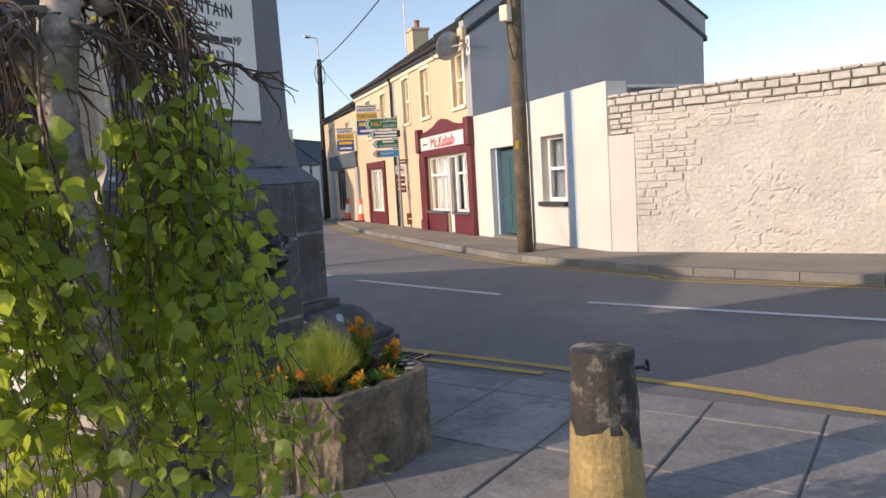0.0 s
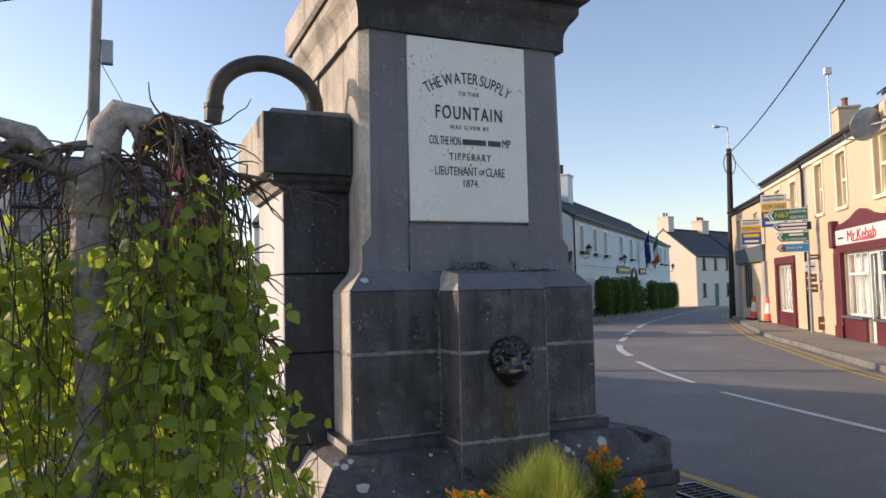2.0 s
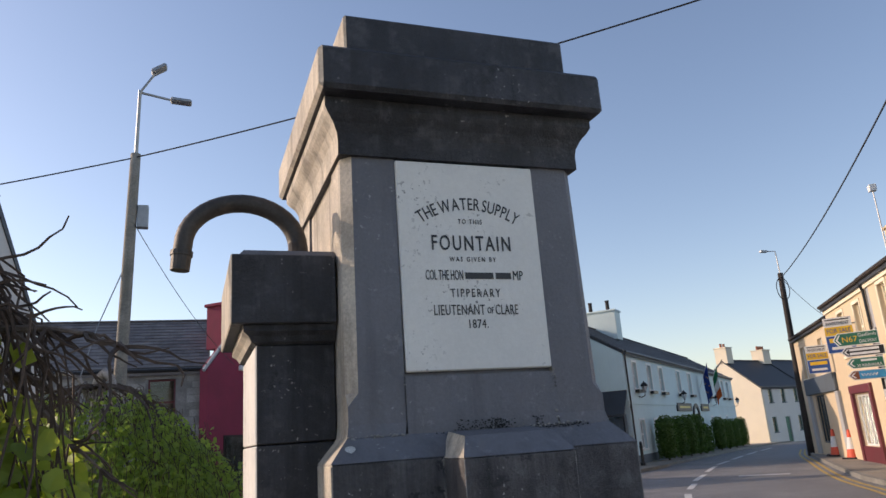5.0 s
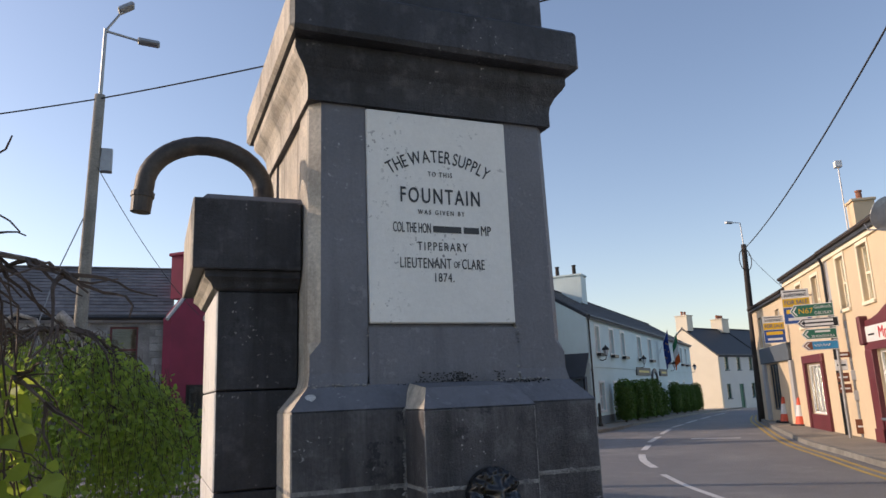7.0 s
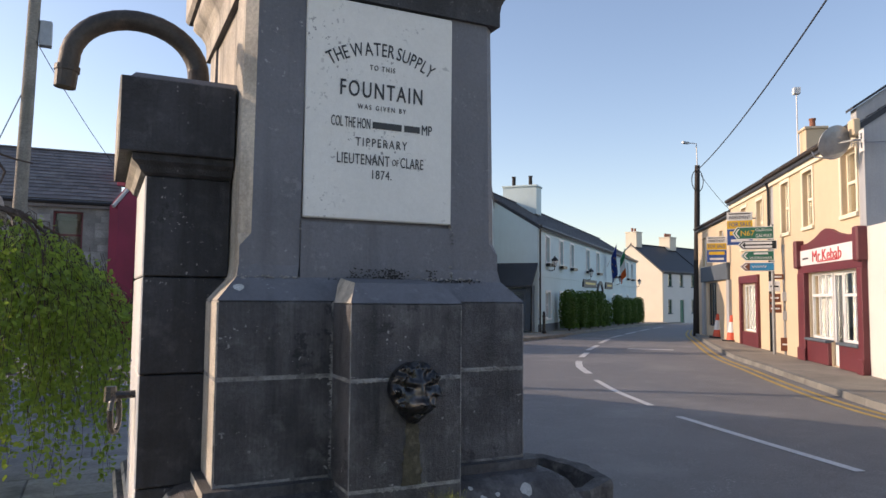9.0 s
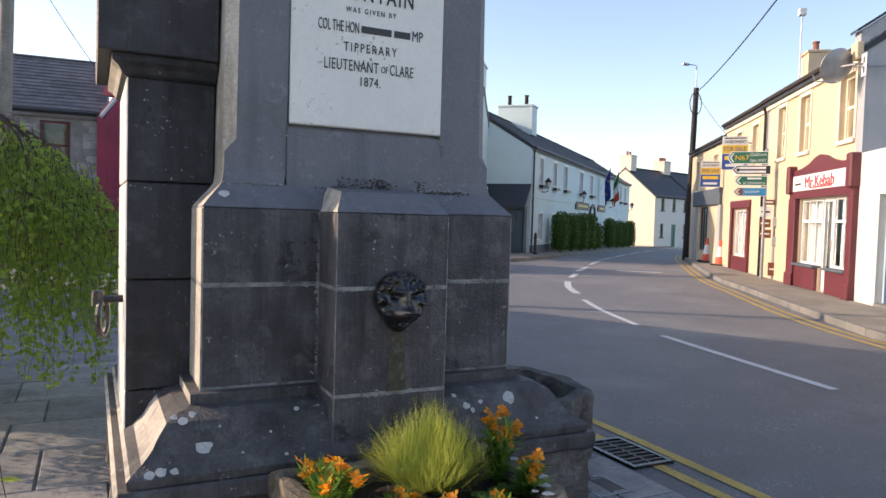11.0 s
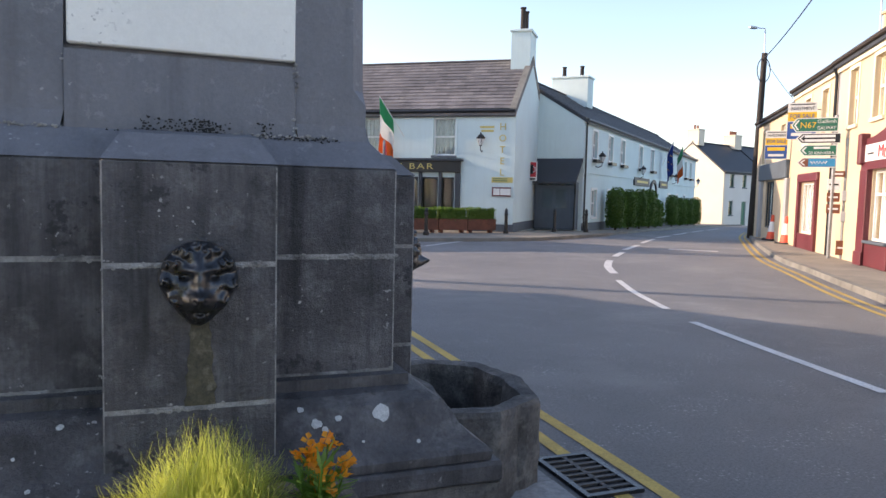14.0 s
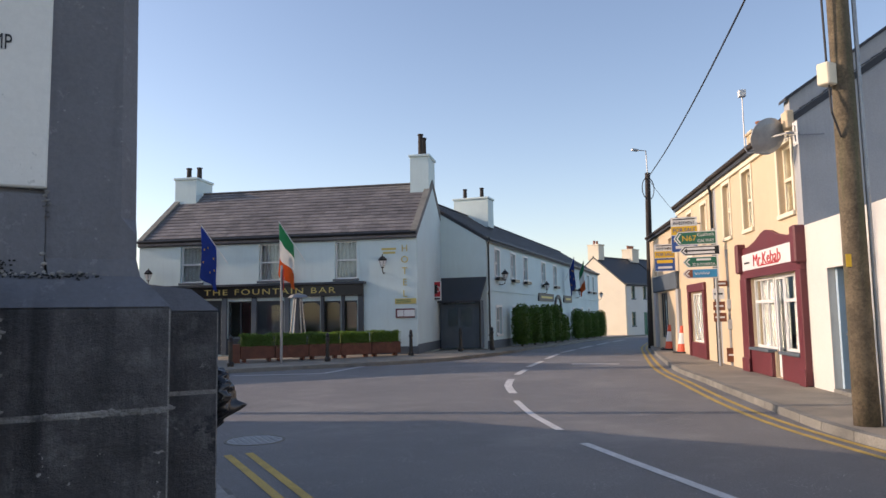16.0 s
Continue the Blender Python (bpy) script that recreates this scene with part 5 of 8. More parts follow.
for i in range(7):
    xx = -0.9 + i * 0.14
    part("element", tube(bmesh.new(), [(xx, 0, 0.115 - 0.136 * (xx + 0.95) - 0.07), (xx, 0, 0.115 - 0.136 * (xx + 0.95) + 0.07)], 0.006, 0.006, 5), M_GALV, ya)
for xx in (0.1, 0.26):
    part("reflector_bar", bx(xx - 0.03, -0.02, -0.24, xx + 0.03, 0.0, 0.2, bevel=0.008), M_SIGNWHITE, ya)
for zz in (-0.2, -0.02, 0.16):
    part("reflector_rung", bx(0.131, -0.018, zz - 0.03, 0.229, -0.002, zz + 0.03), M_SIGNWHITE, ya)

# --- white low building and its wall ---
low = thing("white_annex", pose(*KP, 0, 0, 0, KR), "low white-rendered annex with a teal door and one window", "building")
part("front_wall", wall_mesh(bmesh.new(), 0.004, 5.6, 0.0, 2.96, 0.4, [(0.88, 2.1, 0.11, 2.14), (3.28, 4.17, 0.95, 2.22)]), M_WHITERENDER, low)
part("flat_roof", bx(0.31, 0.4, 2.7, 5.6, 4.2, 2.85), M_GREYRENDER, low)
part("back_wall", bx(0.31, 4.2, 0.0, 5.6, 4.4, 2.9), M_WHITERENDER, low)
part("end_wall", bx(5.4, 0.42, 0.0, 5.6, 4.2, 2.9), M_WHITERENDER, low)
part("painted_stripe", bx(4.3, -0.006, 0.12, 4.56, -0.0005, 2.96), M_STRIPE, low)
w = window_unit(low, 3.28, 4.17, 0.95, 2.22, 0.16, M_UPVC, True, 0, None, M_DARKBLUE, 0.08, 0.07)
part("blind", bx(3.3, 0.3, 0.97, 4.15, 0.31, 2.2), M_PLINTH, w)
dr = part("door", bx(1.0, 0.22, 0.2, 2.0, 0.27, 2.1), M_TEAL, low, "teal panelled timber door")
for x in (0.89, 2.01):
    part("door_jamb", bx(x, 0.12, 0.16, x + 0.08, 0.3, 2.13), M_STRIPE, dr)
part("door_step", bx(0.9, -0.03, 0.1, 2.08, 0.3, 0.17, bevel=0.01), M_KERB, dr)
for x0_ in (1.1, 1.55):
    for z0_, z1_ in ((0.35, 0.95), (1.1, 1.95)):
        part("door_panel", bx(x0_, 0.205, z0_, x0_ + 0.34, 0.2195, z1_, bevel=0.006), M_TEAL, dr)
part("door_knob", lathe(bmesh.new(), [(0.02, 0), (0.035, 0.03), (0.02, 0.06)], 10, pose(1.07, 0.22, 1.05, 90, 0, 0)), M_GALV, dr)

# --- whitewashed rubble wall ---
rw_o, rw_e = Vector((8.86, 1.16)), Vector((8.77, -3.2))
rw_dir = (rw_e - rw_o).normalized()
rubble = thing("rubble_wall", pose(rw_o.x, rw_o.y, 0, 0, 0, math.degrees(math.atan2(rw_dir.y, rw_dir.x))), "long whitewashed rubble stone boundary wall with rough courses", "wall", kind="")
LW = 26.0
part("core", bx(0.0, 0.07, 0.0, LW, 0.55, 2.72), M_WHITEWASH, rubble)

# --- hotel ---
HP, HR = (11.83, 21.21), -38.0
HW = [(-9.5, -8.6), (-6.22, -5.36), (-3.17, -2.3)]
bar_holes = [(-9.6, -8.9, 0.5, 2.2), (-8.75, -7.75, 0.12, 2.2), (-7.5, -6.5, 0.75, 2.15), (-6.4, -5.2, 0.12, 2.15), (-4.55, -3.75, 0.75, 2.1), (-3.65, -2.95, 0.75, 2.1), (-2.85, -2.3, 0.75, 2.1)]
hotel = house("hotel", HP, HR, -11.3, 0.0, 6.4, 0.0, 4.58, 6.95, [(a, b, 2.92, 4.34) for a, b in HW] + bar_holes, M_PALEBLUE, M_SLATE, "pale blue-green rendered corner hotel with a dark pub front", "hotel", verge=M_KERB, seed=2)
for a, b in HW:
    w = window_unit(hotel, a, b, 2.92, 4.34, 0.1, M_UPVC, True, 0, M_CURTAIN, M_PLINTH)
    surround(w, a, b, 2.92, 4.34, 0.08, M_PALEBLUE)
part("plinth", bx(-2.1, -0.03, 0.1, 0.02, -0.001, 0.38), M_PLINTH, hotel)
part("plinth", bx(0.001, -0.03, 0.1, 0.03, 6.4, 0.45), M_PLINTH, hotel)
part("eaves_band", bx(-11.3, -0.1, 4.36, -0.001, -0.001, 4.5), M_BLACK, hotel)
chimney(hotel, -0.8, 2.55, 6.4, -0.02, 3.85, 8.0, M_PALEBLUE, 2, M_DARKPOLE, along="y", tall=0.95)
chimney(hotel, -11.3, 2.5, 6.4, -10.3, 3.9, 7.55, M_PALEBLUE, 2, M_DARKPOLE, tall=0.6)
pub = part("pub_front", bx(-10.0, -0.16, 2.28, -2.05, -0.001, 2.70, bevel=0.01), M_BLACK, hotel, "dark blue-grey pub fascia with gilt lettering")
part("cornice", bx(-10.1, -0.28, 2.702, -1.95, -0.001, 2.80, bevel=0.02), M_DARKBLUE, pub)
lettering("THE FOUNTAIN BAR", 0.31, -5.75, -0.165, 2.49, M_GOLD, pub, width=5.3, depth=0.008, spacing=1.25)
for x in (-10.0, -8.85, -7.7, -6.48, -5.15, -4.75, -3.7, -2.9, -2.25):
    part("pilaster", bx(x, -0.1, 0.11, x + (0.12 if -4 < x < -2.5 else 0.2), -0.001, 2.278, bevel=0.01), M_PLINTH if x < -4.8 else M_DARKBLUE, pub)
for a, b, z0, z1 in bar_holes:
    if z0 < 0.2:
        d = part("door", bx(a + 0.02, 0.1, z0, b - 0.02, 0.15, z1), M_DARKBLUE, pub)
        pn = part("pane", bx(a + 0.15, 0.092, 1.0, b - 0.15, 0.0985, 2.0), M_GLASS, d)
    else:
        w = window_unit(pub, a, b, z0, z1, 0.08, M_DARKBLUE, False, 1 if b - a > 0.9 else 0)
        if a > -4.6:
            bm = bmesh.new()
            n = 12
            r = (b - a) / 2
            for s_ in range(n):
                t0, t1 = math.pi * s_ / n, math.pi * (s_ + 1) / n
                q = [(a + r - r * math.cos(t0), z1 - r * 0.75 + r * 0.72 * math.sin(t0)), (a + r - r * math.cos(t1), z1 - r * 0.75 + r * 0.72 * math.sin(t1))]
                v = [bm.verts.new((x, 0.03, z)) for x, z in (q[0], q[1], (q[1][0], z1), (q[0][0], z1))] + [bm.verts.new((x, 0.07, z)) for x, z in (q[0], q[1], (q[1][0], z1), (q[0][0], z1))]
                for idx in ((0, 1, 2, 3), (7, 6, 5, 4), (0, 4, 5, 1)):
                    bm.faces.new([v[i] for i in idx])
            bmesh.ops.recalc_face_normals(bm, faces=bm.faces[:])
            part("arch_head", bm, M_DARKBLUE, w)
        part("riser", bx(a, -0.04, 0.11, b, -0.001, z0 - 0.01), M_DARKBLUE, pub)
for i, ch in enumerate("HOTEL"):
    lettering(ch, 0.36, -0.47, -0.012, 3.98 - 0.42 * i, M_GOLD, hotel, depth=0.01)
for x0_, x1_, z in ((-1.35, -0.8, 3.98), (-1.3, -0.82, 3.84)):
    part("name_bar", bx(x0_, -0.01, z - 0.04, x1_, -0.001, z + 0.04), M_GOLD, hotel)
part("arrow_sign", bx(-0.85, -0.02, 1.93, -0.05, -0.001, 2.13), M_GOLD, hotel, "yellow sign board")
for z in (2.0, 2.07):
    part("sign_bar", bx(-0.8, -0.024, z - 0.015, -0.25, -0.0205, z + 0.015), M_SIGNGREEN, hotel)
mn = part("menu_case", bx(-0.82, -0.06, 1.42, -0.1, -0.001, 1.76, bevel=0.01), M_MAROON, hotel, "glazed menu case")
for x in (-0.76, -0.5, -0.3):
    part("menu_sheet", bx(x, -0.064, 1.47, x + (0.2 if x > -0.7 else 0.24), -0.0605, 1.71), M_SIGNWHITE, mn)


def wall_lantern(m, label="black wall lantern on a scrolled bracket"):
    o = thing("wall_lantern", m, label, "lamp", "wall lanterns")
    part("bracket", tube(bmesh.new(), [(0, 0, -0.3), (0, -0.12, -0.34), (0, -0.28, -0.28), (0, -0.3, -0.12)], 0.022, 0.016, 6), M_BLACK, o)
    part("head", lathe(bmesh.new(), [(0.05, -0.14), (0.16, 0.15), (0.17, 0.16), (0.17, 0.18), (0.06, 0.29), (0.03, 0.30), (0.02, 0.36)], 6, pose(0, -0.3, 0)), M_BLACK, o)
    bm = bmesh.new()
    for k in range(6):
        a0, a1 = math.pi / 3 * k + 0.08, math.pi / 3 * (k + 1) - 0.08
        v = [bm.verts.new((r * math.cos(a) * 1.03, -0.3 + r * math.sin(a) * 1.03, z)) for r, a, z in ((0.058, a0, -0.11), (0.058, a1, -0.11), (0.15, a1, 0.12), (0.15, a0, 0.12))]
        bm.faces.new(v)
    part("lantern_glass", bm, M_SIGNWHITE, o)
    return o


HM = pose(*HP, 0, 0, 0, HR)
lan = wall_lantern(HM @ pose(-1.24, 0, 3.4))
copy_thing(lan, HM @ pose(-10.7, 0, 3.15))


def flag(m, kind, label):
    """A flag that hangs from a slanting pole."""
    o = thing("flag", m, label, "flag", "flags")
    tip = Vector((-0.75, -0.75, 1.45))
    part("flag_pole", tube(bmesh.new(), [(0, 0, 0), tip], 0.02, 0.016, 6), M_SIGNWHITE, o)
    rows, cols = 10, 12
    def pt(u, v):
        p = tip * (1.0 - 0.55 * u)
        fall = 1.75 * v
        return Vector((p.x + 0.07 * math.sin(u * 9 + v * 3) * v + 0.12 * v * u, p.y + 0.06 * math.sin(u * 7 + v * 5) * v, p.z - fall - 0.25 * v * (1 - u)))
    cols_m = {"tri": (M_FLAGGREEN, M_SIGNWHITE, M_FLAGORANGE), "eu": (M_FLAGBLUE,)}[kind]
    n = len(cols_m)
    for s in range(n):
        bm = bmesh.new()
        g = [[bm.verts.new(pt(i / rows, (s + k / cols) / n)) for k in range(cols + 1)] for i in range(rows + 1)]
        for i in range(rows):
            for k in range(cols):
                bm.faces.new((g[i][k], g[i + 1][k], g[i + 1][k + 1], g[i][k + 1]))
        bmesh.ops.solidify(bm, geom=bm.faces[:], thickness=0.006)
        part("cloth", bm, cols_m[s], o, smooth=True)
    if kind == "eu":
        for k in range(6):
            a = 2 * math.pi * k / 6
            p = pt(0.5 + 0.28 * math.sin(a), 0.5 + 0.25 * math.cos(a))
            part("star", lathe(bmesh.new(), [(0.045, -0.008), (0.045, 0.008)], 5, Matrix.Translation((p.x, p.y, p.z)) @ pose(0, 0, 0, 0, 90, 0)), M_SIGNYELLOW, o)
    return o


flag(HM @ pose(-7.5, 0, 3.62), "eu", "blue flag with gold stars hanging from a slanted pole")
flag(HM @ pose(-4.35, 0, 3.62), "tri", "green, white and orange flag hanging from a slanted pole")

# hotel side wing
WP, WR = (16.2, 23.5), 41.4
WW = [(1.3, 2.0), (3.95, 4.7), (6.3, 7.1), (10.4, 11.3), (13.5, 14.4), (19.2, 20.1), (25.6, 26.5), (28.0, 28.9)]
LWN = [(1.35, 2.15), (4.0, 4.8), (6.4, 7.2), (10.4, 11.2), (19.4, 20.2), (22.5, 23.3), (25.6, 26.4)]
wing = house("hotel_wing", WP, WR, 0.0, 31.0, 6.2, -0.7, 4.74, 6.68, [(a, b, 3.2, 4.36) for a, b in WW] + [(a, b, 0.62, 1.82) for a, b in LWN] + [(13.6, 15.3, -0.4, 2.0)], M_PALEBLUE, M_SLATE_DARK, "long pale blue-green hotel wing along the street", "hotel", slate_w=0.5, slate_h=0.4, seed=3)
for a, b in WW:
    w = window_unit(wing, a, b, 3.2, 4.36, 0.1, M_UPVC, True, 0, M_CURTAIN, M_UPVC)
    surround(w, a, b, 3.2, 4.36, 0.1, M_UPVC)
    fb = part("flower_box", bx(a - 0.05, -0.22, 3.0, b + 0.05, -0.03, 3.14, bevel=0.01), M_BLACK, w)
for a, b in LWN:
    w = window_unit(wing, a, b, 0.62, 1.82, 0.1, M_UPVC, True, 0, M_CURTAIN, M_UPVC)
    surround(w, a, b, 0.62, 1.82, 0.09, M_UPVC)
part("string_course", bx(0.0, -0.04, 2.5, 31.0, -0.001, 2.66), M_PALEBLUE, wing)
part("plinth", bx(0.0, -0.03, -0.6, 13.5, -0.001, 0.38), M_PLINTH, wing)
part("plinth", bx(15.4, -0.03, -0.8, 31.0, -0.001, 0.2), M_PLINTH, wing)
downpipe(wing, 0.15, 0.0, 4.7)
ent = part("entrance", bx(13.62, 0.12, -0.4, 15.28, 0.18, 2.0), M_DARKBLUE, wing, "dark blue arched entrance")
bm = bmesh.new()
for k in range(12):
    a0, a1 = math.pi * k / 12, math.pi * (k + 1) / 12
    q = [(14.45 - 0.95 * math.cos(a), 1.9 + 0.75 * math.sin(a)) for a in (a0, a1)] + [(14.45 - 0.75 * math.cos(a), 1.9 + 0.55 * math.sin(a)) for a in (a1, a0)]
    v0 = [bm.verts.new((x, -0.1, z)) for x, z in q]
    v1 = [bm.verts.new((x, -0.001, z)) for x, z in q]
    bm.faces.new(v0)
    for i in range(4):
        bm.faces.new((v0[i], v1[i], v1[(i + 1) % 4], v0[(i + 1) % 4]))
bmesh.ops.recalc_face_normals(bm, faces=bm.faces[:])
part("arch", bm, M_DARKBLUE, ent)
for x in (13.5, 15.2):
    part("jamb", bx(x, -0.1, -0.4, x + 0.2, -0.001, 1.9), M_DARKBLUE, ent)
for a, b in ((9.3, 13.1), (16.2, 18.8)):
    sb = part("sign_board", bx(a, -0.09, 2.2, b, -0.001, 2.64, bevel=0.01), M_DARKBLUE, wing, "dark sign board with gilt bars")
    part("sign_bar", bx(a + 0.5, -0.096, 2.36, b - 0.5, -0.0905, 2.48), M_GOLD, sb)
chimney(wing, 6.6, 1.9, 6.1, 7.6, 3.8, 7.6, M_PALEBLUE, 2, M_DARKPOLE, along="y", tall=0.6)
WM = pose(*WP, 0, 0, 0, WR)
for x, z in ((1.85, 3.15), (10.3, 2.95), (20.6, 2.9), (30.6, 2.9)):
    copy_thing(lan, WM @ pose(x, 0, z))
flag(WM @ pose(17.2, 0, 3.65), "eu", "blue flag with gold stars hanging from a slanted pole")
flag(WM @ pose(20.8, 0, 3.65), "tri", "green, white and orange flag hanging from a slanted pole")
# porch in the corner between hotel and wing
porch = thing("hotel_porch", WM, "grey porch with a slate lean-to roof and double door", "porch")
part("door", bx(-0.62, 0.35, 0.1, -0.55, 1.75, 1.95), M_PLINTH, porch, "grey double door")
for y in (0.5, 1.1):
    pn = part("pane", bx(-0.632, y, 1.0, -0.622, y + 0.45, 1.8), M_GLASS, porch)
part("wall", bx(-0.6, 1.75, 0.1, -0.05, 1.9, 2.1), M_PLINTH, porch)
part("wall", bx(-0.6, 0.15, 0.1, -0.05, 0.35, 2.1), M_PLINTH, porch)
bm = bmesh.new()
q = [(-0.02, 0.0, 3.1), (-0.02, 2.1, 3.1), (-0.95, 2.1, 2.1), (-0.95, 0.0, 2.1)]
v0 = [bm.verts.new(p) for p in q]
v1 = [bm.verts.new((p[0], p[1], p[2] - 0.1)) for p in q]
bm.faces.new(v0), bm.faces.new(v1[::-1])
for i in range(4):
    bm.faces.new((v0[i], v1[i], v1[(i + 1) % 4], v0[(i + 1) % 4]))
bmesh.ops.recalc_face_normals(bm, faces=bm.faces[:])
part("roof", bm, M_SLATE_DARK, porch)
part("downpipe", tube(bmesh.new(), [(-0.9, 0.05, 2.1), (-0.7, 0.1, 1.6), (-0.68, 0.12, 0.1)], 0.04, 0.04, 8), M_BLACK, porch)
box_sign = thing("projecting_sign", WM @ pose(-1.5, 1.75, 2.1), "red and white projecting sign with a black mug shape", "sign")
part("panel", bx(-0.03, -0.26, 0, 0.0, 0.26, 0.8, bevel=0.01), M_SIGNWHITE, box_sign)
part("red_face", bx(-0.036, -0.22, 0.16, -0.031, 0.22, 0.76), M_SIGNRED, box_sign)
part("mug", bx(-0.042, -0.1, 0.28, -0.037, 0.12, 0.66), M_BLACK, box_sign)
part("mug_handle", tube(bmesh.new(), [(-0.04, -0.1, 0.58), (-0.04, -0.18, 0.54), (-0.04, -0.18, 0.4), (-0.04, -0.1, 0.36)], 0.02, 0.02, 6), M_SIGNWHITE, box_sign)
part("sign_bar", bx(-0.036, -0.2, 0.04, -0.031, 0.2, 0.11), M_BLACK, box_sign)
part("arm", tube(bmesh.new(), [(0.0, 0.0, 0.4), (0.1, 0.3, 0.4)], 0.02, 0.02, 6), M_BLACK, box_sign)

# --- far cottages ---
CP = (46.2, 48.2, 0.0)
cot = house("white_cottage", CP, 18, 0.0, 7.7, 6.6, -1.2, 4.15, 6.9, [(1.1, 1.8, 2.8, 4.0), (3.3, 4.0, 2.8, 4.0), (5.6, 6.3, 2.8, 4.0), (1.05, 1.75, 0.25, 1.55), (5.6, 6.3, 0.25, 1.55), (3.3, 4.1, -0.7, 1.5)], M_WHITERENDER, M_SLATE_DARK, "pale rendered two-storey cottage at the bend of the street", "house", slate=False, gable_mat=M_COTTAGE)
for a, b, z0, z1 in ((1.1, 1.8, 2.8, 4.0), (3.3, 4.0, 2.8, 4.0), (5.6, 6.3, 2.8, 4.0), (1.05, 1.75, 0.25, 1.55), (5.6, 6.3, 0.25, 1.55)):
    window_unit(cot, a, b, z0, z1, 0.12, M_SIGNGREEN, True, 0, None, M_PLINTH)
part("door", bx(3.32, 0.1, -0.8, 4.08, 0.16, 1.5), M_SIGNGREEN, cot, "green door")
chimney(cot, 0.0, 2.7, 6.6, 1.0, 3.9, 8.0, M_COTTAGE, 2)
chimney(cot, 6.4, 2.7, 6.6, 7.7, 3.9, 7.9, M_COTTAGE, 4)
cot2 = house("stone_cottage", (53.7, 50.7, 0.0), 18, 0.0, 9.0, 6.6, -1.5, 4.3, 7.0, [(2.1, 2.9, 2.7, 4.0), (6.0, 6.8, 2.7, 4.0), (2.1, 2.9, 0.0, 1.5), (6.0, 6.8, 0.0, 1.5)], M_GREYSTONE, M_SLATE_DARK, "grey stone two-storey house further along the street", "house", slate=False, gable_mat=M_WHITERENDER)
for a, b, z0, z1 in ((2.1, 2.9, 2.7, 4.0), (6.0, 6.8, 2.7, 4.0), (2.1, 2.9, 0.0, 1.5), (6.0, 6.8, 0.0, 1.5)):
    w = window_unit(cot2, a, b, z0, z1, 0.12, M_UPVC, True, 0, M_CURTAIN, M_UPVC)
    surround(w, a, b, z0, z1, 0.12, M_COTTAGE)

# --- houses to the west ---
SP, SR = (-0.4, 20.8), -2.0
st_holes = [(-2.15, -1.35, 2.6, 4.0), (-5.6, -4.8, 2.6, 4.0), (-2.4, -1.3, 0.1, 2.1)]
stone_h = house("stone_house", SP, SR, -9.0, -0.42, 6.2, 0.0, 4.28, 6.3, st_holes, M_GREYSTONE, M_SLATE, "grey ashlar stone house with a slate roof", "house", seed=4, slate_w=0.3, slate_h=0.24)
for a, b, z0, z1 in st_holes[:2]:
    window_unit(stone_h, a, b, z0, z1, 0.12, M_MAROON, True, 0, None, M_GREYRENDER)
part("door", bx(-2.38, 0.1, 0.1, -1.32, 0.16, 2.1), M_MAROON, stone_h, "maroon door")
rnd = random.Random(14)
z_, row_ = 0.4, 0
block_shapes = {}
while z_ < 4.0:
    bh = (0.2, 0.24, 0.22)[row_ % 3]
    x_ = -0.45
    while x_ > -4.9:
        bw = rnd.choice((0.34, 0.42, 0.5, 0.58))
        if not any(h_[0] - 0.02 < x_ and x_ - bw < h_[1] + 0.02 and h_[2] - 0.1 < z_ + bh and z_ < h_[3] + 0.02 for h_ in st_holes):
            key = (bw, bh)
            if key not in block_shapes:
                block_shapes[key] = bx(0.008, -0.018, 0.008, bw - 0.008, 0.0, bh - 0.008, bevel=0.006)
                stone_block = part("ashlar_block", block_shapes[key], M_ASHLAR, stone_h)
                block_shapes[key] = stone_block.data
            else:
                stone_block = new("ashlar_block", block_shapes[key])
                stone_block.parent = stone_h
            stone_block.location = (x_ - bw, -0.001, z_)
        x_ -= bw
    z_ += bh
    row_ += 1
downpipe(stone_h, -0.55, 0.1, 4.2)
red = thing("red_house", pose(-0.38, 20.9, 0, 0, 0, 48), "plum-red rendered gable of a corner pub", "house")
bm = bmesh.new()
q = [(-0.66, 0), (2.5, 0), (2.5, 3.9), (0.72, 5.6), (-0.66, 4.22)]
a, b = [bm.verts.new((x, 0, z)) for x, z in q], [bm.verts.new((x, 0.3, z)) for x, z in q]
for i in range(5):
    bm.faces.new((a[i], a[(i + 1) % 5], b[(i + 1) % 5], b[i]))
bm.faces.new(a[::-1]), bm.faces.new(b)
bmesh.ops.recalc_face_normals(bm, faces=bm.faces[:])
part("gable_wall", bm, M_REDWALL, red)
for a, b in (((0.72, 5.66), (2.62, 3.84)), ((0.72, 5.66), (-0.76, 4.18))):
    part("verge", tube(bmesh.new(), [(a[0], 0.08, a[1]), (b[0], 0.08, b[1])], 0.06, 0.06, 6), M_GREYRENDER, red)
part("chimney", bx(0.36, 0.02, 5.0, 1.12, 0.95, 6.42), M_REDWALL, red)
part("chimney_cap", bx(0.29, -0.05, 6.422, 1.19, 1.02, 6.53, bevel=0.02), M_REDWALL, red)
part("chimney_pot", lathe(bmesh.new(), [(0.12, 6.53), (0.11, 6.8), (0.13, 6.84)], 10, cx=0.72, cy=0.45), M_TERRACOTTA, red)
part("wall_lamp", bx(0.8, -0.12, 4.25, 1.0, -0.001, 4.42, bevel=0.02), M_SIGNWHITE, red)
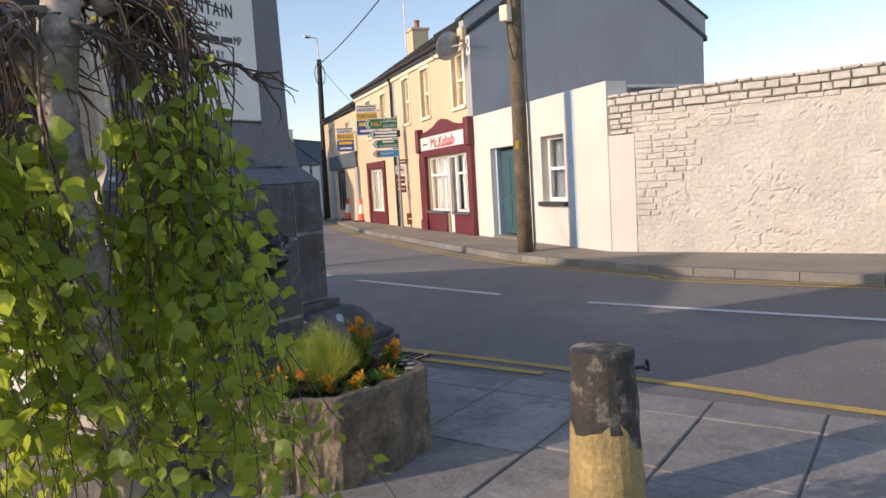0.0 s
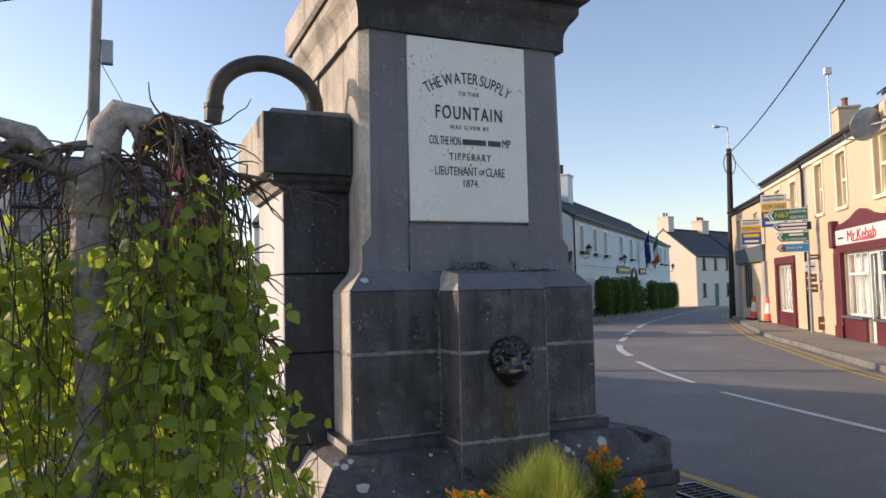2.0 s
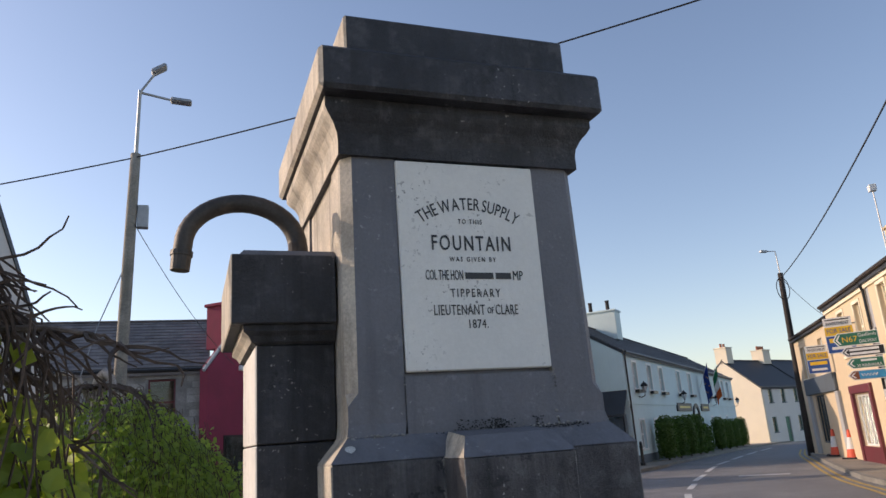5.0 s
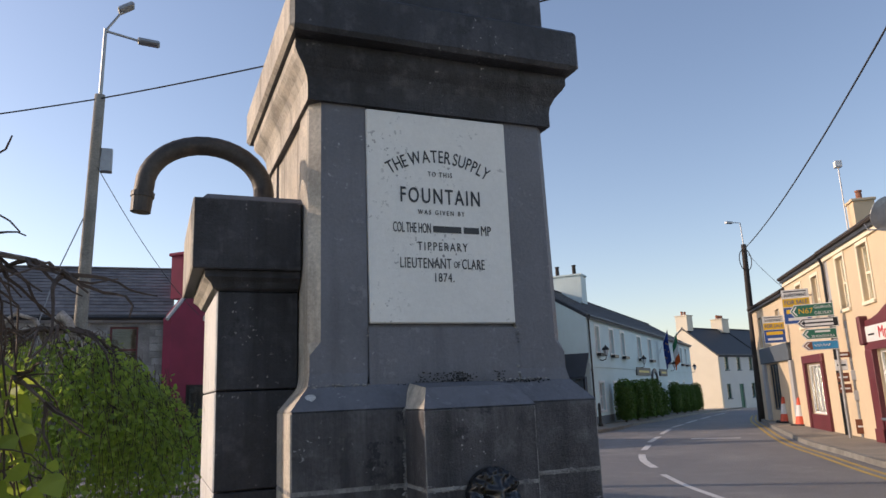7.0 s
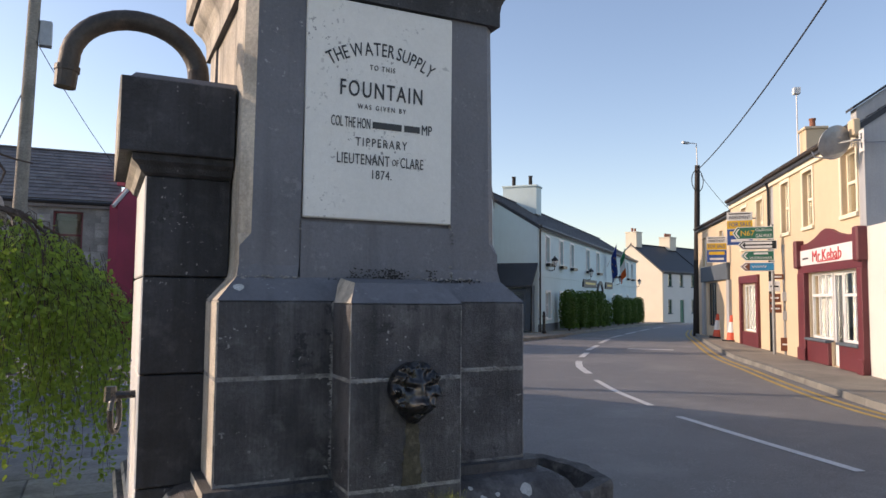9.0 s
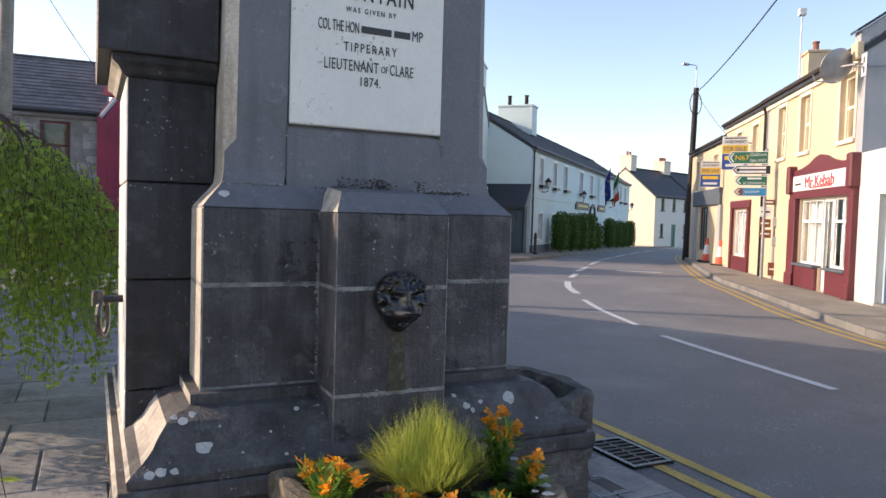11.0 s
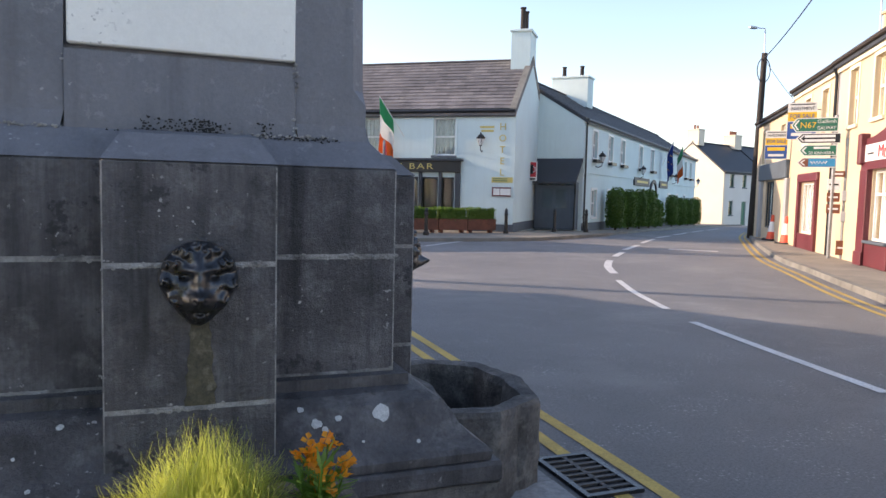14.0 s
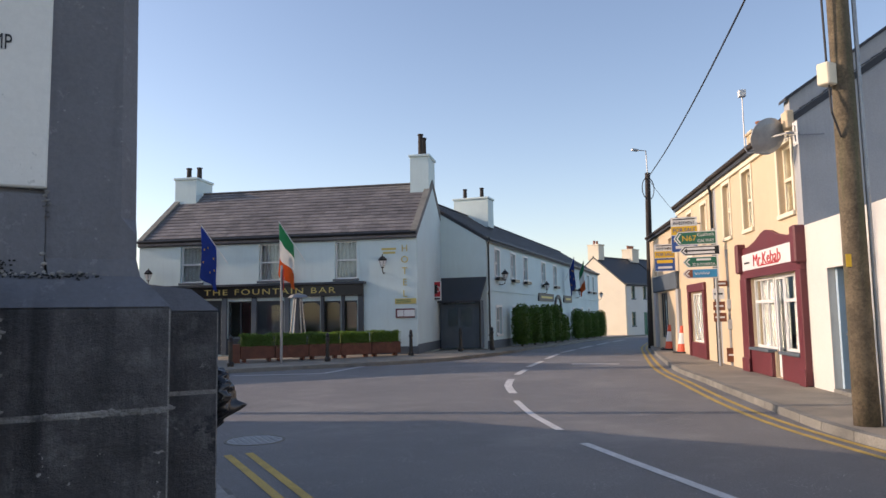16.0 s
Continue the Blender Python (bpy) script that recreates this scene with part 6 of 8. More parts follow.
for x0_, x1_, z0_, z1_ in ((1.35, 1.8, 2.5, 3.6), (0.1, 1.2, 0.5, 2.2)):
    w = part("window_frame", bx(x0_, -0.03, z0_, x1_, -0.001, z1_), M_BLACK, red)
    part("pane", bx(x0_ + 0.06, -0.04, z0_ + 0.06, x1_ - 0.06, -0.0305, z1_ - 0.06), M_GLASS, w)

wg = house("white_gable_house", (-4.1, 12.75), 180, 0.0, 2.2, 7.3, 0.0, 3.95, 5.5, [], M_WHITERENDER, M_SLATE_DARK, "white-rendered house whose gable faces the street", "house", slate=False, over=0.05, ym=4.22)


# ---- poles and wires ----
def pole(name, x, y, h, r, material, label, lean=(0, 0)):
    o = thing(name, pose(x, y, gz(x, y)), label, "utility pole")
    bm = bmesh.new()
    pts = [(lean[0] * i / 8, lean[1] * i / 8, h * i / 8) for i in range(9)]
    tube(bm, pts, r, r * 0.75, 12)
    for v in bm.verts:
        v.co += Vector((noise.noise(v.co * 6), noise.noise(v.co * 6 + Vector((7, 0, 0))), 0)) * 0.006
    part("shaft", bm, material, o, smooth=True)
    return o


p0 = pole("utility_pole", 8.72, 2.75, 9.0, 0.145, M_WOODPOLE, "weathered mossy wooden utility pole beside the kerb")
part("conduit", tube(bmesh.new(), [(0.13, -0.13, 0.1), (0.12, -0.12, 8.5)], 0.026, 0.026, 8), M_GALV, p0)
part("junction_box", bx(-0.3, -0.02, 4.15, -0.13, 0.14, 4.42, bevel=0.015), M_CREAMTRIM, p0, "cream junction box")
part("box_cable", tube(bmesh.new(), [(-0.22, 0.05, 9.0 - 0.6), (-0.25, 0.05, 6.0), (-0.22, 0.05, 4.42)], 0.014, 0.014, 6), M_CABLE, p0)
part("box_cable", tube(bmesh.new(), [(-0.2, 0.05, 4.15), (-0.26, 0.0, 3.8), (-0.14, -0.02, 3.5)], 0.012, 0.012, 6), M_CABLE, p0)
part("number_tag", bx(-0.13, -0.12, 1.95, -0.05, -0.11, 2.1, m=pose(0, 0, 0, 0, 0, -45)), M_SIGNYELLOW, p0)

p1 = pole("utility_pole", 22.9, 20.9, 7.7, 0.15, M_DARKPOLE, "dark tarred wooden utility pole at the footway's edge", (0.1, -0.1))
part("lamp_arm", tube(bmesh.new(), [(0.1, -0.1, 7.5), (0.08, -0.08, 8.7), (-0.2, 0.15, 8.75)], 0.03, 0.025, 6), M_GALV, p1)
part("lamp_head", bx(-0.5, 0.1, 8.7, -0.15, 0.25, 8.8, bevel=0.02), M_GALV, p1)
bm = bmesh.new()
tube(bm, [(0.1 + 0.35 * math.cos(a), -0.1, 7.0 + 0.5 * math.sin(a)) for a in [2 * math.pi * i / 16 for i in range(17)]], 0.02, 0.02, 5)
part("cable_coil", bm, M_CABLE, p1)

p2 = pole("street_lamp_pole", -2.74, 12.9, 8.0, 0.14, M_GREYPOLE, "grey weathered wooden pole carrying two street lamps", (0.2, -0.35))
part("lamp_mast", tube(bmesh.new(), [(0.2, -0.35, 7.6), (0.25, -0.6, 9.4)], 0.04, 0.035, 8), M_GALV, p2)
for a in ([(0.25, -0.6, 9.35), (0.55, -0.6, 9.85)], [(0.25, -0.6, 9.35), (0.92, -0.5, 9.27)]):
    part("lamp_arm", tube(bmesh.new(), a, 0.028, 0.025, 6), M_GALV, p2)
part("lamp_head", bx(-0.16, -0.12, -0.05, 0.2, 0.12, 0.06, bevel=0.03, m=pose(0.61, -0.6, 9.93, 0, -35, 0)), M_GALV, p2)
part("lamp_head", bx(-0.1, -0.11, -0.05, 0.35, 0.11, 0.05, bevel=0.03, m=pose(0.97, -0.5, 9.27, 0, 4, 0)), M_GALV, p2)
part("meter_box", bx(0.28, -0.36, 6.35, 0.5, -0.18, 6.85, bevel=0.015), M_GALV, p2)
part("stay_wire", tube(bmesh.new(), [(0.1, -0.2, 5.6), (-0.35, -0.5, 4.2), (-0.75, -0.9, 2.4)], 0.012, 0.012, 5), M_GALV, p2)


def wire(a, b, sag, r, label):
    a, b = Vector(a), Vector(b)
    pts = []
    for i in range(25):
        t = i / 24
        p = a.lerp(b, t)
        p.z -= sag * 4 * t * (1 - t)
        pts.append(p)
    o = part("overhead_cable", tube(bmesh.new(), pts, r, r, 5), M_CABLE)
    return tagged(o, label, "cable")


W_TOP, E_TOP, N_TOP = (-2.55, 12.5, 7.9), (8.72, 2.75, 7.45), (23.0, 20.8, 7.4)
wire(W_TOP, (8.72, 2.75, 8.3), 0.2, 0.016, "black twisted overhead cable between two poles")
wire(W_TOP, (-20, 16, 5.5), 0.4, 0.016, "black twisted overhead cable that leaves towards the west")
wire(N_TOP, E_TOP, 0.35, 0.02, "black overhead cable along the shops")
wire(N_TOP, (21.0, 17.0, 4.9), 0.1, 0.01, "thin cable from the pole to a house")
wire((-2.5, 12.5, 6.4), (0.0, 20.7, 4.35), 0.25, 0.008, "thin cable from the pole to the stone house")
wire(E_TOP, (8.0, -25, 8.2), 0.4, 0.016, "black overhead cable along the street")


# ---- signs at the shops ----
def facing(x, y, z, cx=-1.27, cy=-3.0):
    return pose(x, y, z, 0, 0, -math.degrees(math.atan2(x - cx, y - cy)))


def arrow_board(parent, x0, x1, z0, z1, fill, edge, y=-0.06):
    zm = (z0 + z1) / 2
    q = [(x0, zm), (x0 + 0.12, z0), (x1, z0), (x1, z1), (x0 + 0.12, z1)]
    def plate(q, ya, yb, mt, nm, par):
        bm = bmesh.new()
        a = [bm.verts.new((x, ya, z)) for x, z in q]
        b = [bm.verts.new((x, yb, z)) for x, z in q]
        for i in range(len(q)):
            bm.faces.new((a[i], b[i], b[(i + 1) % len(q)], a[(i + 1) % len(q)]))
        bm.faces.new(a), bm.faces.new(b[::-1])
        bmesh.ops.recalc_face_normals(bm, faces=bm.faces[:])
        return part(nm, bm, mt, par)
    b = plate(q, y, y + 0.02, edge, "board", parent)
    q2 = [(x0 + 0.035, zm), (x0 + 0.135, z0 + 0.02), (x1 - 0.02, z0 + 0.02), (x1 - 0.02, z1 - 0.02), (x0 + 0.135, z1 - 0.02)]
    plate(q2, y - 0.004, y - 0.0005, fill, "face", b)
    q3 = [(x0 + 0.07, zm), (x0 + 0.15, z0 + 0.05), (x0 + 0.19, z0 + 0.05), (x0 + 0.11, zm), (x0 + 0.19, z1 - 0.05), (x0 + 0.15, z1 - 0.05)]
    plate(q3, y - 0.008, y - 0.0045, M_SIGNWHITE, "chevron", b)
    return b


ds = thing("direction_sign", facing(14.9, 10.23, 0.1), "stack of green, black and blue direction boards on a grey post", "road sign")
part("post", tube(bmesh.new(), [(0, 0, 0), (0, 0, 3.45)], 0.045, 0.045, 10), M_GALV, ds)
b1 = arrow_board(ds, -0.98, 0.05, 3.06, 3.40, M_SIGNGREEN, M_SIGNWHITE)
lettering("N67", 0.2, -0.6, -0.067, 3.22, M_SIGNYELLOW, b1, depth=0.002)
lettering("GALWAY", 0.12, -0.2, -0.067, 3.15, M_SIGNWHITE, b1, width=0.4, depth=0.002)
lettering("Gaillimh", 0.12, -0.2, -0.067, 3.305, M_SIGNWHITE, b1, width=0.4, depth=0.002)
b2 = arrow_board(ds, -0.85, 0.12, 2.78, 3.03, M_BLACK, M_SIGNWHITE)
for z, a in ((2.955, 0.06), (2.855, 0.02)):
    part("word_bar", bx(-0.66, -0.068, z - 0.03, 0.0, -0.0645, z + 0.03), M_SIGNWHITE, b2)
b3 = arrow_board(ds, -0.78, 0.05, 2.48, 2.75, M_SIGNGREEN, M_SIGNWHITE)
lettering("20 KINVARRA", 0.1, -0.28, -0.067, 2.55, M_SIGNWHITE, b3, width=0.55, depth=0.002)
part("word_bar", bx(-0.45, -0.068, 2.65, -0.1, -0.0645, 2.70), M_SIGNWHITE, b3)
b4 = arrow_board(ds, -0.8, 0.05, 2.2, 2.44, M_SIGNBROWN, M_SIGNWHITE)
part("blue_face", bx(-0.55, -0.07, 2.225, 0.03, -0.0645, 2.415), M_SIGNCYAN, b4)
part("wave", tube(bmesh.new(), [(-0.5 + 0.035 * i, -0.073, 2.32 + 0.03 * (-1) ** i) for i in range(11)], 0.012, 0.012, 4), M_SIGNWHITE, b4)

bs = thing("tourist_sign", facing(15.05, 10.13, 0.1), "brown tourist boards and grey boxes on a slim post", "road sign")
part("post", tube(bmesh.new(), [(0.1, 0, 0), (0.1, 0, 2.9)], 0.04, 0.04, 10), M_GALV, bs)
for i, (x0, x1, z0, z1) in enumerate(((0.13, 0.46, 2.06, 2.55), (-0.2, 0.08, 1.98, 2.12), (-0.28, -0.0, 1.66, 1.93), (-0.28, 0.0, 1.38, 1.6), (-0.28, 0.02, 1.1, 1.32), (-0.02, 0.36, 0.1, 0.45))):
    t = part("board", bx(x0, -0.08, z0, x1, -0.05, z1, bevel=0.006), M_SIGNBROWN if i not in (2,) else M_SIGNWHITE, bs)
    part("word_bar", bx(x0 + 0.04, -0.086, (z0 + z1) / 2 - 0.02, x1 - 0.04, -0.0805, (z0 + z1) / 2 + 0.02), M_SIGNWHITE if i != 2 else M_BLACK, t)
for z in (0.9, 1.4):
    part("cabinet", bx(0.04, -0.12, z, 0.24, 0.02, z + 0.25, bevel=0.015), M_GREYRENDER, bs)


def sale_board(m, k):
    o = thing("for_sale_board", m, "white, yellow and blue estate board on a bracket", "sign board", "estate boards")
    part("panel", bx(-0.36 * k, -0.02, -0.5 * k, 0.36 * k, 0.0, 0.5 * k), M_SIGNWHITE, o)
    y = part("yellow_band", bx(-0.35 * k, -0.026, 0.0, 0.35 * k, -0.0205, 0.24 * k), M_SIGNYELLOW, o)
    lettering("FOR SALE", 0.17 * k, 0, -0.03, 0.12 * k, M_SIGNBLUE, y, width=0.6 * k, depth=0.002)
    lettering("INVESTMENT", 0.13 * k, 0, -0.024, 0.33 * k, M_BLACK, o, width=0.58 * k, depth=0.002)
    part("word_bar", bx(-0.3 * k, -0.024, 0.43 * k, 0.3 * k, -0.0205, 0.46 * k), M_BLACK, o)
    b = part("blue_band", bx(-0.35 * k, -0.026, -0.48 * k, 0.35 * k, -0.0205, -0.02 * k), M_SIGNBLUE, o)
    part("word_bar", bx(-0.28 * k, -0.031, -0.2 * k, 0.28 * k, -0.0265, -0.08 * k), M_SIGNYELLOW, b)
    part("word_bar", bx(-0.25 * k, -0.031, -0.4 * k, 0.25 * k, -0.0265, -0.32 * k), M_SIGNWHITE, b)
    part("bracket", tube(bmesh.new(), [(0.36 * k, 0, 0.3 * k), (0.8 * k, 0.1, 0.3 * k)], 0.02, 0.02, 5), M_GALV, o)
    return o


SALE1, SALE2 = (16.31, 12.54, 3.70), (18.35, 15.38, 3.30)
sale_board(facing(*SALE1), 1.02)
sale_board(facing(*SALE2), 0.92)


def cone(x, y, big=1.0):
    o = thing("traffic_cone", pose(x, y, 0.105), "red traffic cone with a white sleeve on the footway", "traffic cone", "traffic cones")
    part("base", bx(-0.24 * big, -0.24 * big, 0, 0.24 * big, 0.24 * big, 0.05, bevel=0.01), M_BLACK, o)
    part("body", lathe(bmesh.new(), [(0.19 * big, 0.05), (0.145 * big, 0.3)], 16), M_ORANGE, o)
    part("sleeve", lathe(bmesh.new(), [(0.146 * big, 0.301), (0.085 * big, 0.66)], 16), M_SIGNWHITE, o)
    part("tip", lathe(bmesh.new(), [(0.085 * big, 0.661), (0.05 * big, 0.88), (0.03, 0.9)], 16), M_ORANGE, o)
    return o


cone(18.6, 15.0), cone(19.85, 16.8), cone(20.35, 17.25)


# ---- bollards and street furniture ----
def iron_bollard(x, y):
    o = part("iron_bollard", lathe(bmesh.new(), [(0.1, 0.1), (0.1, 0.2), (0.065, 0.24), (0.055, 0.75), (0.075, 0.77), (0.075, 0.82), (0.05, 0.85), (0.06, 0.92), (0.03, 1.0)], 14, cx=x, cy=y), M_BLACK)
    return tagged(o, "black cast-iron bollard on the footway's edge", "bollard", "iron bollards")


for p in ((11.15, 20.38), (7.74, 19.3), (13.9, 21.75), (15.24, 21.6), (4.7, 19.0)):
    iron_bollard(*p)

sb = thing("stone_bollard", pose(0.09, -2.1, 0.012), "tapered stone bollard with worn yellow and black paint", "bollard")


def bollard_piece(z0, z1, r0, r1, seed):
    bm = bmesh.new()
    lathe(bm, [(r0 + (r1 - r0) * k / 8, z0 + (z1 - z0) * k / 8) for k in range(9)], 24)
    for v in bm.verts:
        if abs(v.co.z - 0.33) < 0.003:
            v.co.z += 0.13 * noise.noise(Vector((v.co.x * 9, v.co.y * 9, 0.5)))
        v.co += Vector((v.co.x, v.co.y, 0)) * 0.05 * noise.noise(v.co * 14)
    return bm


part("lower_shaft", bollard_piece(0.0, 0.33, 0.165, 0.148, 1), M_BOLLARD, sb, "yellow paint flaking off stone")
part("upper_shaft", bollard_piece(0.331, 0.66, 0.148, 0.132, 2), M_BOLLARDTOP, sb, "black paint flaking off stone")
part("top", lathe(bmesh.new(), [(0.134, 0.661), (0.136, 0.69), (0.128, 0.705), (0.09, 0.712), (0.02, 0.714)], 24), M_BOLLARDTOP, sb)
part("hook", tube(bmesh.new(), [(0.1, -0.1, 0.6), (0.13, -0.13, 0.6), (0.15, -0.145, 0.585), (0.165, -0.14, 0.6), (0.16, -0.135, 0.625)], 0.009, 0.009, 6), M_IRON, sb)

wb = thing("stone_bollard", pose(-1.2, 6.95, 0.0), "square grey stone bollard that carries a chain", "bollard")
part("shaft", rough_block(-0.13, -0.13, 0, 0.13, 0.13, 0.72, 5, 0.012, 4), M_GREYSTONE, wb)
ch = bmesh.new()
ca, cb = Vector((-1.1, 6.9, 0.6)), Vector((1.2, 4.6, 0.6))
for i in range(60):
    t = (i + 0.5) / 60
    p = ca.lerp(cb, t)
    p.z -= 0.28 * 4 * t * (1 - t)
    m = Matrix.Translation(p) @ Matrix.Rotation(radians(90 * (i % 2)), 4, (cb - ca).normalized()) @ Matrix.Rotation(math.atan2((cb - ca).y, (cb - ca).x), 4, "Z")
    ringp = [m @ Vector((0.032 * math.cos(a), 0.016 * math.sin(a), 0)) for a in [2 * math.pi * k / 8 for k in range(9)]]
    tube(ch, ringp, 0.006, 0.006, 4)
tagged(part("chain", ch, M_IRON), "black iron chain slung between stone bollards", "chain")

st = thing("stop_sign", pose(6.27, 19.3, 0.1, 0, 0, 75), "red and white traffic sign on a grey post seen edge-on", "road sign")
part("post", tube(bmesh.new(), [(0, 0, 0), (0, 0, 3.0)], 0.04, 0.04, 8), M_GALV, st)
part("disc", lathe(bmesh.new(), [(0.36, -0.01), (0.36, 0.01)], 8, pose(0, -0.06, 2.55, 90, 0, 0) @ pose(0, 0, 0, 0, 0, 22.5)), M_SIGNRED, st)
part("word_bar", bx(-0.24, -0.078, 2.47, 0.24, -0.0715, 2.63), M_SIGNWHITE, st)

ph = thing("patio_heater", pose(7.75, 22.6, 0.1), "steel pyramid patio heater outside the pub", "heater")
part("base", bx(-0.25, -0.25, 0, 0.25, 0.25, 0.5, bevel=0.02), M_GALV, ph)
for sx in (-1, 1):
    for sy in (-1, 1):
        part("leg", tube(bmesh.new(), [(0.24 * sx, 0.24 * sy, 0.5), (0.1 * sx, 0.1 * sy, 2.1)], 0.02, 0.02, 6), M_GALV, ph)
part("hood", lathe(bmesh.new(), [(0.42, 2.1), (0.3, 2.2), (0.05, 2.26)], 4, pose(0, 0, 0, 0, 0, 45)), M_GALV, ph)


# ---- planting ----
def leaf_cloud(bm, pts, size, rnd, up=0.3):
    for p in pts:
        d = Vector((rnd.uniform(-1, 1), rnd.uniform(-1, 1), rnd.uniform(-0.6, 1))).normalized()
        n = Vector((rnd.uniform(-1, 1), rnd.uniform(-1, 1), rnd.uniform(-1, 1) + up)).normalized()
        s = d.cross(n)
        if s.length < 1e-3:
            continue
        s.normalize()
        L, w = size * rnd.uniform(0.7, 1.2), size * rnd.uniform(0.3, 0.5)
        a = [bm.verts.new(p), bm.verts.new(p + d * L * 0.45 + s * w), bm.verts.new(p + d * L), bm.verts.new(p + d * L * 0.45 - s * w)]
        bm.faces.new(a)
    return bm


def hedge_part(parent, x0, y0, z0, x1, y1, z1, n, size, seed, material=None, name="hedge"):
    rnd = random.Random(seed)
    core = bx(x0 + size, y0 + size, z0, x1 - size, y1 - size, z1 - size)
    pts = []
    for _k in range(n):
        p = [rnd.uniform(x0, x1), rnd.uniform(y0, y1), rnd.uniform(z0, z1)]
        f = rnd.choice((0, 0, 1, 1, 2, 2))
        if f == 0:
            p[1] = y0 + rnd.uniform(-0.3, 1) * size
        elif f == 1:
            p[2] = z1 + rnd.uniform(-1.2, 0.5) * size
        else:
            p[rnd.choice((0, 1))] += 0
        pts.append(Vector(p) + Vector((0, 0, size * 0.8 * noise.noise(Vector(p) * 4))))
    leaf_cloud(core, pts, size, rnd)
    return part(name, core, material or M_HEDGE, parent)


def corten_planter(x, y, rz, L, seed):
    o = thing("steel_planter", pose(x, y, 0.105, 0, 0, rz), "rust-brown steel planter box with a clipped green hedge", "planter", "rusty planters")
    part("box", bx(0.01, 0, 0.1, L - 0.01, 0.38, 0.5, bevel=0.006), M_CORTEN, o)
    for a in (0.12, L - 0.2):
        part("leg", bx(a, 0.05, 0, a + 0.08, 0.33, 0.1), M_CORTEN, o)
    hedge_part(o, 0.02, 0.0, 0.45, L - 0.02, 0.38, 0.86, 1500, 0.05, seed)
    return o


for i in range(5):
    corten_planter(5.3 + 1.12 * i, 20.55 + 0.02 * i, 0.7, 1.11, 20 + i)
part("end_panel", bx(5.05, 20.5, 0.105, 5.28, 20.95, 0.68, bevel=0.006), M_CORTEN)
tagged(bpy.data.objects["end_panel"], "rust-brown steel end panel of the planters", "panel")
corten_planter(0.2, 20.0, 0, 1.3, 31), corten_planter(1.55, 20.0, 0, 1.3, 32)


def clipped_conifer(x, y, z, r, h, seed):
    rnd = random.Random(seed)
    o = thing("clipped_conifer", pose(x, y, z), "dense clipped dark green conifer column", "shrub", "clipped conifers")
    bm = bmesh.new()
    lathe(bm, [(r * 0.5, 0.12), (r * 0.8, 0.35), (r * 0.88, h * 0.5), (r * 0.8, h * 0.8), (r * 0.4, h * 0.95)], 12)
    pts = []
    for _k in range(1500):
        a, t = rnd.uniform(0, 2 * math.pi), rnd.random()
        rr = r * (0.62 + 0.42 * math.sin(math.pi * min(1, 0.18 + t * 0.75)) ** 0.6) * (1 if t < 0.9 else 1 - (t - 0.9) * 6)
        rr *= 1 + 0.12 * noise.noise(Vector((math.cos(a) * 2, math.sin(a) * 2, t * 5 + seed)))
        pts.append(Vector((rr * math.cos(a), rr * math.sin(a), 0.1 + t * (h - 0.1))))
    leaf_cloud(bm, pts, 0.09, rnd)
    part("foliage", bm, M_CONIFER, o)
    part("stem", tube(bmesh.new(), [(0, 0, 0), (0, 0, 0.3)], 0.05, 0.05, 6), M_TWIG, o)


for i, (x, h) in enumerate(((3.4, 1.95), (5.9, 1.95), (8.4, 2.05), (10.8, 2.1), (12.6, 1.6), (17.9, 2.0), (21.2, 1.9), (24.4, 1.95), (27.6, 2.1))):
    p = WM @ Vector((x, -0.6, 0))
    clipped_conifer(p.x, p.y, gz(p.x, p.y) + 0.1, 0.43, h, 40 + i)


def leafy(bm, p, d, size, rnd):
    """One birch leaf: a folded, pointed blade."""
    n = Vector((rnd.gauss(0, 1), rnd.gauss(0, 1), rnd.gauss(0.3, 0.6)))
    s = d.cross(n)
    if s.length < 1e-3:
        return
    s.normalize()
    n = s.cross(d).normalized()
    L, w = size * rnd.uniform(0.7, 1.15), size * rnd.uniform(0.34, 0.46)
    b, t = bm.verts.new(p), bm.verts.new(p + d * L + n * L * 0.08)
    m = bm.verts.new(p + d * L * 0.4 - n * L * 0.06)
    l1, l2 = bm.verts.new(p + d * L * 0.22 + s * w * 0.9), bm.verts.new(p + d * L * 0.5 + s * w)
    r1, r2 = bm.verts.new(p + d * L * 0.22 - s * w * 0.9), bm.verts.new(p + d * L * 0.5 - s * w)
    for q in ((b, m, l1), (l1, m, l2), (l2, m, t), (b, r1, m), (r1, r2, m), (r2, t, m)):
        bm.faces.new(q)


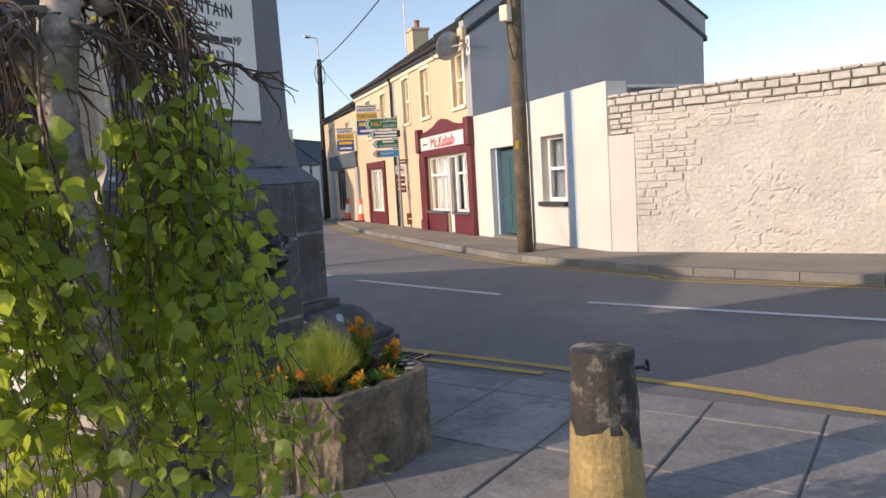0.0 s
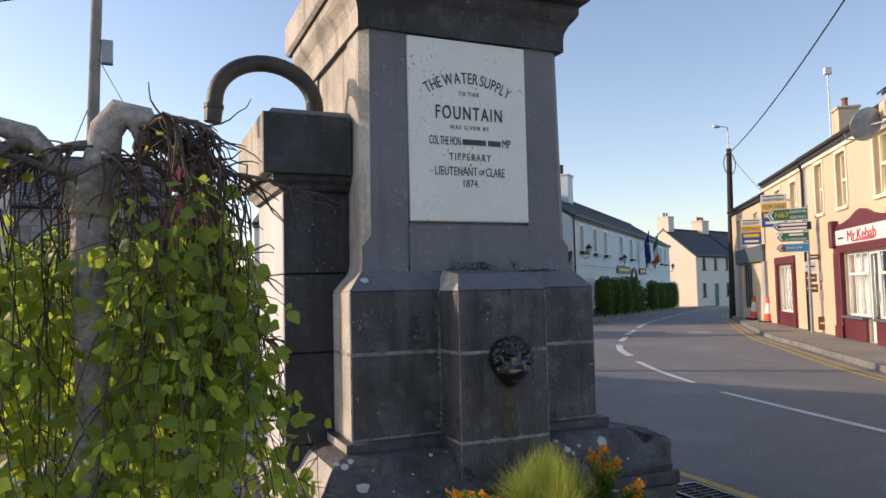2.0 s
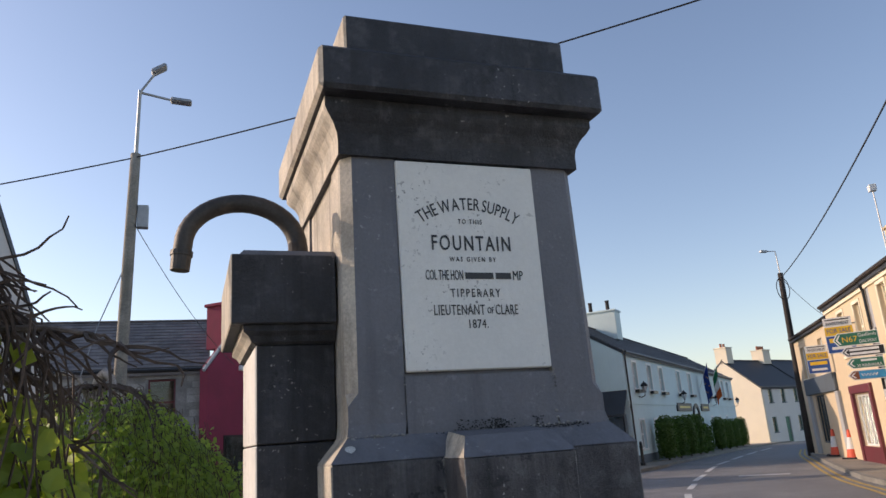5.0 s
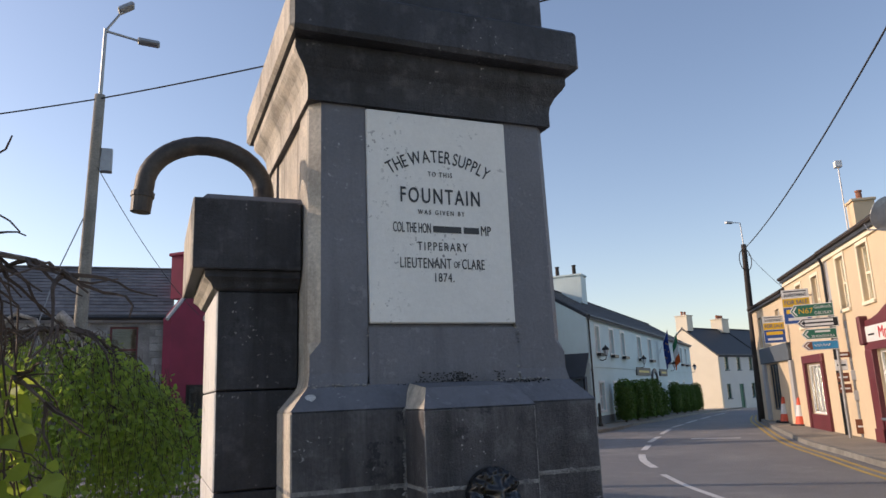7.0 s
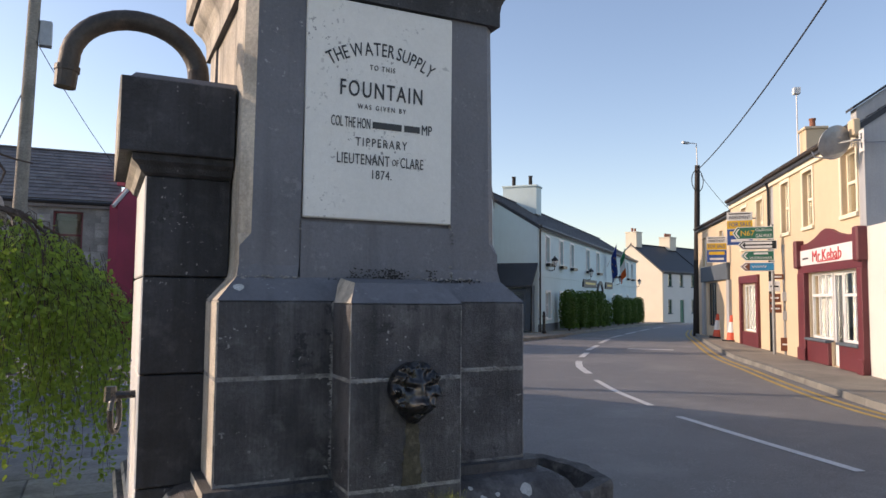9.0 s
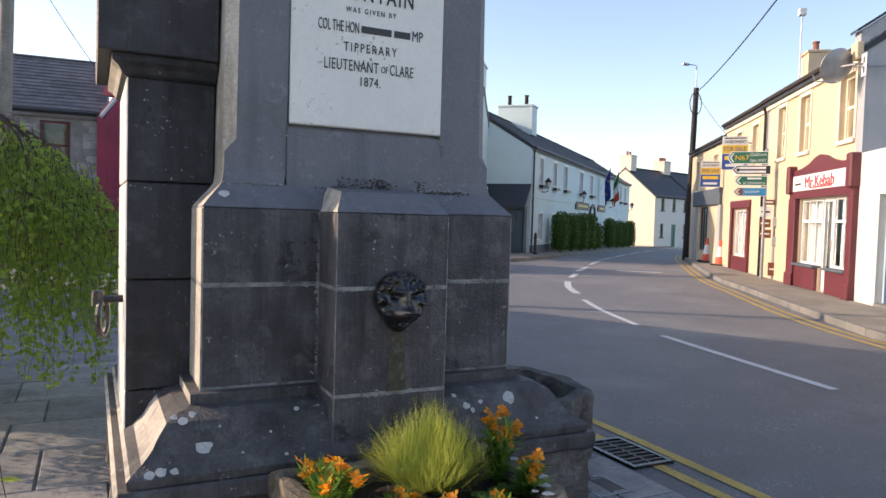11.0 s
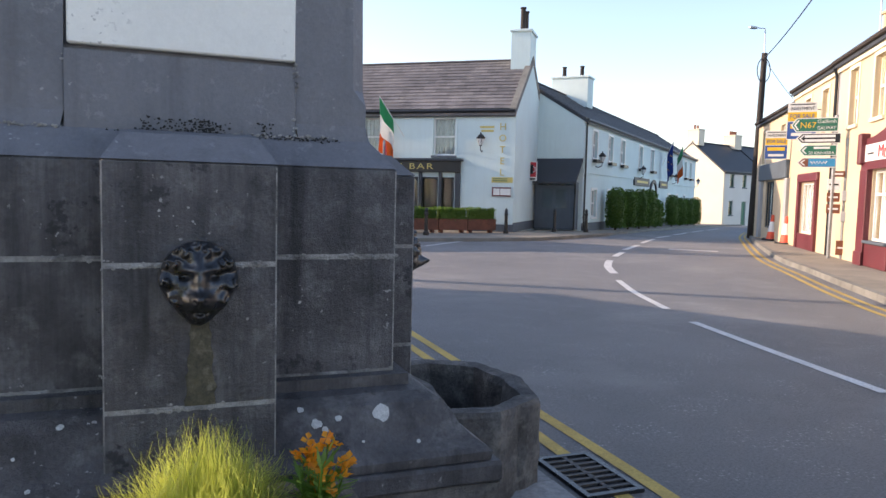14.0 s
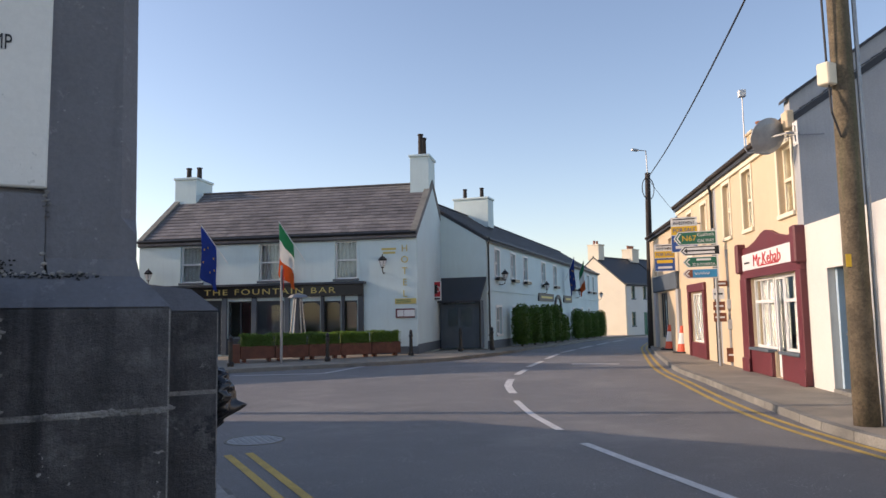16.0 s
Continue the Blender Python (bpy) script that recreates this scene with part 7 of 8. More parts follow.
def weeping_birch(x, y, h, R, strands, per, size, seed, label, leafm, zmin=0.25, trunk_r=0.055, bare=60, drop=0.42, reach=0.9):
    rnd = random.Random(seed)
    o = thing("weeping_birch", pose(x, y, 0.01), label, "tree")
    bm = bmesh.new()
    tr = [(0.02 * math.sin(i * 0.9), 0.03 * math.cos(i * 0.7), h * 0.95 * i / 10) for i in range(11)]
    tube(bm, tr, trunk_r, trunk_r * 0.9, 12)
    tube(bm, [tr[-1], (0.03, 0.01, h - 0.02), (0.06, -0.01, h + 0.01), (0.11, -0.03, h - 0.03), (0.14, -0.05, h - 0.12), (0.15, -0.06, h - 0.22)], trunk_r * 0.85, trunk_r * 0.4, 14)
    tube(bm, [tr[-2], (-0.12, -0.03, h - 0.02), (-0.24, -0.05, h + 0.03), (-0.3, -0.07, h - 0.03), (-0.33, -0.08, h - 0.12)], trunk_r * 0.42, trunk_r * 0.25, 9)
    for v in bm.verts:
        v.co += Vector((noise.noise(v.co * 9), noise.noise(v.co * 9 + Vector((3, 0, 0))), noise.noise(v.co * 9 + Vector((0, 5, 0))))) * trunk_r * 0.45
    part("trunk", bm, M_BARK, o, "pale peeling birch trunk", smooth=True)
    limbs = []
    for i in range(14):
        a = 2 * math.pi * i / 14 + rnd.uniform(-0.2, 0.2)
        bm = bmesh.new()
        pts = []
        rr = R * rnd.uniform(0.55, 0.95)
        kink, w = rnd.uniform(-0.9, 0.9), rnd.uniform(0, 6)
        for k in range(11):
            t = k / 10
            aa = a + kink * t * t
            pts.append(Vector((rr * t * math.cos(aa) + 0.02 * math.sin(w + t * 9), rr * t * math.sin(aa) + 0.02 * math.cos(w + t * 8), h * 0.955 + 0.07 * math.sin(t * 3.0) - drop * t * t + 0.015 * math.sin(w + t * 11))))
        tube(bm, pts, trunk_r * 0.26, 0.004, 7)
        part("limb", bm, M_TWIG, o, smooth=True)
        limbs.append(pts)
    twig = bmesh.new()
    crown = bmesh.new()
    for i in range(bare):
        pts = []
        p = rnd.choice(limbs)[rnd.randint(1, 9)].copy()
        a = math.atan2(p.y, p.x) + rnd.uniform(-1.6, 1.6)
        L, w = rnd.uniform(0.12, 0.34), rnd.uniform(0, 6)
        for k in range(8):
            t = k / 7
            pts.append(p + Vector((L * t * math.cos(a) + 0.02 * math.sin(w + t * 7), L * t * math.sin(a) + 0.02 * math.cos(w + 6 * t), 0.04 * math.sin(t * 4) - 0.9 * L * t * t)))
        tube(twig, pts, 0.0036, 0.0012, 4)
    for i in range(strands):
        a = rnd.uniform(0, 2 * math.pi)
        r = R * math.sqrt(rnd.uniform(0.03, 1.0))
        z = h * 0.97 - drop * (r / R) ** 2 + rnd.uniform(-0.08, 0.05)
        end = max(zmin * rnd.uniform(1.0, 2.6), z - rnd.uniform(0.2, h * reach) * (1.0 - 0.35 * (r / R)))
        p = Vector((r * math.cos(a), r * math.sin(a), z))
        w1, w2 = rnd.uniform(0, 6), rnd.uniform(0, 6)
        n = 9
        pts = []
        for k in range(n + 1):
            t = k / n
            out = 0.12 * R * math.sin(t * 1.8)
            pts.append(Vector((p.x + out * math.cos(a) + 0.04 * math.sin(w1 + t * 6), p.y + out * math.sin(a) + 0.04 * math.sin(w2 + t * 5), z + (end - z) * t)))
        tube(twig, pts, 0.0022, 0.001, 3)
        m = int(per * (z - end) / (h * 0.6)) + 3
        for k in range(m):
            t = rnd.uniform(0.04, 1.0)
            q = pts[min(n - 1, int(t * n))].lerp(pts[min(n, int(t * n) + 1)], (t * n) % 1)
            d = Vector((rnd.gauss(0, 0.8), rnd.gauss(0, 0.8), -abs(rnd.gauss(0.5, 0.5)))).normalized()
            leafy(crown, q + d * rnd.uniform(0.01, 0.06), d, size * rnd.choice((0.6, 0.85, 1.0, 1.1)), rnd)
    part("twig", twig, M_TWIG, o, kind="stuff")
    part("crown", crown, leafm, o, "hanging green leaves on drooping twigs", kind="stuff")
    return o




def gnarl(p, d, L, steps, kink, sag, rnd):
    """A crooked branch: points that wander from p along d and sag."""
    p, d, pts = Vector(p), Vector(d).normalized(), [Vector(p)]
    for k in range(steps):
        d = (d + Vector((rnd.gauss(0, kink), rnd.gauss(0, kink), rnd.gauss(0, kink * 0.8) - sag))).normalized()
        p = p + d * L / steps
        pts.append(p.copy())
    return pts


def pollard_birch(x, y, h, label):
    """A small pollarded weeping birch: pale bent trunk, crooked bare limbs and hanging leafy twigs."""
    rnd = random.Random(17)
    o = thing("weeping_birch", pose(x, y, 0.01), label, "tree")
    bm = bmesh.new()
    tube(bm, [(0.0, -0.16, 0), (-0.005, -0.155, 0.3), (0.01, -0.14, 0.65), (-0.005, -0.11, 1.0), (0.005, -0.065, 1.3), (-0.005, -0.02, 1.55), (0.0, 0.0, 1.72)], 0.025, 0.038, 14)
    tube(bm, [(0.0, 0.0, 1.68), (0.015, 0.0, 1.8), (0.03, -0.01, 1.88), (0.065, -0.02, 1.925), (0.105, -0.03, 1.91), (0.125, -0.035, 1.85)], 0.047, 0.03, 14)
    tube(bm, [(-0.01, 0.0, 1.66), (-0.06, 0.02, 1.78), (-0.13, 0.02, 1.86), (-0.21, 0.0, 1.885), (-0.26, -0.02, 1.84)], 0.034, 0.018, 10)
    for v in bm.verts:
        v.co += Vector((noise.noise(v.co * 11), noise.noise(v.co * 11 + Vector((3, 0, 0))), noise.noise(v.co * 11 + Vector((0, 5, 0))))) * 0.013
    part("trunk", bm, M_BARK, o, "pale peeling birch trunk bent over at the top", smooth=True)
    starts = [(0.12, -0.035, 1.87), (0.09, -0.02, 1.89), (0.03, -0.01, 1.84), (-0.02, 0.01, 1.76), (-0.2, 0.0, 1.86), (-0.12, 0.02, 1.84)]
    limbs = []
    for i in range(16):
        a = 2 * math.pi * i / 16 + rnd.uniform(-0.2, 0.2)
        st_ = Vector(starts[i % 2] if math.cos(a) > 0.2 else starts[2 + i % 4])
        L = rnd.uniform(0.17, 0.31)
        pts = gnarl(st_, (math.cos(a), math.sin(a), 0.02), L, 12, 0.22, 0.085, rnd)
        part("limb", tube(bmesh.new(), pts, rnd.uniform(0.011, 0.017), 0.004, 7), M_BRANCH, o, smooth=True)
        limbs.append(pts)
    for pts in ([(0.12, -0.03, 1.86), (0.2, -0.05, 1.80), (0.27, -0.08, 1.775), (0.33, -0.09, 1.775), (0.39, -0.12, 1.76), (0.44, -0.13, 1.735)],
                [(0.1, 0.0, 1.84), (0.2, 0.06, 1.75), (0.3, 0.09, 1.66), (0.35, 0.1, 1.6), (0.4, 0.11, 1.55)],
                [(0.16, 0.02, 1.62), (0.26, 0.02, 1.5), (0.33, 0.0, 1.42), (0.4, 0.02, 1.37)]):
        part("limb", tube(bmesh.new(), pts, 0.009, 0.0025, 6), M_BRANCH, o, "bare dark branch reaching past the monument")
        limbs.append([Vector(p) for p in pts])
    twig, crown = bmesh.new(), bmesh.new()

    def leaves_on(pts, n, size, lo=0.1):
        m_ = len(pts) - 1
        for _k in range(n):
            t = rnd.uniform(lo, 0.999) * m_
            q = pts[int(t)].lerp(pts[int(t) + 1], t % 1)
            d = Vector((rnd.gauss(0, 0.7), rnd.gauss(0, 0.7), -abs(rnd.gauss(0.7, 0.5)))).normalized()
            leafy(crown, q + d * rnd.uniform(0.008, 0.03), d, size * rnd.choice((0.6, 0.8, 1.0, 1.15)), rnd)

    for i in range(360):
        src_ = rnd.choice(limbs)
        p = src_[rnd.randint(1, len(src_) - 1)]
        a = math.atan2(p.y, p.x) + rnd.gauss(0, 0.9)
        pts = gnarl(p, (math.cos(a), math.sin(a), rnd.uniform(-0.7, 0.12)), rnd.uniform(0.08, 0.2), 7, 0.28, 0.12, rnd)
        tube(twig, pts, 0.0042, 0.0014, 4)
        if src_ in limbs[:16] and rnd.random() < 0.1:
            leaves_on(pts, rnd.randint(1, 3), 0.036, 0.3)
    for i in range(165):
        src_ = rnd.choice(limbs[:16])
        p = src_[rnd.randint(3, len(src_) - 1)]
        far_ = min(1.0, math.hypot(p.x, p.y) / 0.36)
        low_ = 0.28 + 0.62 * far_ * rnd.uniform(0.5, 1.0) + 0.75 * rnd.random() ** 1.3
        L = max(0.15, p.z - low_)
        a = math.atan2(p.y, p.x) + rnd.gauss(0, 0.6)
        start = gnarl(p, (math.cos(a), math.sin(a), -0.1), rnd.uniform(0.06, 0.13), 4, 0.3, 0.35, rnd)
        pts = start[:-1] + gnarl(start[-1], (0.1 * math.cos(a), 0.1 * math.sin(a), -1), L, 12, 0.12, 0.08, rnd)
        tube(twig, pts, 0.0026, 0.001, 4)
        leaves_on(pts, int(4 + 18 * L), 0.045, 0.36)
        for _k in range(int(2 + 3 * L)):
            q = pts[rnd.randint(6, 14)]
            b = rnd.uniform(0, 6.28)
            side = gnarl(q, (math.cos(b), math.sin(b), -0.5), rnd.uniform(0.06, 0.16), 5, 0.25, 0.12, rnd)
            tube(twig, side, 0.0018, 0.0008, 3)
            leaves_on(side, rnd.randint(1, 4), 0.044, 0.3)
    part("twig", twig, M_TWIG, o, kind="stuff")
    part("crown", crown, M_LEAF, o, "hanging green leaves on drooping twigs", kind="stuff")
    return o


pollard_birch(-1.87, -1.68, 1.93, "pollarded weeping birch with pale bent trunk and bright hanging leaves")
weeping_birch(-2.0, 3.0, 2.22, 1.08, 640, 60, 0.042, 12, "weeping birch with a dense curtain of green leaves", M_LEAFB, zmin=0.2, bare=90, drop=0.75)

# plants in the planter
tuft = thing("grass_tuft", pose(0.04, -0.52, 0.40), "bright yellow-green tuft of fine ornamental grass", "grass")
rnd = random.Random(5)
bm = bmesh.new()
for i in range(2900):
    a = rnd.uniform(0, 2 * math.pi)
    out = rnd.random() ** 0.5
    L = rnd.uniform(0.2, 0.4) * (1.0 - 0.22 * out)
    base = Vector((0.04 * out * math.cos(a), 0.04 * out * math.sin(a), 0))
    side = Vector((-math.sin(a), math.cos(a), 0)) * 0.002
    reach = rnd.uniform(0.1, 0.275) * out
    prev = None
    for k in range(6):
        t = k / 5
        rad = reach * math.sin(t * 1.75) ** 0.8 if t else 0.0
        p = base + Vector((math.cos(a) * rad, math.sin(a) * rad, L * (t - 0.42 * out * out * t * t * t)))
        p += Vector((rnd.gauss(0, 0.016), rnd.gauss(0, 0.016), rnd.gauss(0, 0.009))) * t
        s = side * (1 - 0.85 * t)
        cur = (bm.verts.new(p + s), bm.verts.new(p - s))
        if prev:
            bm.faces.new((prev[0], prev[1], cur[1], cur[0]))
        prev = cur
part("grass_blade", bm, M_GRASS, tuft, kind="stuff")


def flower_clump(x, y, z, stems, h, spread, seed, label):
    rnd = random.Random(seed)
    o = thing("flower_clump", pose(x, y, z), label, "flowers", "orange flowers")
    leaf, st = bmesh.new(), bmesh.new()
    for i in range(stems):
        a = rnd.uniform(0, 2 * math.pi)
        top = Vector((spread * rnd.random() * math.cos(a), spread * rnd.random() * math.sin(a), h * rnd.uniform(0.55, 1.0)))
        tube(st, [(top.x * 0.2, top.y * 0.2, 0), (top.x * 0.7, top.y * 0.7, top.z * 0.6), top], 0.004, 0.003, 4)
        for k in range(26):
            t = rnd.uniform(0.05, 0.9)
            d = Vector((rnd.gauss(0, 1), rnd.gauss(0, 1), 0.5)).normalized()
            q = Vector((top.x * t, top.y * t, top.z * t))
            s = Vector((-d.y, d.x, 0)).normalized() * 0.007
            v = [leaf.verts.new(q), leaf.verts.new(q + d * 0.035 + s), leaf.verts.new(q + d * 0.075), leaf.verts.new(q + d * 0.035 - s)]
            leaf.faces.new(v)
        if i % 2 == 0:
            f = bmesh.new()
            for b in range(5):
                c = top + Vector((rnd.gauss(0, 0.014), rnd.gauss(0, 0.014), rnd.gauss(0, 0.016)))
                ax = Vector((rnd.gauss(0, 1), rnd.gauss(0, 1), 0.8)).normalized()
                u = ax.orthogonal().normalized()
                v_ = ax.cross(u)
                for pt_ in range(4):
                    al = math.pi / 2 * pt_ + rnd.random()
                    e = u * math.cos(al) + v_ * math.sin(al)
                    g = ax.cross(e)
                    q = [c, c + e * 0.014 + g * 0.011 + ax * 0.004, c + e * 0.026 + ax * 0.002, c + e * 0.014 - g * 0.011 + ax * 0.004]
                    f.faces.new([f.verts.new(p) for p in q])
            part("flower_head", f, M_PETAL, o)
    part("stems", st, M_PLANT, o, kind="stuff")
    part("leaves", leaf, M_PLANT, o, kind="stuff")


flower_clump(-0.40, -0.64, 0.40, 14, 0.2, 0.13, 1, "orange wallflowers with narrow green leaves in the planter")
flower_clump(-0.22, -0.74, 0.40, 8, 0.1, 0.1, 2, "low orange wallflowers in the planter")
flower_clump(0.33, -0.56, 0.40, 14, 0.30, 0.12, 3, "tall orange wallflowers in the planter")
flower_clump(-0.08, -0.86, 0.40, 7, 0.09, 0.09, 5, "low green wallflowers with a few orange blooms")
flower_clump(0.12, -0.9, 0.40, 6, 0.08, 0.08, 6, "low green wallflowers with a few orange blooms")
flower_clump(-0.36, -0.42, 0.40, 8, 0.13, 0.09, 7, "narrow-leaved wallflowers beside the monument's base")
flower_clump(0.36, -0.74, 0.40, 8, 0.15, 0.08, 4, "low orange wallflowers in the planter")


def rosette(x, y, z, n, L, seed):
    rnd = random.Random(seed)
    bm = bmesh.new()
    for i in range(n):
        a = 2 * math.pi * i / n * 1.618 * 2
        lift = 0.25 + 0.6 * i / n
        d = Vector((math.cos(a), math.sin(a), lift)).normalized()
        s = Vector((-math.sin(a), math.cos(a), 0))
        l = L * rnd.uniform(0.75, 1.1)
        pts = [(0, 0.12), (0.35, 0.3), (0.65, 0.34), (0.9, 0.2), (1.0, 0.02)]
        prev = None
        for t, w in pts:
            c = d * l * t - Vector((0, 0, 0.35 * l * t * t))
            cur = (bm.verts.new(c + s * w * l * 0.8 + Vector((0, 0, 0.06 * l))), bm.verts.new(c), bm.verts.new(c - s * w * l * 0.8 + Vector((0, 0, 0.06 * l))))
            if prev:
                bm.faces.new((prev[0], prev[1], cur[1], cur[0])), bm.faces.new((prev[1], prev[2], cur[2], cur[1]))
            prev = cur
    ob = part("leafy_plant", bm, M_PLANT, None, smooth=True)
    ob.matrix_basis = pose(x, y, z)
    tagged(ob, "low broad-leaved green plant in the planter", "plant", "leafy plants")


rosette(-0.04, -0.82, 0.41, 12, 0.10, 1), rosette(0.20, -0.76, 0.41, 12, 0.11, 2), rosette(0.3, -0.68, 0.41, 8, 0.08, 3), rosette(-0.12, -0.72, 0.41, 9, 0.07, 4), rosette(-0.28, -0.86, 0.41, 10, 0.08, 5), rosette(0.3, -0.9, 0.41, 10, 0.08, 6)


# ---- bicycle ----
bike = thing("bicycle", pose(1.25, 19.55, 0.11, 0, 0, 8), "pale bicycle leaning beside the rusty planter", "bicycle")
for x in (-0.5, 0.5):
    w = part("wheel", tube(bmesh.new(), [(x + 0.33 * math.cos(a), 0, 0.34 + 0.33 * math.sin(a)) for a in [2 * math.pi * i / 24 for i in range(25)]], 0.018, 0.018, 6), M_BLACK, bike)
    sp = bmesh.new()
    for k in range(8):
        tube(sp, [(x, 0, 0.34), (x + 0.32 * math.cos(k * math.pi / 4), 0, 0.34 + 0.32 * math.sin(k * math.pi / 4))], 0.003, 0.003, 3)
    part("spokes", sp, M_GALV, w, kind="stuff")
bm = bmesh.new()
for a, b in (((-0.5, 0, 0.34), (-0.12, 0, 0.3)), ((-0.12, 0, 0.3), (-0.22, 0, 0.86)), ((-0.5, 0, 0.34), (-0.2, 0, 0.76)), ((-0.2, 0, 0.76), (0.34, 0, 0.84)), ((-0.12, 0, 0.3), (0.36, 0, 0.74)), ((0.5, 0, 0.34), (0.33, 0, 0.95))):
    tube(bm, [a, b], 0.018, 0.018, 6)
part("frame", bm, M_SIGNWHITE, bike)
part("saddle", bx(-0.36, -0.06, 0.86, -0.1, 0.06, 0.91, bevel=0.02), M_BLACK, bike)
part("handlebar", tube(bmesh.new(), [(0.33, -0.25, 0.97), (0.36, 0, 0.96), (0.33, 0.25, 0.97)], 0.014, 0.014, 6), M_BLACK, bike)

# ---- lichen on the fountain's base and on the planter's rim ----
BASE = [(1.05, 0.475), (1.035, 0.49), (0.995, 0.515), (0.955, 0.555), (0.93, 0.60), (0.90, 0.64), (0.85, 0.67), (0.80, 0.68)]
rnd = random.Random(9)


def spot(co, nrm, r, parent, seed):
    bm = bmesh.new()
    q = Vector(nrm).to_track_quat("Z", "Y").to_matrix().to_4x4()
    ring = []
    n = 12
    c = bm.verts.new(Matrix.Translation(co) @ q @ Vector((0, 0, 0.004)))
    for i in range(n):
        a = 2 * math.pi * i / n
        rr = r * (1 + 0.4 * noise.noise(Vector((math.cos(a) * 1.4, math.sin(a) * 1.4, seed * 3.1))))
        ring.append(bm.verts.new(Matrix.Translation(co) @ q @ Vector((rr * math.cos(a), rr * math.sin(a), 0.0025))))
    for i in range(n):
        bm.faces.new((c, ring[i], ring[(i + 1) % n]))
    part("lichen_spot", bm, M_LICHEN, parent)


def base_point(x, f):
    k = f * (len(BASE) - 1)
    i = min(len(BASE) - 2, int(k))
    h = BASE[i][0] + (BASE[i + 1][0] - BASE[i][0]) * (k - i)
    z = BASE[i][1] + (BASE[i + 1][1] - BASE[i][1]) * (k - i)
    dh, dz = BASE[i + 1][0] - BASE[i][0], BASE[i + 1][1] - BASE[i][1]
    nrm = Vector((0, -dz, -dh)).normalized()
    return Vector((x, CY - (h + 0.01), z)), nrm


for x, f, r in ((-0.77, 0.42, 0.035), (-0.84, 0.72, 0.02), (-0.87, 0.78, 0.014), (-0.80, 0.80, 0.016), (-0.93, 0.16, 0.022), (-0.97, 0.12, 0.018), (-0.88, 0.14, 0.015), (-0.5, 0.5, 0.006), (-0.38, 0.75, 0.012),
                (-0.45, 0.2, 0.008), (0.66, 0.62, 0.03), (0.5, 0.6, 0.012), (0.42, 0.56, 0.018), (0.45, 0.5, 0.012), (0.37, 0.72, 0.013), (0.78, 0.3, 0.008), (-0.62, 0.3, 0.006), (-0.7, 0.62, 0.006), (0.58, 0.35, 0.006)):
    co, nr = base_point(x, f)
    spot(co, nr, r, FOUNT, x * 7)
for x, y, r in ((0.44, -0.72, 0.03), (0.40, -0.80, 0.025), (0.46, -0.6, 0.028), (0.36, -0.88, 0.022), (0.45, -0.5, 0.02), (0.28, -0.93, 0.025), (0.12, -0.97, 0.018), (-0.1, -0.95, 0.014), (0.47, -0.66, 0.015), (0.33, -0.84, 0.015)):
    spot(Vector((x, y, 0.463)), (0, 0, 1), r, planter, x * 9 + y)
spot(Vector((-0.66, 0.125, 1.555)), (0, -0.75, 0.66), 0.022, FOUNT, 4)

# ---- stones of the rubble wall ----
rnd = random.Random(21)


def stone_mesh(w, h, d, seed):
    """A squarish stone with a rounded, uneven face, d proud of its bed."""
    bm = bmesh.new()
    us, vs = (0.0, 0.02, 0.06, 0.35, 0.65, 0.94, 0.98, 1.0), (0.0, 0.06, 0.16, 0.5, 0.84, 0.94, 1.0)
    g = []
    for v in vs:
        row = []
        for u in us:
            e = min(u * w, (1 - u) * w, v * h, (1 - v) * h)
            dep = 0.0 if e < 1e-6 else d * min(1.0, 0.55 + e / 0.03)
            x = u * w + 0.014 * noise.noise(Vector((u * 2 + seed, v * 2, 1)))
            z = v * h + 0.014 * noise.noise(Vector((u * 2 + seed, v * 2, 9)))
            row.append(bm.verts.new((x, -dep + (0.01 * noise.noise(Vector((u * 4 + seed, v * 3, 4))) if dep else 0), z)))
        g.append(row)
    for a, b in zip(g, g[1:]):
        for i in range(len(us) - 1):
            bm.faces.new((a[i], a[i + 1], b[i + 1], b[i]))
    return bm


# bedded stones that show along the top and beside the rendered end
z = 2.06
while z < 2.68:
    h = min(rnd.uniform(0.075, 0.13), 2.735 - z)
    x = rnd.uniform(-0.02, 0.04)
    while x < 6.0:
        w = rnd.uniform(0.13, 0.4)
        if z > 2.3 + 0.1 * noise.noise(Vector((x * 1.3, 2, 0))) or x < 1.1 or noise.noise(Vector((x * 0.9, z * 1.5, 3))) > 0.15:
            s = part("stone", stone_mesh(w - 0.009, h - 0.008, 0.08, x * 7 + z * 13), M_WHITEWASH, rubble)
            s.location = (x, 0.069, z + rnd.uniform(-0.008, 0.008))
        x += w
    z += h
z = 0.7
while z < 2.03:
    h = min(rnd.uniform(0.08, 0.15), 2.05 - z)
    x = rnd.uniform(0.42, 0.48)
    lim = 1.2 + 0.2 * math.sin(z * 5) - (0.35 if z < 1.2 else 0)
    while x < lim:
        w = rnd.uniform(0.14, 0.36)
        s = part("stone", stone_mesh(w - 0.01, h - 0.009, 0.085, x * 5 + z * 17), M_WHITEWASH, rubble)
        s.location = (x, 0.069, z)
        x += w
    z += h
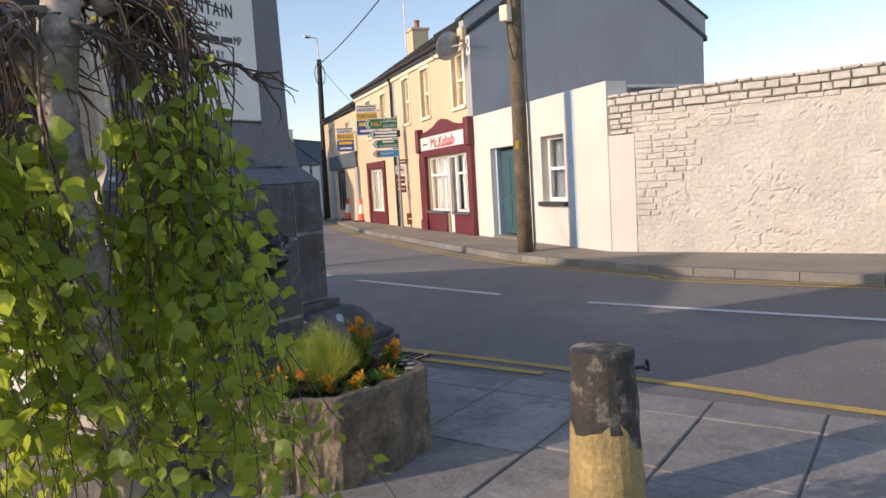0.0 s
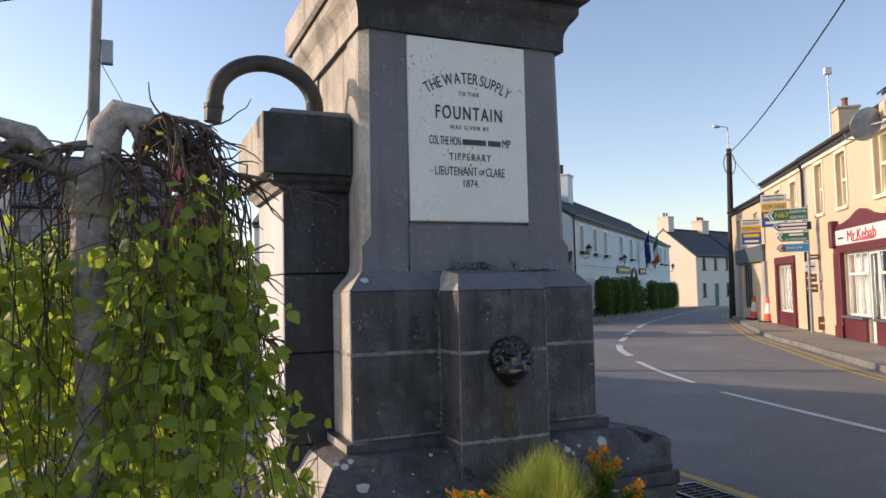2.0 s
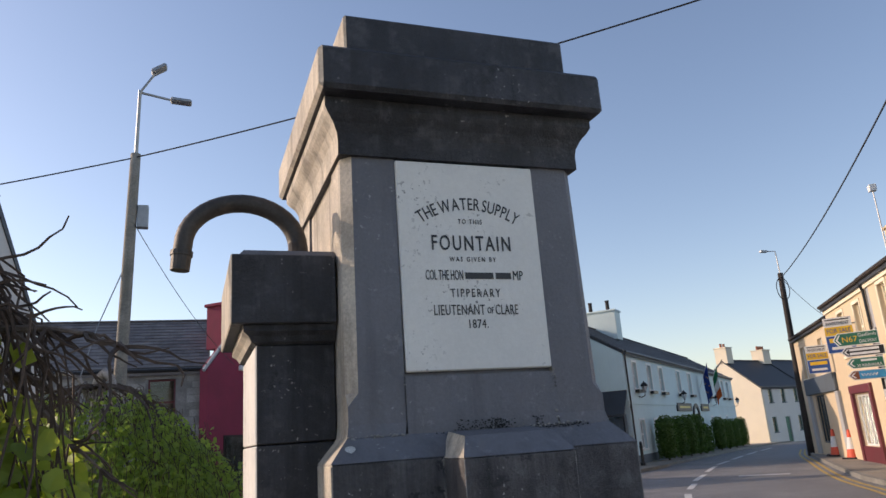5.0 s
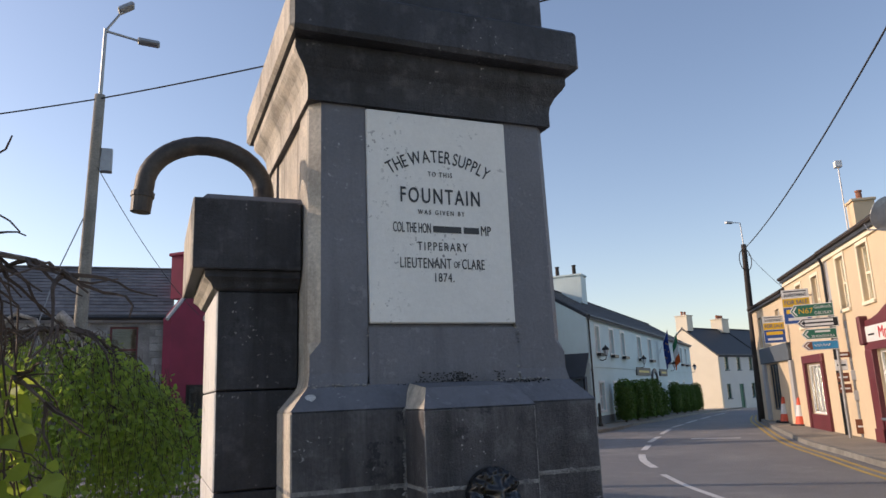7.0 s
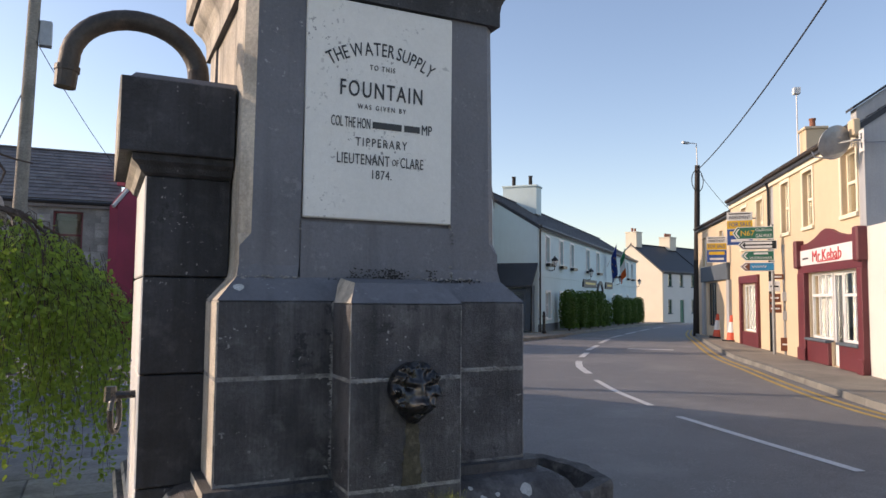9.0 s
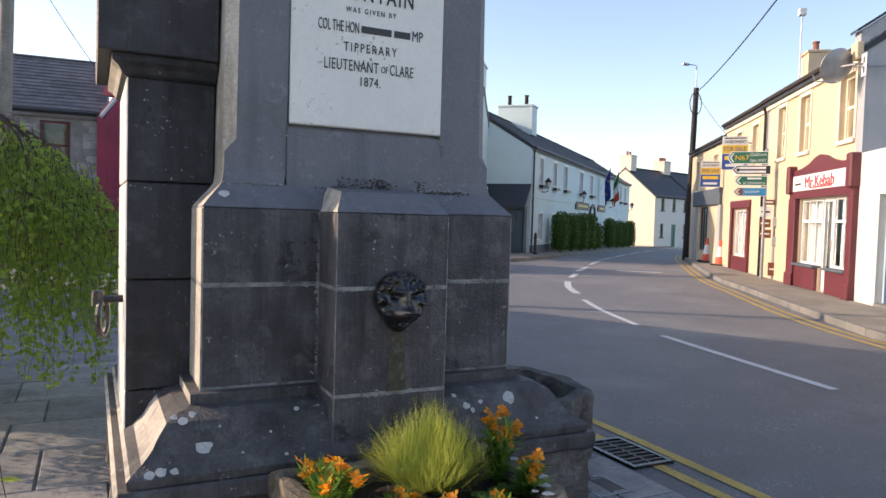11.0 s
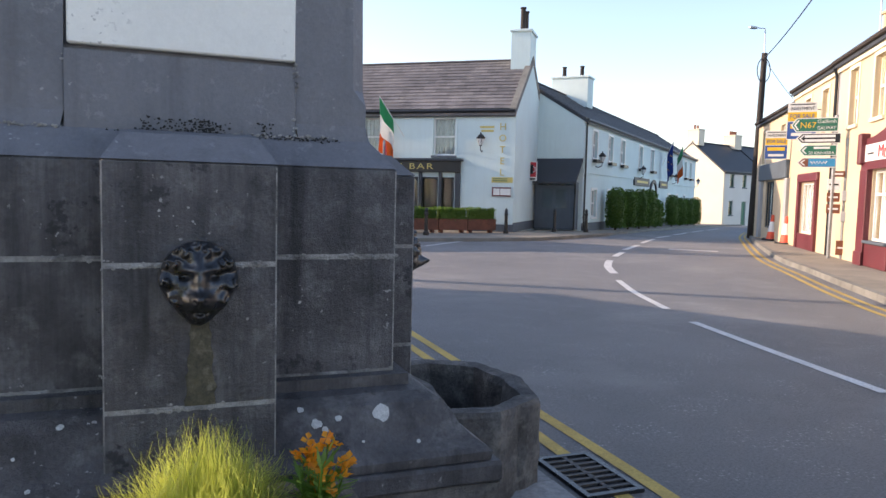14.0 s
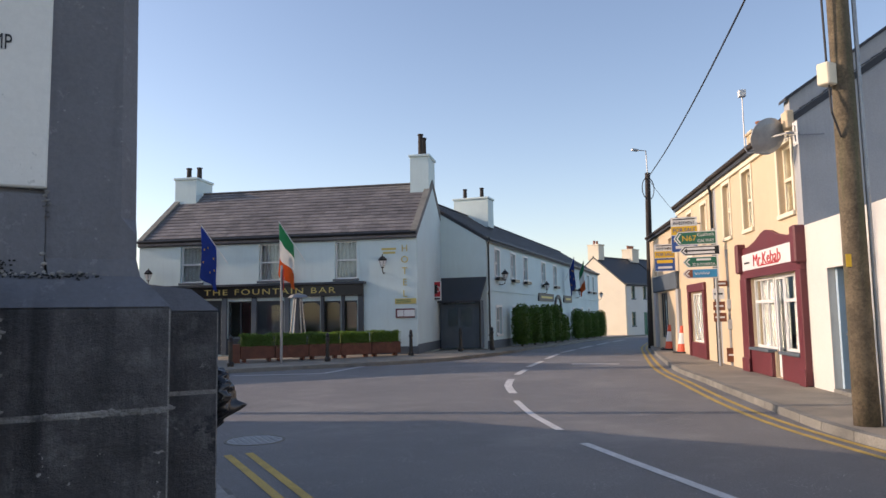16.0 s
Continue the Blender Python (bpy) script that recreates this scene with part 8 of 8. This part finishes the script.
# plastered rubble face below
bm = bmesh.new()
nx, nz = 190, 84
g = []
for k in range(nz + 1):
    row = []
    for i in range(nx + 1):
        x, z = 0.4 + 5.6 * i / nx, 2.4 * k / nz
        p = Vector((x * 2.3 + 0.35 * noise.noise(Vector((x * 4, z * 4, 7))), z * 4.2 + 0.35 * noise.noise(Vector((x * 4, z * 4, 3))), 2.0))
        c = noise.voronoi(p)[0]
        lump = min(0.35, c[1] - c[0])
        crack = 0.03 * max(0.0, 1 - lump / 0.035) * max(0.0, min(1.0, 2.5 * noise.noise(Vector((x * 1.1, z * 1.4, 8))) + 0.25))
        dep = 0.045 - crack + 0.012 * noise.noise(Vector((x * 4, z * 5, 1))) + 0.009 * noise.noise(Vector((x * 15, z * 17, 5)))
        row.append(bm.verts.new((x, 0.055 - dep, z)))
    g.append(row)
for k in range(nz):
    for i in range(nx):
        bm.faces.new((g[k][i], g[k][i + 1], g[k + 1][i + 1], g[k + 1][i]))
part("plastered_face", bm, M_WHITEWASH, rubble, smooth=False)
part("render_end", bx(-0.05, -0.004, 0.1, 0.43, 0.065, 2.05), M_WHITERENDER, rubble)

# ---- flags of the square ----
rnd = random.Random(33)
y = -5.4
row = 0
while y < 8.0:
    hgt = (0.62, 0.66, 0.7, 0.64)[row % 4]
    xr = edge_x(y + hgt / 2) - 0.02
    x = xr
    while x > -5.2:
        w = rnd.uniform(0.55, 1.15) if x < xr - 0.1 else 0.34
        g = 0.007
        bm = box(bmesh.new(), x - w + g, y + g, -0.01, x - g, y + hgt - g, 0.016 + rnd.uniform(-0.003, 0.003))
        top = [e for e in bm.edges if all(v.co.z > 0 for v in e.verts)]
        bmesh.ops.bevel(bm, geom=top, offset=0.006, segments=1, affect="EDGES")
        part("paving_flag", bm, M_FLAG, paving)
        x -= w
    y += hgt
    row += 1


# flags further out, in one mesh
bm = bmesh.new()
y = -13.6
row = 0
while y < 7.4:
    hgt = (0.62, 0.66, 0.7, 0.64)[row % 4]
    x = -5.9 if y > -5.5 else min(edge_x(y), 1.74) - 0.02
    while x > -15.2:
        w = rnd.uniform(0.55, 1.15)
        box(bm, x - w + 0.007, y + 0.007, -0.01, x - 0.007, y + hgt - 0.007, 0.0145)
        x -= w
    y += hgt
    row += 1
part("paving_run", bm, M_FLAG, paving, kind="stuff")
